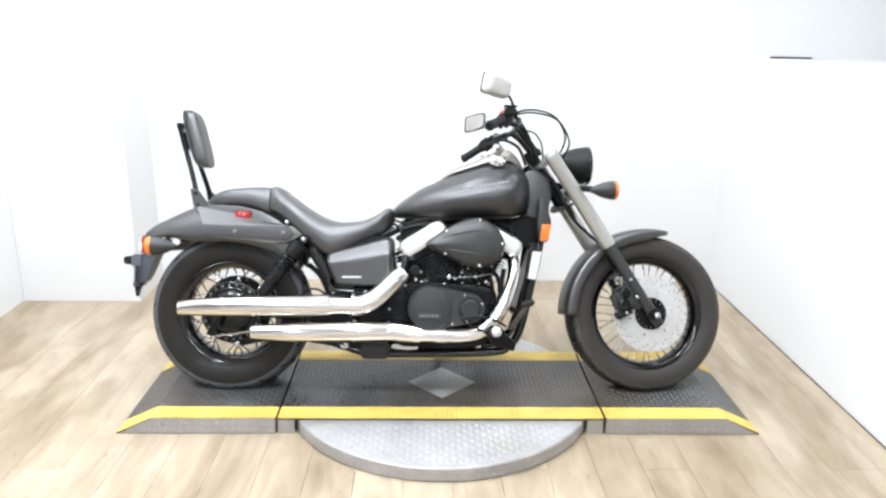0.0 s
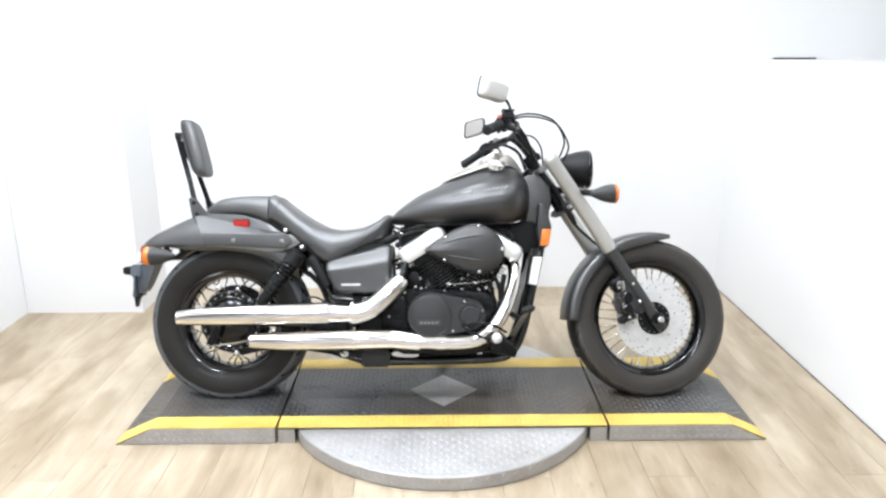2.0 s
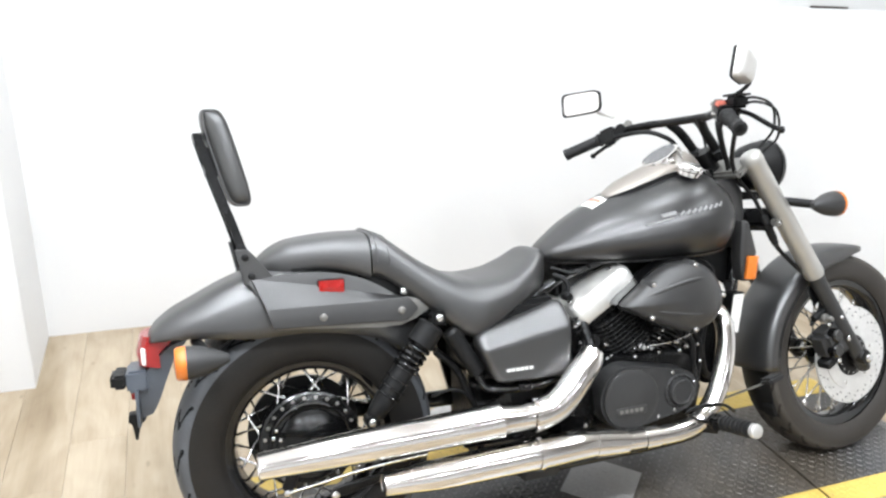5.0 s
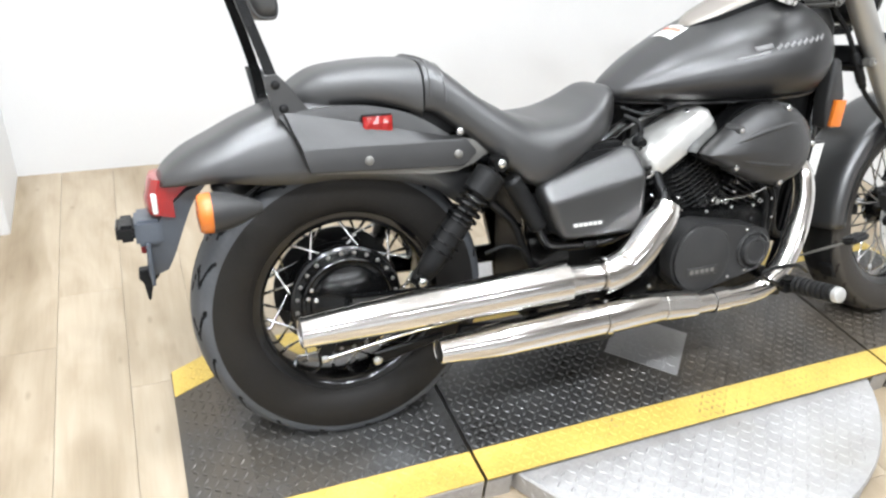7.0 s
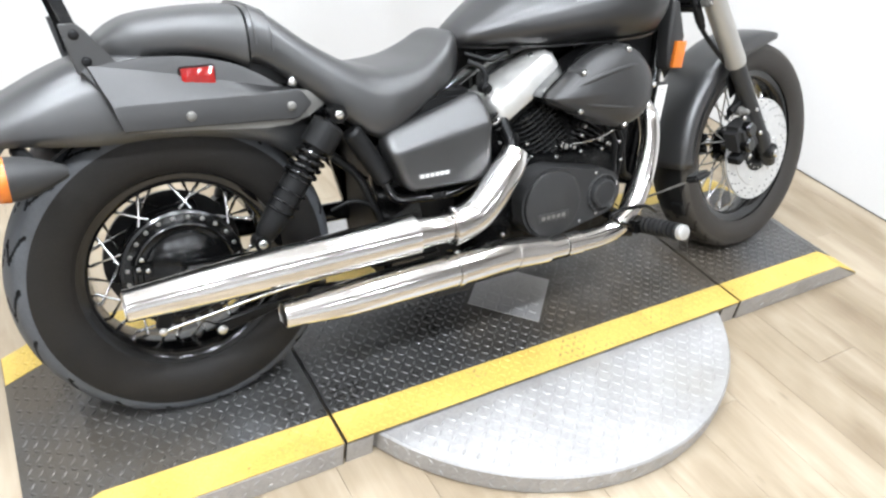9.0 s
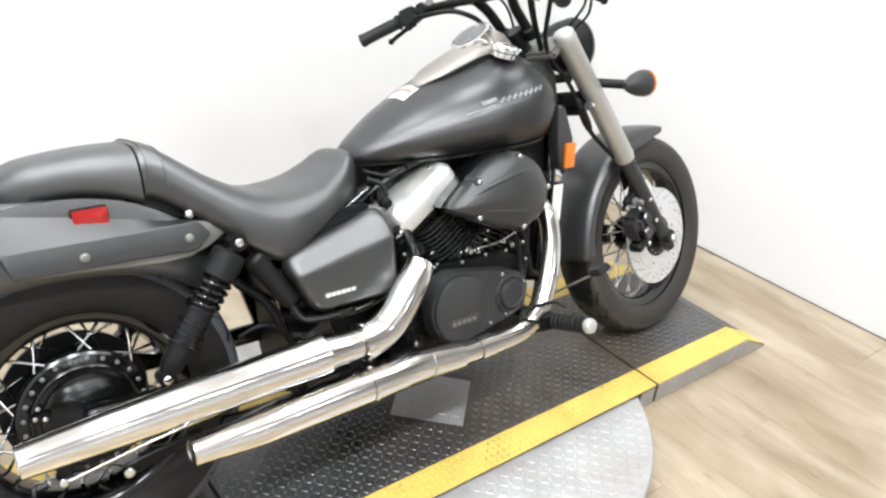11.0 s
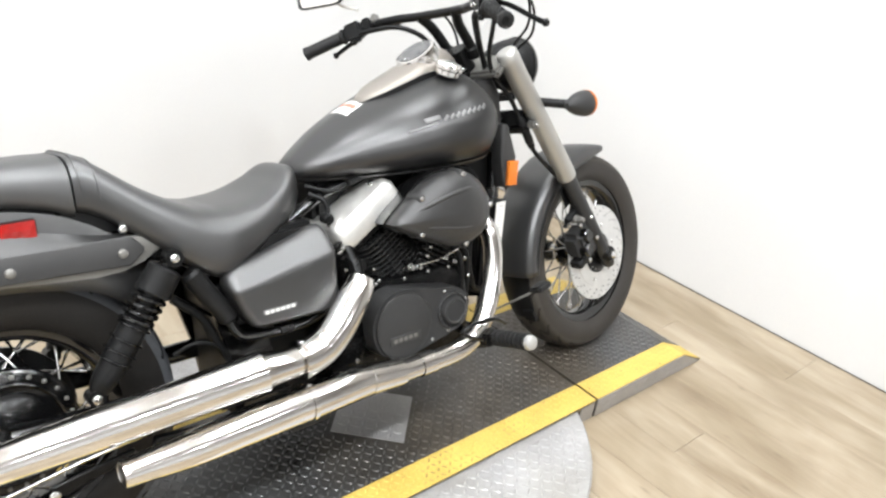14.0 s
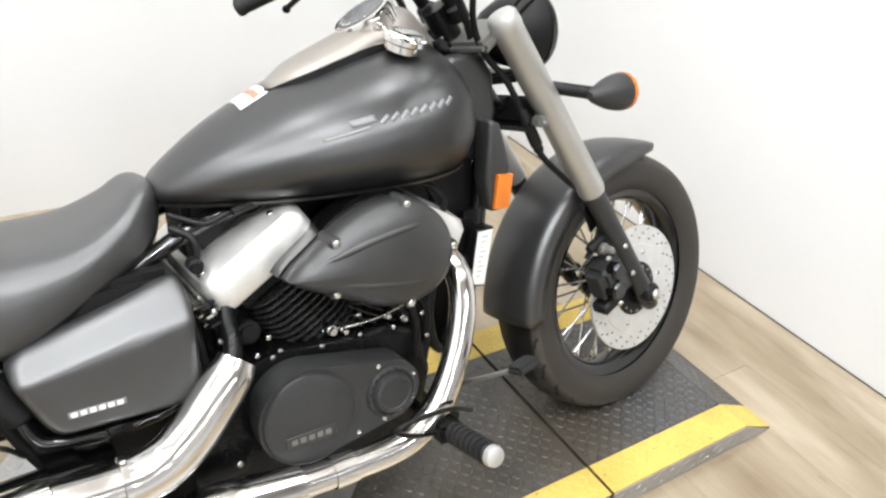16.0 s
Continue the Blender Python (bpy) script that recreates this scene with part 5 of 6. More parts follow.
# flank panel that slopes outward from the fender crown to the rail
FLANK = [(-0.970, 0.690), (-0.940, 0.698), (-0.900, 0.704), (-0.850, 0.707), (-0.800, 0.705), (-0.760, 0.699), (-0.700, 0.682), (-0.650, 0.656), (-0.615, 0.634), (-0.580, 0.626)]
for s in (-1, 1):
    rings = []
    for u in np.linspace(0, 1, 26):
        ring = []
        for v in np.linspace(0, 1, 12):
            x0 = -0.956 + 0.046 * v
            x = x0 + (-0.598 - x0) * u
            top = float(at_x(FLANK, x)[0])
            y = 0.112 + 0.010 * v ** 0.8
            ring.append(V(x, y * s, top + (0.618 - top) * v))
        x = ring[-1].x
        ring += [V(x, 0.070 * s, 0.616), V(ring[0].x, 0.070 * s, ring[0].z - 0.004)]
        rings.append(ring)
    bm = bmesh.new()
    faces_of(bm, rings)
    part("side_panel", bm, PAINT, rfender, "graphite flank panel sloping out to the rail", sharp=50)

# backrest
rest = part("backrest", bmesh.new(), BLACK, moto, "black padded passenger backrest on flat bars")
for s in (-1, 1):
    y = 0.103 * s
    bm = plate([(-0.978, 0.770), (-0.952, 0.770), (-0.938, 0.756), (-0.902, 0.704), (-0.882, 0.694), (-0.882, 0.688), (-0.962, 0.688)], min(y, y + 0.007 * s), max(y, y + 0.007 * s), 0.0015, 1)
    br = part("side_bracket", bm, PAINT, rest, "dark grey steel mounting bracket")
    for x, z in ((-0.957, 0.752), (-0.945, 0.708)):
        bolt(rest, (x, y + 0.007 * s, z), 0.0085, (0, s, 0), True)
        bolt(rest, (x, y - 0.001 * s, z), 0.009, (0, -s, 0))
    bm = bmesh.new()
    rows = []
    for x, z, yy in curve_points([(-0.950, 0.705, 0.099), (-0.957, 0.752, 0.098), (-0.974, 0.815, 0.086), (-0.994, 0.880, 0.074), (-1.014, 0.945, 0.068), (-1.033, 1.016, 0.066)], 5):
        rows.append([V(x - 0.010, yy * s, z), V(x + 0.010, yy * s, z), V(x + 0.010, (yy - 0.006) * s, z), V(x - 0.010, (yy - 0.006) * s, z)])
    faces_of(bm, rows)
    part("upright_bar", bm, CASE, rest, "flat black steel upright")
bm = bmesh.new()
faces_of(bm, [[V(-1.043, y, 1.012), V(-1.023, y, 1.012), V(-1.025, y, 1.030), V(-1.045, y, 1.030)] for y in np.linspace(-0.066, 0.066, 5)])
part("top_bar", bm, BLACK, rest)
bm = bmesh.new()
rings = []
for i in range(13):
    u = -1 + 2 * i / 12
    k = max(0.0, 1 - abs(u) ** 4) ** 0.25
    ring = []
    for a in np.linspace(0, 2 * math.pi, 36, endpoint=False):
        c, s = math.cos(a), math.sin(a)
        px = math.copysign(abs(c) ** 0.5, c) * 0.031 * (0.35 + 0.65 * k)
        pz = math.copysign(abs(s) ** 0.45, s) * 0.112 * (0.78 + 0.22 * k)
        ring.append(V(-0.977 + px - 0.250 * pz + 0.008 * (1 - k), u * 0.064, 0.973 + pz))
    rings.append(ring)
faces_of(bm, rings)
part("back_pad", bm, VINYL, rest, "rounded black vinyl back pad", sharp=60)
for y in (-0.058, 0.058):
    pts = []
    for a in np.linspace(0, 2 * math.pi, 40):
        c, s = math.cos(a), math.sin(a)
        px = math.copysign(abs(c) ** 0.5, c) * 0.0265
        pz = math.copysign(abs(s) ** 0.45, s) * 0.1065
        pts.append((-0.977 + px - 0.250 * pz, y, 0.973 + pz))
    part("pad_piping", sweep(bmesh.new(), pts, 0.0022, 6, 1, False), VINYL, rest)
bm = bmesh.new()
block(bm, (-1.024, -0.050, 0.930), (-0.996, 0.050, 1.000), 0.004, 1)
part("pad_backplate", bm, BLACK, rest)

# tail
tail = part("tail_light", bmesh.new(), RED, moto, "red tail light below the fender tip")
bm = bmesh.new()
faces_of(bm, [[V(x0, y, 0.587), V(-1.120 - 0.3 * abs(y), y, 0.571), V(-1.148 - 0.3 * abs(y), y, 0.546), V(x0 + 0.022, y, 0.513), V(x0 - 0.010, y, 0.520), V(x0 - 0.013, y, 0.548)] for y, x0 in ((-0.055, -1.186), (-0.040, -1.197), (0.0, -1.203), (0.040, -1.197), (0.055, -1.186))])
bmesh.ops.bevel(bm, geom=[e for e in bm.edges if len(e.link_faces) == 2 and e.calc_face_angle() > 0.6], offset=0.004, segments=2, affect="EDGES")
part("tail_lens", bm, RED, tail, "red wedge-shaped lens")
# Small white block at the near corner of the lens.
part("lens_patch", box((-1.2020, -0.0615, 0.524), (-1.1925, -0.0450, 0.562), 0.002, 1), PAPER, tail, "small white patch on the lens")
tail.location.x = 0.010
holder = part("plate_holder", bmesh.new(), SLATE, moto, "slate grey plastic number plate holder")
bm = bmesh.new()
rows = []
for x, z, d, w in curve_points([(-1.110, 0.566, 0.020, 0.050), (-1.145, 0.530, 0.026, 0.046), (-1.172, 0.480, 0.030, 0.042), (-1.188, 0.430, 0.026, 0.036), (-1.196, 0.398, 0.018, 0.028)], 5):
    rows.append([V(x - d, -w, z - 0.006), V(x + d, -w, z + 0.006), V(x + d, w, z + 0.006), V(x - d, w, z - 0.006)])
faces_of(bm, rows)
part("holder_arm", bm, SLATE, holder)
part("lamp_housing", box((-1.258, -0.046, 0.472), (-1.226, 0.046, 0.504), 0.006, 2), PLASTIC, holder, "black plate lamp housing")
part("lamp_arm", box((-1.228, -0.052, 0.462), (-1.180, 0.052, 0.512), 0.006, 2), SLATE, holder)
part("lamp_window", box((-1.262, -0.036, 0.476), (-1.257, 0.036, 0.500), 0.002, 1), GLOSS, holder)
part("plate_back", box((-1.232, -0.060, 0.385), (-1.224, 0.060, 0.470), 0.002, 1, Matrix.Translation((0.02, 0, 0))), SLATE, holder)
part("plate_reflector", box((-1.222, -0.022, 0.440), (-1.2125, 0.022, 0.462), 0.002, 1), RED, holder, "small red reflector")
part("flap_tip", plate([(-1.232, 0.404), (-1.192, 0.406), (-1.196, 0.388), (-1.210, 0.378), (-1.216, 0.342), (-1.222, 0.342), (-1.224, 0.378), (-1.234, 0.386)], -0.014, 0.014, 0.002, 1), PLASTIC, holder)


# shocks
def shock(s):
    y0, y1 = 0.158 * s, 0.150 * s
    top, low = V(-0.530, y0, 0.578), V(-0.703, y1, 0.348)
    sh = part("shock_absorber", along(top.lerp(low, 0.05), low, [(0, 0.010), (0.20, 0.010), (0.21, 0.019), (0.95, 0.019), (1, 0.010)], 20), BLACK, moto, "black coil-over rear shock absorber")
    part("upper_shroud", along(top.lerp(low, 0.07), top.lerp(low, 0.27), [(0, 0.020), (0.05, 0.029), (0.10, 0.033), (0.94, 0.0345), (1, 0.031)], 28), PLASTIC, sh, "matte black shroud")
    part("lower_body", along(top.lerp(low, 0.44), top.lerp(low, 0.76), [(0, 0.020), (0.02, 0.0265), (0.97, 0.0265), (1, 0.022)], 28), PLASTIC, sh, "black damper body")
    for t in (0.50, 0.60, 0.68, 0.745):
        part("spring_collar", along(top.lerp(low, t - 0.007), top.lerp(low, t + 0.007), [(0, 0.0265), (0.2, 0.0325), (0.8, 0.0325), (1, 0.0265)], 28), GLOSS, sh)
    part("lower_fork", along(top.lerp(low, 0.75), low.lerp(top, 0.03), [(0, 0.020), (0.03, 0.0255), (0.55, 0.0235), (0.85, 0.0205), (1, 0.013)], 28), PLASTIC, sh, "black lower end of the damper")
    bm = bmesh.new()
    d = (low - top).normalized()
    up = d.orthogonal().normalized()
    sd = d.cross(up)
    pts = []
    for i in range(61):
        t = 0.262 + 0.215 * i / 60
        a = 2 * math.pi * 4.2 * i / 60
        p = top.lerp(low, t) + 0.0285 * (math.cos(a) * up + math.sin(a) * sd)
        pts.append(tuple(p))
    sweep(bm, pts, 0.0050, 8, 1)
    part("coil_spring", bm, GLOSS, sh, "gloss black coil spring")
    for p, r in ((top, 0.017), (low, 0.016)):
        part("mount_eye", along(p - V(0, 0.016, 0), p + V(0, 0.016, 0), [(0, r), (1, r)], 20), BLACK, sh)
        bolt(sh, tuple(p + V(0, 0.015 * s, 0)), 0.0095, (0, s, 0), label="bright steel mounting nut")


shock(-1)
shock(1)

# frame
frame_ob = part("frame", bmesh.new(), GLOSS, moto, "gloss black tubular steel frame")
for s in (-1, 1):
    part("down_tube", tube([(0.405, 0.045 * s, 0.800), (0.408, 0.070 * s, 0.700), (0.385, 0.092 * s, 0.560), (0.350, 0.100 * s, 0.400), (0.312, 0.104 * s, 0.240), (0.268, 0.106 * s, 0.165), (0.190, 0.108 * s, 0.140), (-0.10, 0.110 * s, 0.134), (-0.30, 0.112 * s, 0.140), (-0.42, 0.118 * s, 0.190)], 0.0165, 14, 6), GLOSS, frame_ob)
    part("rear_rail", tube([(0.330, 0.040 * s, 0.760), (0.120, 0.070 * s, 0.668), (-0.120, 0.085 * s, 0.640), (-0.300, 0.100 * s, 0.560), (-0.420, 0.112 * s, 0.530), (-0.560, 0.118 * s, 0.585), (-0.760, 0.110 * s, 0.610)], 0.014, 12, 6), GLOSS, frame_ob)
    part("pivot_plate", plate([(-0.470, 0.560), (-0.430, 0.560), (-0.350, 0.420), (-0.320, 0.300), (-0.330, 0.150), (-0.400, 0.150), (-0.415, 0.300), (-0.440, 0.400)], min(0.105 * s, 0.120 * s), max(0.105 * s, 0.120 * s), 0.004), GLOSS, frame_ob)
    part("seat_strut", along((-0.500, 0.150 * s, 0.540), (-0.428, 0.155 * s, 0.425), [(0, 0.015), (0.05, 0.0215), (0.95, 0.0215), (1, 0.015)], 18), PLASTIC, frame_ob, "matte black tube beside the side cover")
    part("shock_bracket", plate([(-0.560, 0.610), (-0.500, 0.600), (-0.470, 0.545), (-0.500, 0.520), (-0.545, 0.555)], min(0.088 * s, 0.106 * s), max(0.088 * s, 0.106 * s), 0.004), GLOSS, frame_ob)
    part("cover_tube", tube([(-0.450, 0.150 * s, 0.500), (-0.425, 0.165 * s, 0.400), (-0.380, 0.172 * s, 0.382), (-0.280, 0.172 * s, 0.378), (-0.190, 0.165 * s, 0.395)], 0.0105, 12, 6), GLOSS, frame_ob)
    part("swing_arm", tube([(-0.340, 0.100 * s, 0.290), (-0.500, 0.110 * s, 0.288), (-0.650, 0.115 * s, 0.292), (-0.842, 0.112 * s, 0.302)], 0.023, 16, 5), GLOSS, frame_ob, "gloss black swing arm")
part("neck_block", along((0.430, 0, 0.775), (0.355, 0, 0.890), [(0, 0.034), (0.1, 0.038), (0.9, 0.038), (1, 0.034)], 24), GLOSS, frame_ob)
part("rail_bracket", plate([(-0.600, 0.215), (-0.420, 0.200), (-0.300, 0.172), (-0.240, 0.165), (-0.240, 0.128), (-0.310, 0.126), (-0.430, 0.168), (-0.610, 0.192)], -0.128, -0.110, 0.003, 1), BLACK, frame_ob, "black stay below the silencers")
for pts in ([(-0.386, 0.155), (-0.366, 0.155), (-0.360, 0.165), (-0.366, 0.176), (-0.386, 0.176), (-0.393, 0.165)], [(-0.192, 0.153), (-0.084, 0.151), (-0.100, 0.174), (-0.196, 0.175)], [(0.130, 0.161), (0.158, 0.161), (0.148, 0.177), (0.138, 0.177)]):
    part("rail_plate", plate(rounded(pts, 2), -0.1315, -0.127, 0.0), ALLOY, frame_ob, "bright alloy piece behind the frame rail")
part("stand_pivot", box((-0.312, -0.138, 0.114), (-0.202, -0.085, 0.176), 0.008, 2), COVER, frame_ob)
# side stand on the far side, swung out to the deck
stand = part("side_stand", tube([(-0.050, 0.120, 0.140), (-0.020, 0.190, 0.090), (0.040, 0.290, 0.100)], 0.011, 12, 5), GLOSS, moto, "black side stand swung out")
part("stand_foot", box((0.020, 0.270, 0.084), (0.075, 0.325, 0.096), 0.003, 1), GLOSS, stand)

# radiator and neck covers
rad = part("radiator", box((-0.018, -0.088, -0.150), (0.018, 0.088, 0.150), 0.004, 1, Matrix.Translation((0.342, 0, 0.420)) @ pose(0, 0, 0, 0, 15, 0)), BLACK, moto, "black radiator between the frame tubes")
for i in range(24):
    z = -0.138 + i * 0.012
    ob = again("cooling_fin", ROD, Matrix.Translation((0.342, 0, 0.420)) @ pose(0, 0, 0, 0, 15, 0) @ towards((0.0195, -0.08, z), (0.0195, 0.08, z), 0.0018), rad)
for s in (-1, 1):
    a, b = sorted((0.052 * s, 0.092 * s))
    nc = part("neck_cover", plate([(0.318, 0.838), (0.335, 0.855), (0.400, 0.858), (0.425, 0.820), (0.432, 0.750), (0.420, 0.700), (0.388, 0.660), (0.322, 0.676), (0.345, 0.730), (0.348, 0.790)], a, b, 0.010, 3), PAINT, moto, "matte graphite steering neck cover")
    a, b = sorted((0.104 * s, 0.150 * s))
    part("lower_cowl", plate([(0.374, 0.745), (0.398, 0.738), (0.424, 0.652), (0.408, 0.573), (0.376, 0.571), (0.366, 0.640)], a, b, 0.010, 3), AIRPAINT, nc, "charcoal lower cowl")
    a, b = sorted((0.150 * s, 0.161 * s))
    part("amber_reflector", plate([(0.385, 0.644), (0.420, 0.642), (0.409, 0.577), (0.375, 0.580)], a, b, 0.003, 2), ORANGE, nc, "amber side reflector")
    part("radiator_side", plate([(0.345, 0.570), (0.396, 0.570), (0.346, 0.300), (0.305, 0.290)], min(0.088 * s, 0.104 * s), max(0.088 * s, 0.104 * s), 0.004), BLACK, nc)
stick = part("frame_label", plate([(0.352, 0.536), (0.386, 0.536), (0.364, 0.428), (0.334, 0.434)], -0.1405, -0.1395, 0.0), PAPER, moto, "white printed label on the frame tube")
part("label_backing", plate([(0.350, 0.540), (0.390, 0.540), (0.366, 0.424), (0.330, 0.430)], -0.1390, -0.106, 0.003), BLACK, stick)
for k in range(9):
    t0 = 0.10 + 0.092 * k
    x, z = 0.352 - 0.018 * t0, 0.536 - 0.104 * t0
    part("print_bar", plate([(x + 0.009, z), (x + 0.024 - 0.004 * (k % 3), z), (x + 0.0235 - 0.004 * (k % 3), z - 0.0024), (x + 0.0085, z - 0.0024)], -0.1412, -0.1406, 0.0), INK, stick)

# engine
engine = part("engine", bmesh.new(), CASE, moto, "black V-twin engine with silver cylinder heads")
part("crankcase", plate([(-0.215, 0.200), (-0.235, 0.330), (-0.195, 0.410), (-0.060, 0.420), (0.130, 0.418), (0.205, 0.395), (0.225, 0.300), (0.200, 0.200), (0.140, 0.165), (-0.150, 0.165)], -0.165, 0.165, 0.020, 3), CASE, engine)
hull = []
for cx, cz, r, a0, a1 in ((-0.046, 0.322, 0.0835, 79, 281), (0.106, 0.321, 0.0555, -79, 79)):
    for a in np.linspace(radians(a0), radians(a1), 26):
        hull.append((cx + r * math.cos(a), cz + r * math.sin(a)))
part("clutch_casing", plate(hull, -0.222, -0.150, 0.006, 3), COVER, engine, "dark grey satin clutch casing")
bm = bmesh.new()
spin(bm, [(-0.205, 0.0785), (-0.2265, 0.0785), (-0.2300, 0.0768), (-0.2325, 0.070), (-0.2335, 0.004)], (-0.044, 0, 0.321), "Y", 56)
big = part("clutch_cover", bm, COVER, engine, "dark grey round clutch cover")
part("embossed_bar", box((-0.092, -0.2350, 0.284), (-0.004, -0.2320, 0.304), 0.001, 1), AIRPAINT, engine)
for k in range(5):
    part("embossed_bar", box((-0.083 + 0.0145 * k, -0.2362, 0.2895), (-0.073 + 0.0145 * k, -0.2346, 0.2985)), STAY, engine)
bm = bmesh.new()
spin(bm, [(-0.208, 0.0465), (-0.226, 0.0465), (-0.228, 0.0450), (-0.228, 0.0415), (-0.225, 0.0400), (-0.225, 0.0370), (-0.232, 0.0355), (-0.2365, 0.0340), (-0.238, 0.0310), (-0.238, 0.0275), (-0.2365, 0.0260), (-0.2365, 0.003)], (0.106, 0, 0.320), "Y", 48)
cap = part("generator_cap", bm, COVER, engine, "dark grey round cap")
tooth = box((-0.0022, -0.2300, -0.0028), (0.0022, -0.2240, 0.0028), 0.0008, 1)
tooth_mesh = bpy.data.meshes.new("cap_tooth")
tooth.to_mesh(tooth_mesh)
tooth.free()
tooth_mesh.materials.append(AIRPAINT)
for k in range(20):
    a = 2 * math.pi * k / 20
    again("cap_tooth", tooth_mesh, Matrix.Translation((0.106 + 0.0432 * math.cos(a), 0, 0.320 + 0.0432 * math.sin(a))) @ Matrix.Rotation(-a, 4, "Y"), cap)
# Thin ring, paler than the cover it runs round.
bm = bmesh.new()
spin(bm, [(-0.2262, 0.0800), (-0.2285, 0.0800), (-0.2300, 0.0790), (-0.2295, 0.0772)], (-0.044, 0, 0.321), "Y", 56, True)
part("cover_rim", bm, RAIL, big, "paler rim of the clutch cover")
for x, z in ((0.085, 0.372), (0.150, 0.338), (0.146, 0.294), (0.090, 0.272), (0.010, 0.410), (-0.200, 0.315), (-0.140, 0.405), (0.040, 0.262), (-0.155, 0.258)):
    bolt(engine, (x, -0.2215 if x > 0.03 else -0.186 if x < -0.1 else -0.165, z), 0.0052)
part("sprocket_cover", plate([(-0.225, 0.235), (-0.235, 0.320), (-0.190, 0.400), (-0.140, 0.395), (-0.120, 0.300), (-0.140, 0.235)], -0.185, -0.150, 0.010, 2), CASE, engine)
part("left_casing", plate(hull, 0.150, 0.205, 0.008, 2), CASE, engine)


def cylinder(cx, cz, tilt, nm, label):
    """Finned cylinder with its axis leaning by tilt degrees, and a silver head."""
    m = Matrix.Translation((cx, 0, cz)) @ pose(0, 0, 0, 0, tilt, 0)
    cyl = part(nm, box((-0.060, -0.115, -0.11), (0.060, 0.115, 0.10), 0.020, 2, m), CASE, engine, label)
    fin = bmesh.new()
    ring = []
    for a in np.linspace(0, 2 * math.pi, 36, endpoint=False):
        c, s = math.cos(a), math.sin(a)
        ring.append((math.copysign(abs(c) ** 0.6, c) * 0.084, math.copysign(abs(s) ** 0.6, s) * 0.152))
    faces_of(fin, [[V(x * k, y * k, z) for x, y in ring] for k, z in ((0.97, -0.0020), (1, -0.0012), (1, 0.0012), (0.97, 0.0020))])
    me = bpy.data.meshes.new("cooling_fin")
    bmesh.ops.recalc_face_normals(fin, faces=fin.faces)
    fin.to_mesh(me)
    fin.free()
    me.materials.append(FIN)
    for i in range(14):
        again("cooling_fin", me, m @ Matrix.Translation((0, 0, -0.098 + 0.0125 * i)), engine)
    head = part("cylinder_head", box((-0.085, -0.150, 0.078), (0.085, 0.150, 0.108), 0.012, 2, m), CASE, engine)
    hm = m @ Matrix.Translation((-0.007 if tilt < 0 else 0.0, 0, 0.106))
    cover = bmesh.new()
    rings = []
    for z, kx, ky in ((0.0, 0.100, 0.166), (0.008, 0.103, 0.170), (0.046, 0.101, 0.167), (0.060, 0.092, 0.158), (0.067, 0.066, 0.132)):
        rings.append([hm @ V(math.copysign(abs(math.cos(a)) ** 0.19, math.cos(a)) * kx, math.copysign(abs(math.sin(a)) ** 0.19, math.sin(a)) * ky, z) for a in np.linspace(0, 2 * math.pi, 40, endpoint=False)])
    faces_of(cover, rings)
    part("head_cover", cover, ALLOY, engine, "satin silver cylinder head cover", sharp=40)
    # End block in a darker tone, standing for the shaded end face.
    if tilt < 0:
        part("cover_end", box((-0.120, -0.150, -0.002), (-0.092, 0.150, 0.052), 0.012, 3, hm), SHADED_ALLOY, engine, "end of the rear head cover, its shade in a dark colour")
    return m, hm


rm, rh = cylinder(0.004, 0.470, -32, "rear_cylinder", "black finned rear cylinder")
fm, fh = cylinder(0.150, 0.470, 30, "front_cylinder", "black finned front cylinder")
for q in ((-0.08, -0.13, 0.064), (0.06, -0.13, 0.064)):
    bolt(engine, tuple(rh @ V(*q)), 0.0065, tuple((rh.to_3x3() @ V(0, -0.3, 1))))
part("rear_block", box((-0.150, -0.075, 0.385), (-0.060, 0.075, 0.500), 0.012, 2), CASE, engine)
part("duct_panel", plate([(0.255, 0.664), (0.385, 0.690), (0.385, 0.560), (0.320, 0.550)], -0.078, 0.078, 0.006, 2), PLASTIC, engine, "black panel below the tank nose")

# air cleaner
AIR = [(-0.060, 0.562), (-0.046, 0.577), (-0.014, 0.600), (0.032, 0.632), (0.080, 0.653), (0.124, 0.659), (0.165, 0.652), (0.198, 0.630), (0.220, 0.602), (0.231, 0.570), (0.230, 0.540), (0.218, 0.514), (0.196, 0.494), (0.165, 0.481), (0.138, 0.477), (0.096, 0.484), (0.050, 0.503), (-0.006, 0.530), (-0.046, 0.550)]
air_line = [tuple(p) for p in curve_points(AIR + [AIR[0]], 4)[:-1]]
AC = (0.110, 0.568)
air = part("air_cleaner", bmesh.new(), COVER, moto, "teardrop dark grey air cleaner cover")


def air_ring(k, y):
    return [V(AC[0] + (x - AC[0]) * k, y, AC[1] + (z - AC[1]) * k) for x, z in air_line]


bm = bmesh.new()
faces_of(bm, [air_ring(0.97, -0.198), air_ring(1.0, -0.202), air_ring(1.0, -0.227), air_ring(0.985, -0.236), air_ring(0.945, -0.244), air_ring(0.80, -0.256), air_ring(0.55, -0.265), air_ring(0.25, -0.2695), air_ring(0.04, -0.270)])
part("cover", bm, AIRPAINT, air, "dark grey domed cover", sharp=60)
bm = bmesh.new()
faces_of(bm, [air_ring(1.035, -0.150), air_ring(1.045, -0.160), air_ring(1.03, -0.200), air_ring(0.9, -0.201)])
part("base_plate", bm, GLOSS, air, "gloss black backing plate")


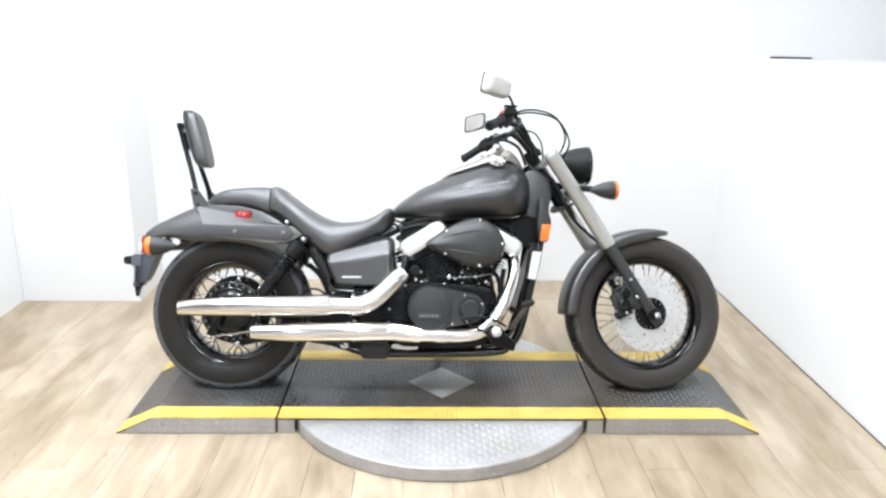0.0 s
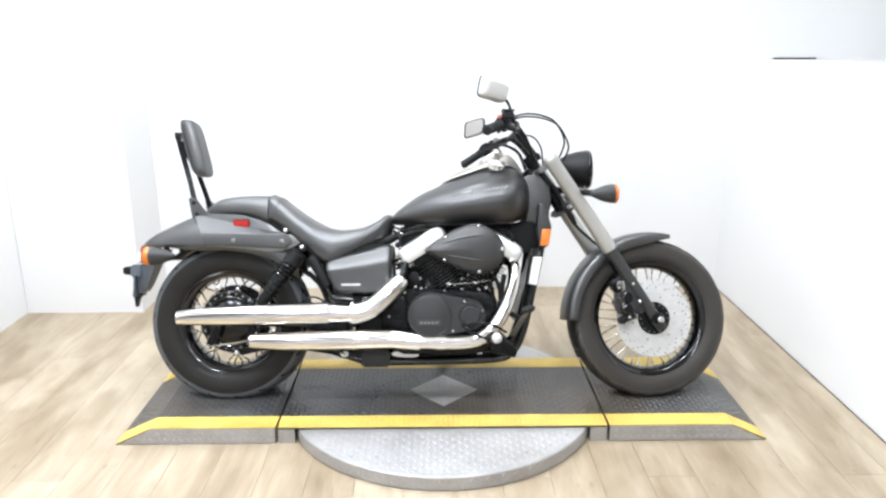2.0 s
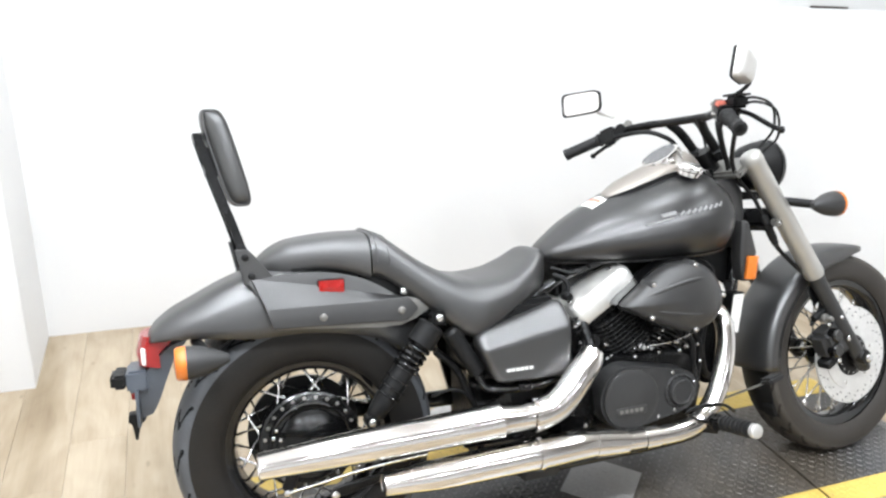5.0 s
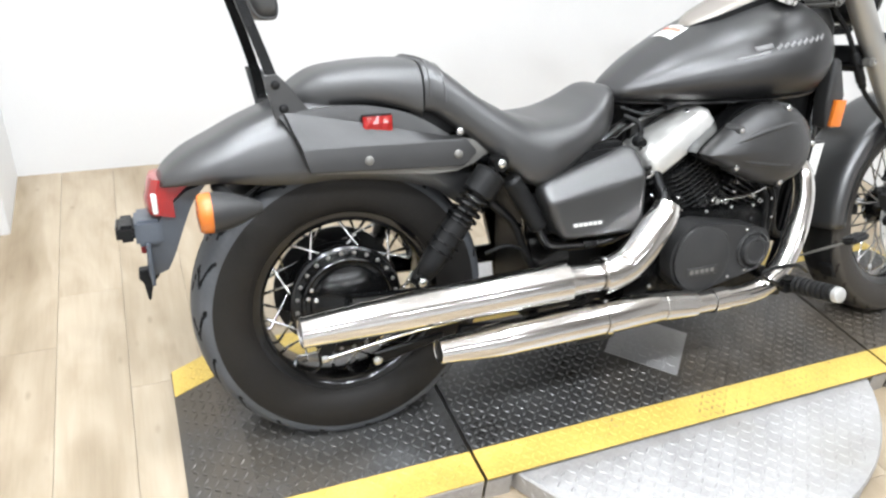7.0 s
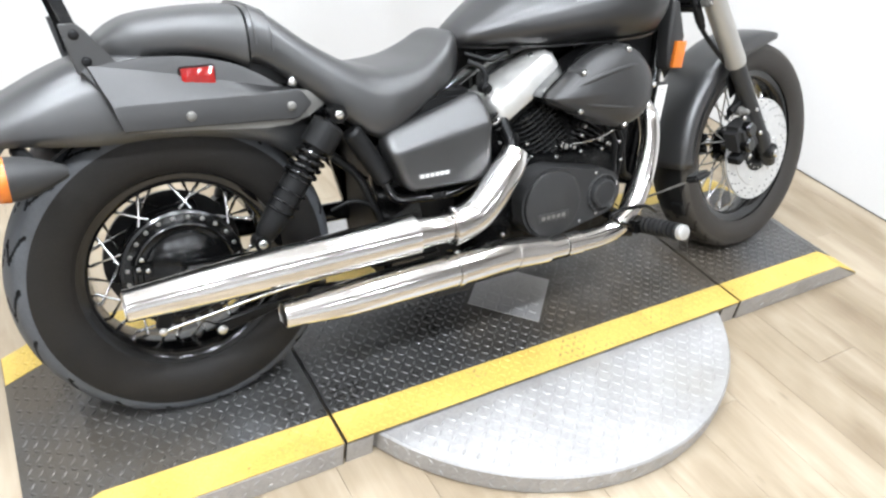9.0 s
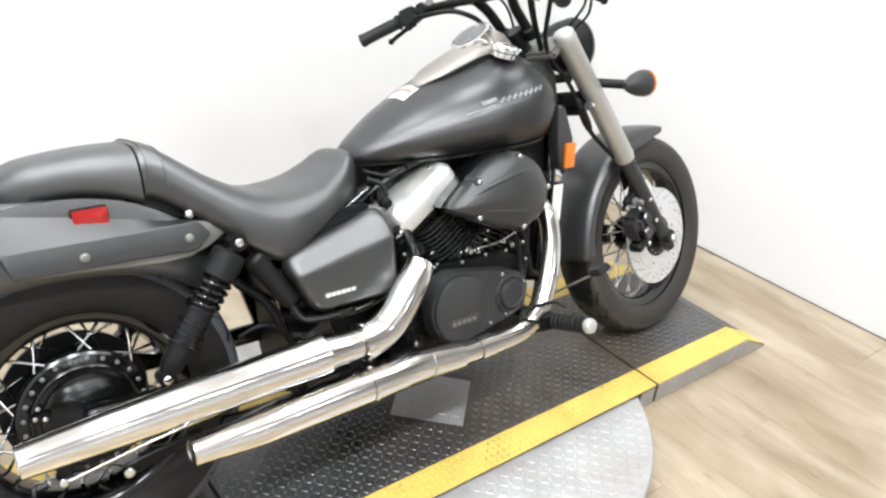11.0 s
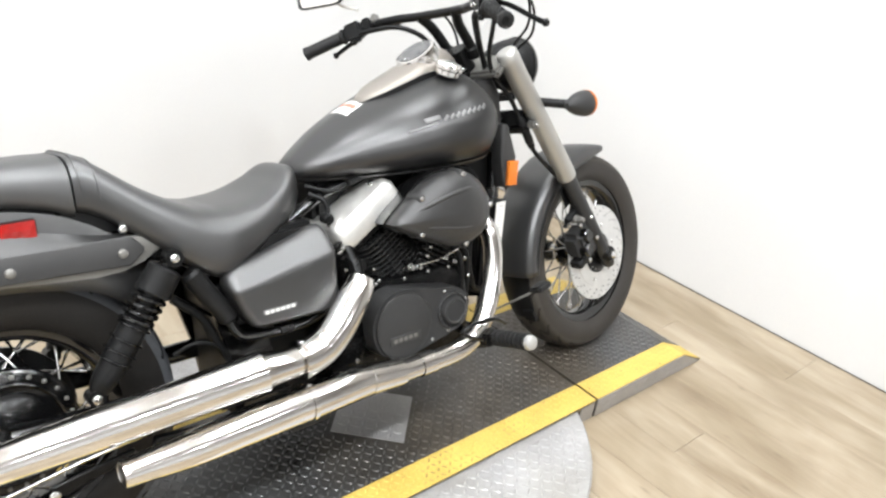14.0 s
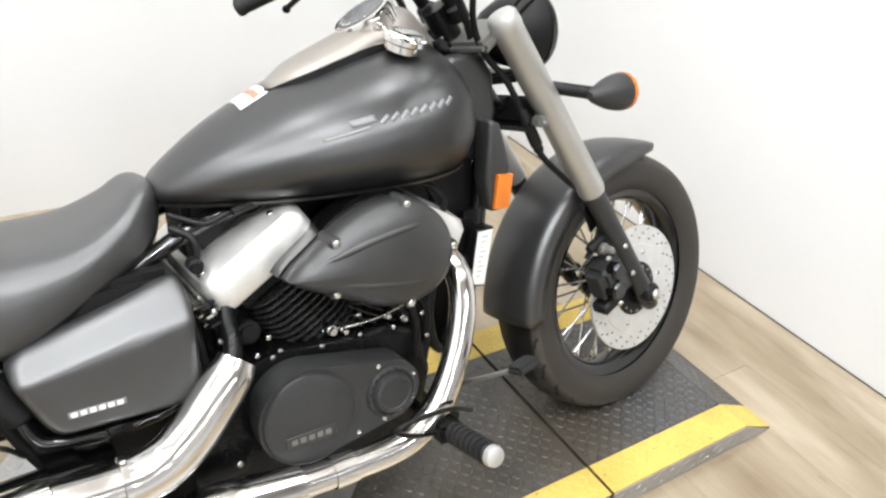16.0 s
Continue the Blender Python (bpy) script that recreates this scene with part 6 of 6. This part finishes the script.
def air_depth(x, z):
    d = V(x - AC[0], z - AC[1])
    reach = 1.0
    if d.length > 1e-6:
        ang = math.atan2(d.y, d.x)
        near = min(air_line, key=lambda p: abs((math.atan2(p[1] - AC[1], p[0] - AC[0]) - ang + math.pi) % (2 * math.pi) - math.pi))
        reach = d.length / max(1e-6, math.hypot(near[0] - AC[0], near[1] - AC[1]))
    return float(np.interp(reach, [0.04, 0.25, 0.55, 0.80, 0.945, 0.985, 1.0], [-0.270, -0.2695, -0.265, -0.256, -0.244, -0.236, -0.227]))


for pts in ([(-0.036, 0.572, 0.002), (0.020, 0.594, 0.0065), (0.080, 0.610, 0.0070), (0.140, 0.618, 0.006), (0.190, 0.616, 0.001)], [(-0.030, 0.556, 0.002), (0.040, 0.542, 0.0058), (0.110, 0.530, 0.0064), (0.160, 0.526, 0.0045), (0.195, 0.526, 0.001)]):
    part("raised_rib", sweep(bmesh.new(), [(x, air_depth(x, z) + 0.0045, z, r) for x, z, r in pts], 0.005, 10, 6), AIRPAINT, air)
for x, z in ((0.014, 0.612), (0.010, 0.530), (0.138, 0.652), (0.138, 0.485), (0.224, 0.566)):
    part("bolt_boss", along((x, -0.205, z), (x, air_depth(x, z) - 0.003, z), [(0, 0.012), (0.9, 0.0105), (1, 0.009)], 16), AIRPAINT, air)
    bolt(air, (x, air_depth(x, z) - 0.003, z), 0.0068)

# side covers
COVER_EDGE = [(-0.443, 0.505), (-0.430, 0.528), (-0.380, 0.542), (-0.260, 0.572), (-0.216, 0.586), (-0.196, 0.580), (-0.192, 0.540), (-0.194, 0.450), (-0.196, 0.412), (-0.214, 0.400), (-0.260, 0.400), (-0.360, 0.404), (-0.392, 0.404), (-0.408, 0.420), (-0.424, 0.458)]
cover_line = rounded(COVER_EDGE)
CCX, CCZ = -0.305, 0.482


def cover_depth(x, z, k):
    """Outward reach: flat lower face, sloping upper face, rounded rim."""
    crest = 0.493 + (x + 0.418) * 0.165
    d = z - crest
    soft = 0.5 * (d + math.sqrt(d * d + 0.000012))
    y = 0.207 - 0.78 * soft
    near = min(1.0, (1 - k) * 0.085 / 0.011)
    return y - 0.018 * (1 - math.sqrt(max(0.0, 1 - (1 - near) ** 2)))


for s in (-1, 1):
    bm = bmesh.new()
    rings = [[V(x, 0.150 * s, z) for x, z in cover_line]]
    for k in (1.0, 0.992, 0.978, 0.955, 0.92, 0.88, 0.83, 0.77, 0.7, 0.6, 0.5, 0.38, 0.25, 0.1, 0.01):
        ring = []
        for x, z in cover_line:
            xx, zz = CCX + (x - CCX) * k, CCZ + (z - CCZ) * k
            ring.append(V(xx, s * cover_depth(xx, zz, k), zz))
        rings.append(ring)
    faces_of(bm, rings)
    cov = part("side_cover", bm, PAINT, moto, "matte graphite side cover with a small silver badge", sharp=80)
    a, b = sorted((0.2045 * s, 0.2075 * s))
    part("badge", box((-0.380, a, 0.431), (-0.304, b, 0.442), 0.001, 1), EMBLEM, cov, "small silver badge")
    for k in range(6):
        a, b = sorted((0.2070 * s, 0.2088 * s))
        part("badge_bar", box((-0.376 + 0.0118 * k, a, 0.4335), (-0.368 + 0.0118 * k, b, 0.4395)), PAPER, cov)
    part("cover_lug", box((-0.335, min(0.150 * s, 0.185 * s), 0.372), (-0.300, max(0.150 * s, 0.185 * s), 0.390), 0.003, 1), BLACK, cov)

# exhausts
upper = part("upper_exhaust", bmesh.new(), CHROME, moto, "polished chrome upper exhaust with straight silencer")
UY = -0.248


part("silencer", tube([(-0.970, UY, 0.3215, 0.0285), (-0.930, UY, 0.3230, 0.0305), (-0.805, UY, 0.3265, 0.0360), (-0.640, UY, 0.3300, 0.0390), (-0.440, UY, 0.3330, 0.0412), (-0.424, UY, 0.3330, 0.0412), (-0.419, UY, 0.3330, 0.0375)], 0.03, 32, 6), CHROME, upper, "long chrome silencer")
part("silencer_neck", tube([(-0.426, UY, 0.3328, 0.0365), (-0.400, UY, 0.3322, 0.0335), (-0.360, UY, 0.3312, 0.0315), (-0.325, UY, 0.3320, 0.0315)], 0.03, 32, 5), CHROME, upper)
part("header_shield", tube([(-0.332, UY, 0.3320, 0.0395), (-0.310, UY, 0.3330, 0.0388), (-0.270, UY + 0.002, 0.3450, 0.0380), (-0.232, UY + 0.005, 0.3720, 0.0370), (-0.196, UY + 0.012, 0.4060, 0.0360), (-0.165, UY + 0.020, 0.4360, 0.0340), (-0.148, UY + 0.028, 0.4560, 0.0300)], 0.03, 32, 8), CHROME, upper, "curved chrome header shield")
part("header_pipe", tube([(-0.165, UY + 0.022, 0.436, 0.0155), (-0.146, UY + 0.045, 0.473, 0.0140), (-0.140, UY + 0.085, 0.508, 0.0140), (-0.120, -0.130, 0.530, 0.017)], 0.017, 18, 6), BLACK, upper)
for k in range(3):
    c, d = V(-0.156 - 0.006 * k, -0.166 + 0.004 * k, 0.497 + 0.013 * k), V(-0.35, 0.25, 0.9).normalized()
    part("flange_ring", along(tuple(c), tuple(c + d * 0.0075), [(0, 0.0150), (0.2, 0.0185), (0.8, 0.0185), (1, 0.0150)], 20), CHROME if k == 1 else GLOSS, upper)
lower_ex = part("lower_exhaust", bmesh.new(), CHROME, moto, "polished chrome lower exhaust sweeping down from the front cylinder")
part("silencer", tube([(-0.703, UY - 0.006, 0.2335, 0.0260), (-0.665, UY - 0.006, 0.2332, 0.0285), (-0.574, UY - 0.006, 0.2330, 0.0350), (-0.480, UY - 0.004, 0.2345, 0.0375), (-0.385, UY - 0.003, 0.2360, 0.0385), (-0.322, UY - 0.003, 0.2367, 0.0388)], 0.03, 32, 6), CHROME, lower_ex, "shorter chrome silencer")
part("header_shield", tube([(-0.326, UY - 0.003, 0.2367, 0.0392), (-0.270, UY - 0.002, 0.2375, 0.0390), (-0.205, UY, 0.2375, 0.0375), (-0.160, UY, 0.2335, 0.0335), (-0.140, UY, 0.2315, 0.0310)], 0.03, 32, 6), CHROME, lower_ex)
part("header_pipe", tube([(-0.150, UY, 0.2320, 0.0260), (-0.100, UY, 0.2255, 0.0255), (0.000, UY, 0.2215, 0.0245), (0.075, UY, 0.2220, 0.0250), (0.130, UY + 0.002, 0.2320, 0.0255), (0.176, UY + 0.006, 0.2600, 0.0255), (0.214, UY + 0.014, 0.3060, 0.0255), (0.246, UY + 0.026, 0.3680, 0.0250), (0.268, UY + 0.042, 0.4300, 0.0245), (0.274, UY + 0.062, 0.4800, 0.0240), (0.268, -0.150, 0.5150, 0.0225), (0.255, -0.115, 0.530, 0.021)], 0.025, 28, 8), CHROME, lower_ex, "chrome front header pipe")
for ex, x, z, y, r in ((upper, -0.330, 0.332, UY, 0.0395), (lower_ex, -0.325, 0.2367, UY - 0.003, 0.0398)):
    bm = bmesh.new()
    spin(bm, [(-0.0050, r), (-0.0050, r + 0.0022), (0.0050, r + 0.0022), (0.0050, r)], (x, y, z), "X", 36, True)
    part("clamp_band", bm, CHROME, ex)
    bolt(ex, (x, y - 0.01, z + r + 0.001), 0.006, (0, 0, 1))
bm = bmesh.new()
sweep(bm, [(-0.170, UY, 0.2345, 0.0362), (-0.140, UY, 0.2310, 0.0345), (-0.100, UY, 0.2262, 0.0322), (-0.080, UY, 0.2245, 0.0312)], 0.03, 32, 5)
part("joint_sleeve", bm, CHROME, lower_ex, "chrome joint sleeve")
bm = bmesh.new()
spin(bm, [(-0.0200, 0.0262), (-0.0200, 0.0278), (0.0200, 0.0278), (0.0200, 0.0262)], (-0.006, UY, 0.2222), "X", 32, True)
part("clamp_sleeve", bm, CHROME, lower_ex, "chrome joint sleeve")
for ex, x, z, y, r in ((upper, -0.9704, 0.3215, UY, 0.0262), (lower_ex, -0.7034, 0.2335, UY - 0.006, 0.0235)):
    bm = bmesh.new()
    spin(bm, [(0.0, r), (-0.0008, r), (-0.0008, 0.002), (0.0, 0.002)], (x, y, z), "X", 32)
    part("bore", bm, BLACK, ex, "dark exhaust bore")
    bm = bmesh.new()
    spin(bm, [(0.004, r + 0.0028), (-0.0030, r + 0.0022), (-0.0042, r + 0.0010), (-0.0030, r - 0.0006), (0.0, r - 0.0006)], (x, y, z), "X", 36)
    for f in [f for f in bm.faces if len(f.verts) > 8]:
        bm.faces.remove(f)
    part("tip_ring", bm, CHROME, ex)
part("silencer_hanger", plate([(-0.480, 0.300), (-0.360, 0.300), (-0.340, 0.268), (-0.500, 0.268)], -0.222, -0.150, 0.004, 1), BLACK, upper, "black hanger between the silencers")

# footpegs and pedals
for s in (-1, 1):
    peg = part("footpeg", tube([(0.195, 0.150 * s, 0.225), (0.192, 0.220 * s, 0.232), (0.190, 0.285 * s, 0.240)], 0.010, 12, 4), BLACK, moto, "black rubber footpeg with bright end cap")
    prof = [(0, 0.012), (0.01, 0.0195)]
    for i in range(7):
        prof += [(0.02 + 0.13 * i, 0.0205), (0.10 + 0.13 * i, 0.0205), (0.105 + 0.13 * i, 0.0135), (0.145 + 0.13 * i, 0.0135)]
    prof += [(0.97, 0.0205), (1, 0.019)]
    part("peg_rubber", along((0.190, 0.288 * s, 0.240), (0.189, 0.398 * s, 0.256), prof, 20), GRIP, peg, "ribbed black rubber")
    part("end_cap", along((0.189, 0.396 * s, 0.2555), (0.189, 0.411 * s, 0.258), [(0, 0.0182), (0.55, 0.0182), (0.9, 0.0170), (1, 0.0150)], 20), SATIN, peg, "bright alloy end cap")
    part("peg_clevis", box((0.165, min(0.235 * s, 0.285 * s), 0.218), (0.215, max(0.235 * s, 0.285 * s), 0.250), 0.006, 2), BLACK, peg)
    part("peg_bracket", plate([(0.150, 0.240), (0.225, 0.240), (0.290, 0.180), (0.280, 0.150), (0.200, 0.170)], min(0.110 * s, 0.160 * s), max(0.110 * s, 0.160 * s), 0.006), BLACK, peg)
pedal = part("brake_pedal", tube([(0.175, -0.262, 0.232), (0.110, -0.286, 0.262), (0.075, -0.292, 0.285), (0.100, -0.296, 0.297), (0.180, -0.292, 0.292), (0.235, -0.275, 0.262)], 0.0045, 10, 6), BLACK, moto, "rear brake pedal with black pad beside the peg")
rings = []
for u in np.linspace(0, 1, 6):
    p, w = V(0.268, -0.140, 0.236).lerp(V(0.306, -0.318, 0.340), u), 0.0125 - 0.005 * u
    rings.append([p + V(-w, -0.2 * w, -0.003), p + V(w, 0.2 * w, -0.003), p + V(w, 0.2 * w, 0.003), p + V(-w, -0.2 * w, 0.003)])
bm = bmesh.new()
faces_of(bm, rings)
part("pedal_arm", bm, STAY, pedal, "dusty grey flat metal pedal arm")
pad = part("pedal_pad", box((-0.024, -0.021, -0.008), (0.024, 0.021, 0.008), 0.005, 2, Matrix.Translation((0.309, -0.330, 0.350)) @ pose(0, 0, 0, -20, -14, 0)), GRIP, pedal, "black rubber pedal pad")
for k in range(4):
    part("pad_rib", box((-0.021, -0.0165 + 0.0095 * k, 0.0075), (0.021, -0.0120 + 0.0095 * k, 0.0100), 0.001, 1, Matrix.Translation((0.309, -0.330, 0.350)) @ pose(0, 0, 0, -20, -14, 0)), GRIP, pad)
# rear brake rod and arm
arm = part("rear_brake_rod", tube([(-0.905, -0.115, 0.194), (-0.820, -0.118, 0.207), (-0.700, -0.122, 0.224), (-0.560, -0.124, 0.232)], 0.0035, 8, 3), STEEL, moto, "thin bright rear brake rod")
part("brake_arm", plate([(-0.915, 0.205), (-0.895, 0.182), (-0.868, 0.235), (-0.862, 0.270), (-0.885, 0.268)], -0.112, -0.102, 0.003, 1), BLACK, arm)
part("torque_arm", plate([(-0.800, 0.186), (-0.776, 0.160), (-0.640, 0.190), (-0.640, 0.206)], -0.118, -0.108, 0.003, 1), BLACK, arm)
bolt(arm, (-0.792, -0.118, 0.170), 0.011)
bolt(arm, (-0.903, -0.116, 0.195), 0.009)

# hoses, wiring and fittings round the engine
fit_ob = part("engine_fittings", bmesh.new(), PLASTIC, moto, "black hoses, linkages and bright fittings round the engine")

def fitting_line(pts, r, mt):
    part("hose" if mt is PLASTIC else "link_rod", tube(pts, r, 10, 6), mt, fit_ob)


for line in (
    ([(-0.205, -0.110, 0.540), (-0.186, -0.130, 0.510), (-0.180, -0.145, 0.470), (-0.176, -0.152, 0.425), (-0.160, -0.160, 0.400)], 0.006, PLASTIC),
    ([(-0.190, -0.100, 0.640), (-0.165, -0.118, 0.625), (-0.160, -0.125, 0.600), (-0.175, -0.120, 0.580)], 0.006, PLASTIC),
    ([(-0.185, -0.080, 0.655), (-0.140, -0.110, 0.640), (-0.110, -0.118, 0.650), (-0.060, -0.110, 0.655)], 0.005, PLASTIC),
    ([(0.020, -0.150, 0.430), (0.060, -0.172, 0.436), (0.120, -0.176, 0.440), (0.190, -0.165, 0.450)], 0.0028, STEEL),
):
    fitting_line(*line)
for line in (
    ([(0.195, -0.150, 0.470), (0.220, -0.155, 0.420), (0.222, -0.150, 0.360), (0.210, -0.150, 0.300)], 0.009, PLASTIC),
    ([(0.170, -0.155, 0.465), (0.190, -0.165, 0.420), (0.195, -0.160, 0.360), (0.190, -0.155, 0.310)], 0.008, PLASTIC),
    ([(0.300, -0.110, 0.300), (0.250, -0.140, 0.330), (0.230, -0.150, 0.400), (0.240, -0.150, 0.470)], 0.010, PLASTIC),
    ([(-0.100, -0.128, 0.655), (-0.040, -0.120, 0.664), (0.030, -0.118, 0.660), (0.090, -0.115, 0.662)], 0.007, PLASTIC),
):
    fitting_line(*line)
for line in (
    ([(0.215, -0.130, 0.655), (0.250, -0.145, 0.640), (0.270, -0.150, 0.615), (0.265, -0.150, 0.585)], 0.006, PLASTIC),
    ([(-0.520, -0.100, 0.480), (-0.470, -0.105, 0.430), (-0.440, -0.108, 0.360), (-0.420, -0.110, 0.320)], 0.010, PLASTIC),
    ([(-0.540, -0.118, 0.372), (-0.500, -0.128, 0.386), (-0.465, -0.128, 0.376), (-0.440, -0.122, 0.350)], 0.004, PLASTIC),
):
    fitting_line(*line)
for (x, y, z), r, h, mt in (((0.028, -0.150, 0.436), 0.009, 0.03, STEEL), ((0.128, -0.168, 0.440), 0.006, 0.02, STEEL), ((0.168, -0.155, 0.420), 0.006, 0.02, STEEL), ((-0.160, -0.140, 0.500), 0.010, 0.03, BLACK), ((-0.168, -0.120, 0.585), 0.012, 0.03, PLASTIC), ((0.075, -0.150, 0.478), 0.009, 0.03, BLACK), ((-0.105, -0.138, 0.462), 0.020, 0.02, PLASTIC), ((0.048, -0.150, 0.432), 0.006, 0.035, STEEL), ((0.200, -0.150, 0.455), 0.008, 0.03, BLACK)):
    part("fitting", along((x, y, z), (x, y - h, z), [(0, r), (0.7, r), (0.75, r * 0.7), (1, r * 0.7)], 14), mt, fit_ob)
for x, y, z in ((0.078, -0.172, 0.415), (0.141, -0.176, 0.413), (-0.143, -0.172, 0.451), (-0.082, -0.175, 0.456), (-0.161, -0.176, 0.522), (-0.078, -0.172, 0.419), (-0.145, -0.176, 0.484), (-0.085, -0.150, 0.408), (0.075, -0.178, 0.455), (0.205, -0.168, 0.420), (0.215, -0.165, 0.372), (-0.155, -0.172, 0.470), (-0.060, -0.160, 0.420), (0.100, -0.160, 0.470), (0.190, -0.170, 0.480), (-0.100, -0.165, 0.425)):
    bolt(fit_ob, (x, y, z), 0.0048)
part("battery_box", box((-0.420, -0.145, 0.400), (-0.200, 0.145, 0.590), 0.012, 2), PLASTIC, fit_ob)
part("lower_guard", box((-0.415, -0.100, 0.170), (-0.180, 0.100, 0.405), 0.010, 2), PLASTIC, fit_ob)
part("under_tank_box", box((-0.160, -0.070, 0.560), (0.300, 0.070, 0.668), 0.012, 2), PLASTIC, fit_ob)

# ---- floor planks ----
PW, PL, FLOOR_END = 0.166, 1.22, -3.09
pm = bmesh.new()
block(pm, (-PW / 2 + 0.0004, -PL / 2 + 0.0004, -0.006), (PW / 2 - 0.0004, PL / 2 - 0.0004, 0.0), 0.0005, 1)
plank_mesh = bpy.data.meshes.new("plank")
pm.to_mesh(plank_mesh)
pm.free()
plank_mesh.materials.append(WOOD)
random.seed(4)
nx = int((RIGHT - LEFT) / PW) + 1
for i in range(nx + 1):
    x = -1.3785 + PW * (i - 5)
    shift = random.choice((0.165, 0.165 + 0.42, 0.165 - 0.37, 0.165 + 0.2))
    for j in range(7):
        y = shift + PL * (j - 5) + PL / 2
        low, top = max(y - PL / 2, FLOOR_END), min(y + PL / 2, BACK + 0.1)
        if LEFT - PW < x < RIGHT + PW / 2 and top - low > 0.05:
            again("plank", plank_mesh, Matrix.Translation((x, (low + top) / 2, 0)) @ Matrix.Diagonal((1, (top - low) / PL, 1, 1)), floor)
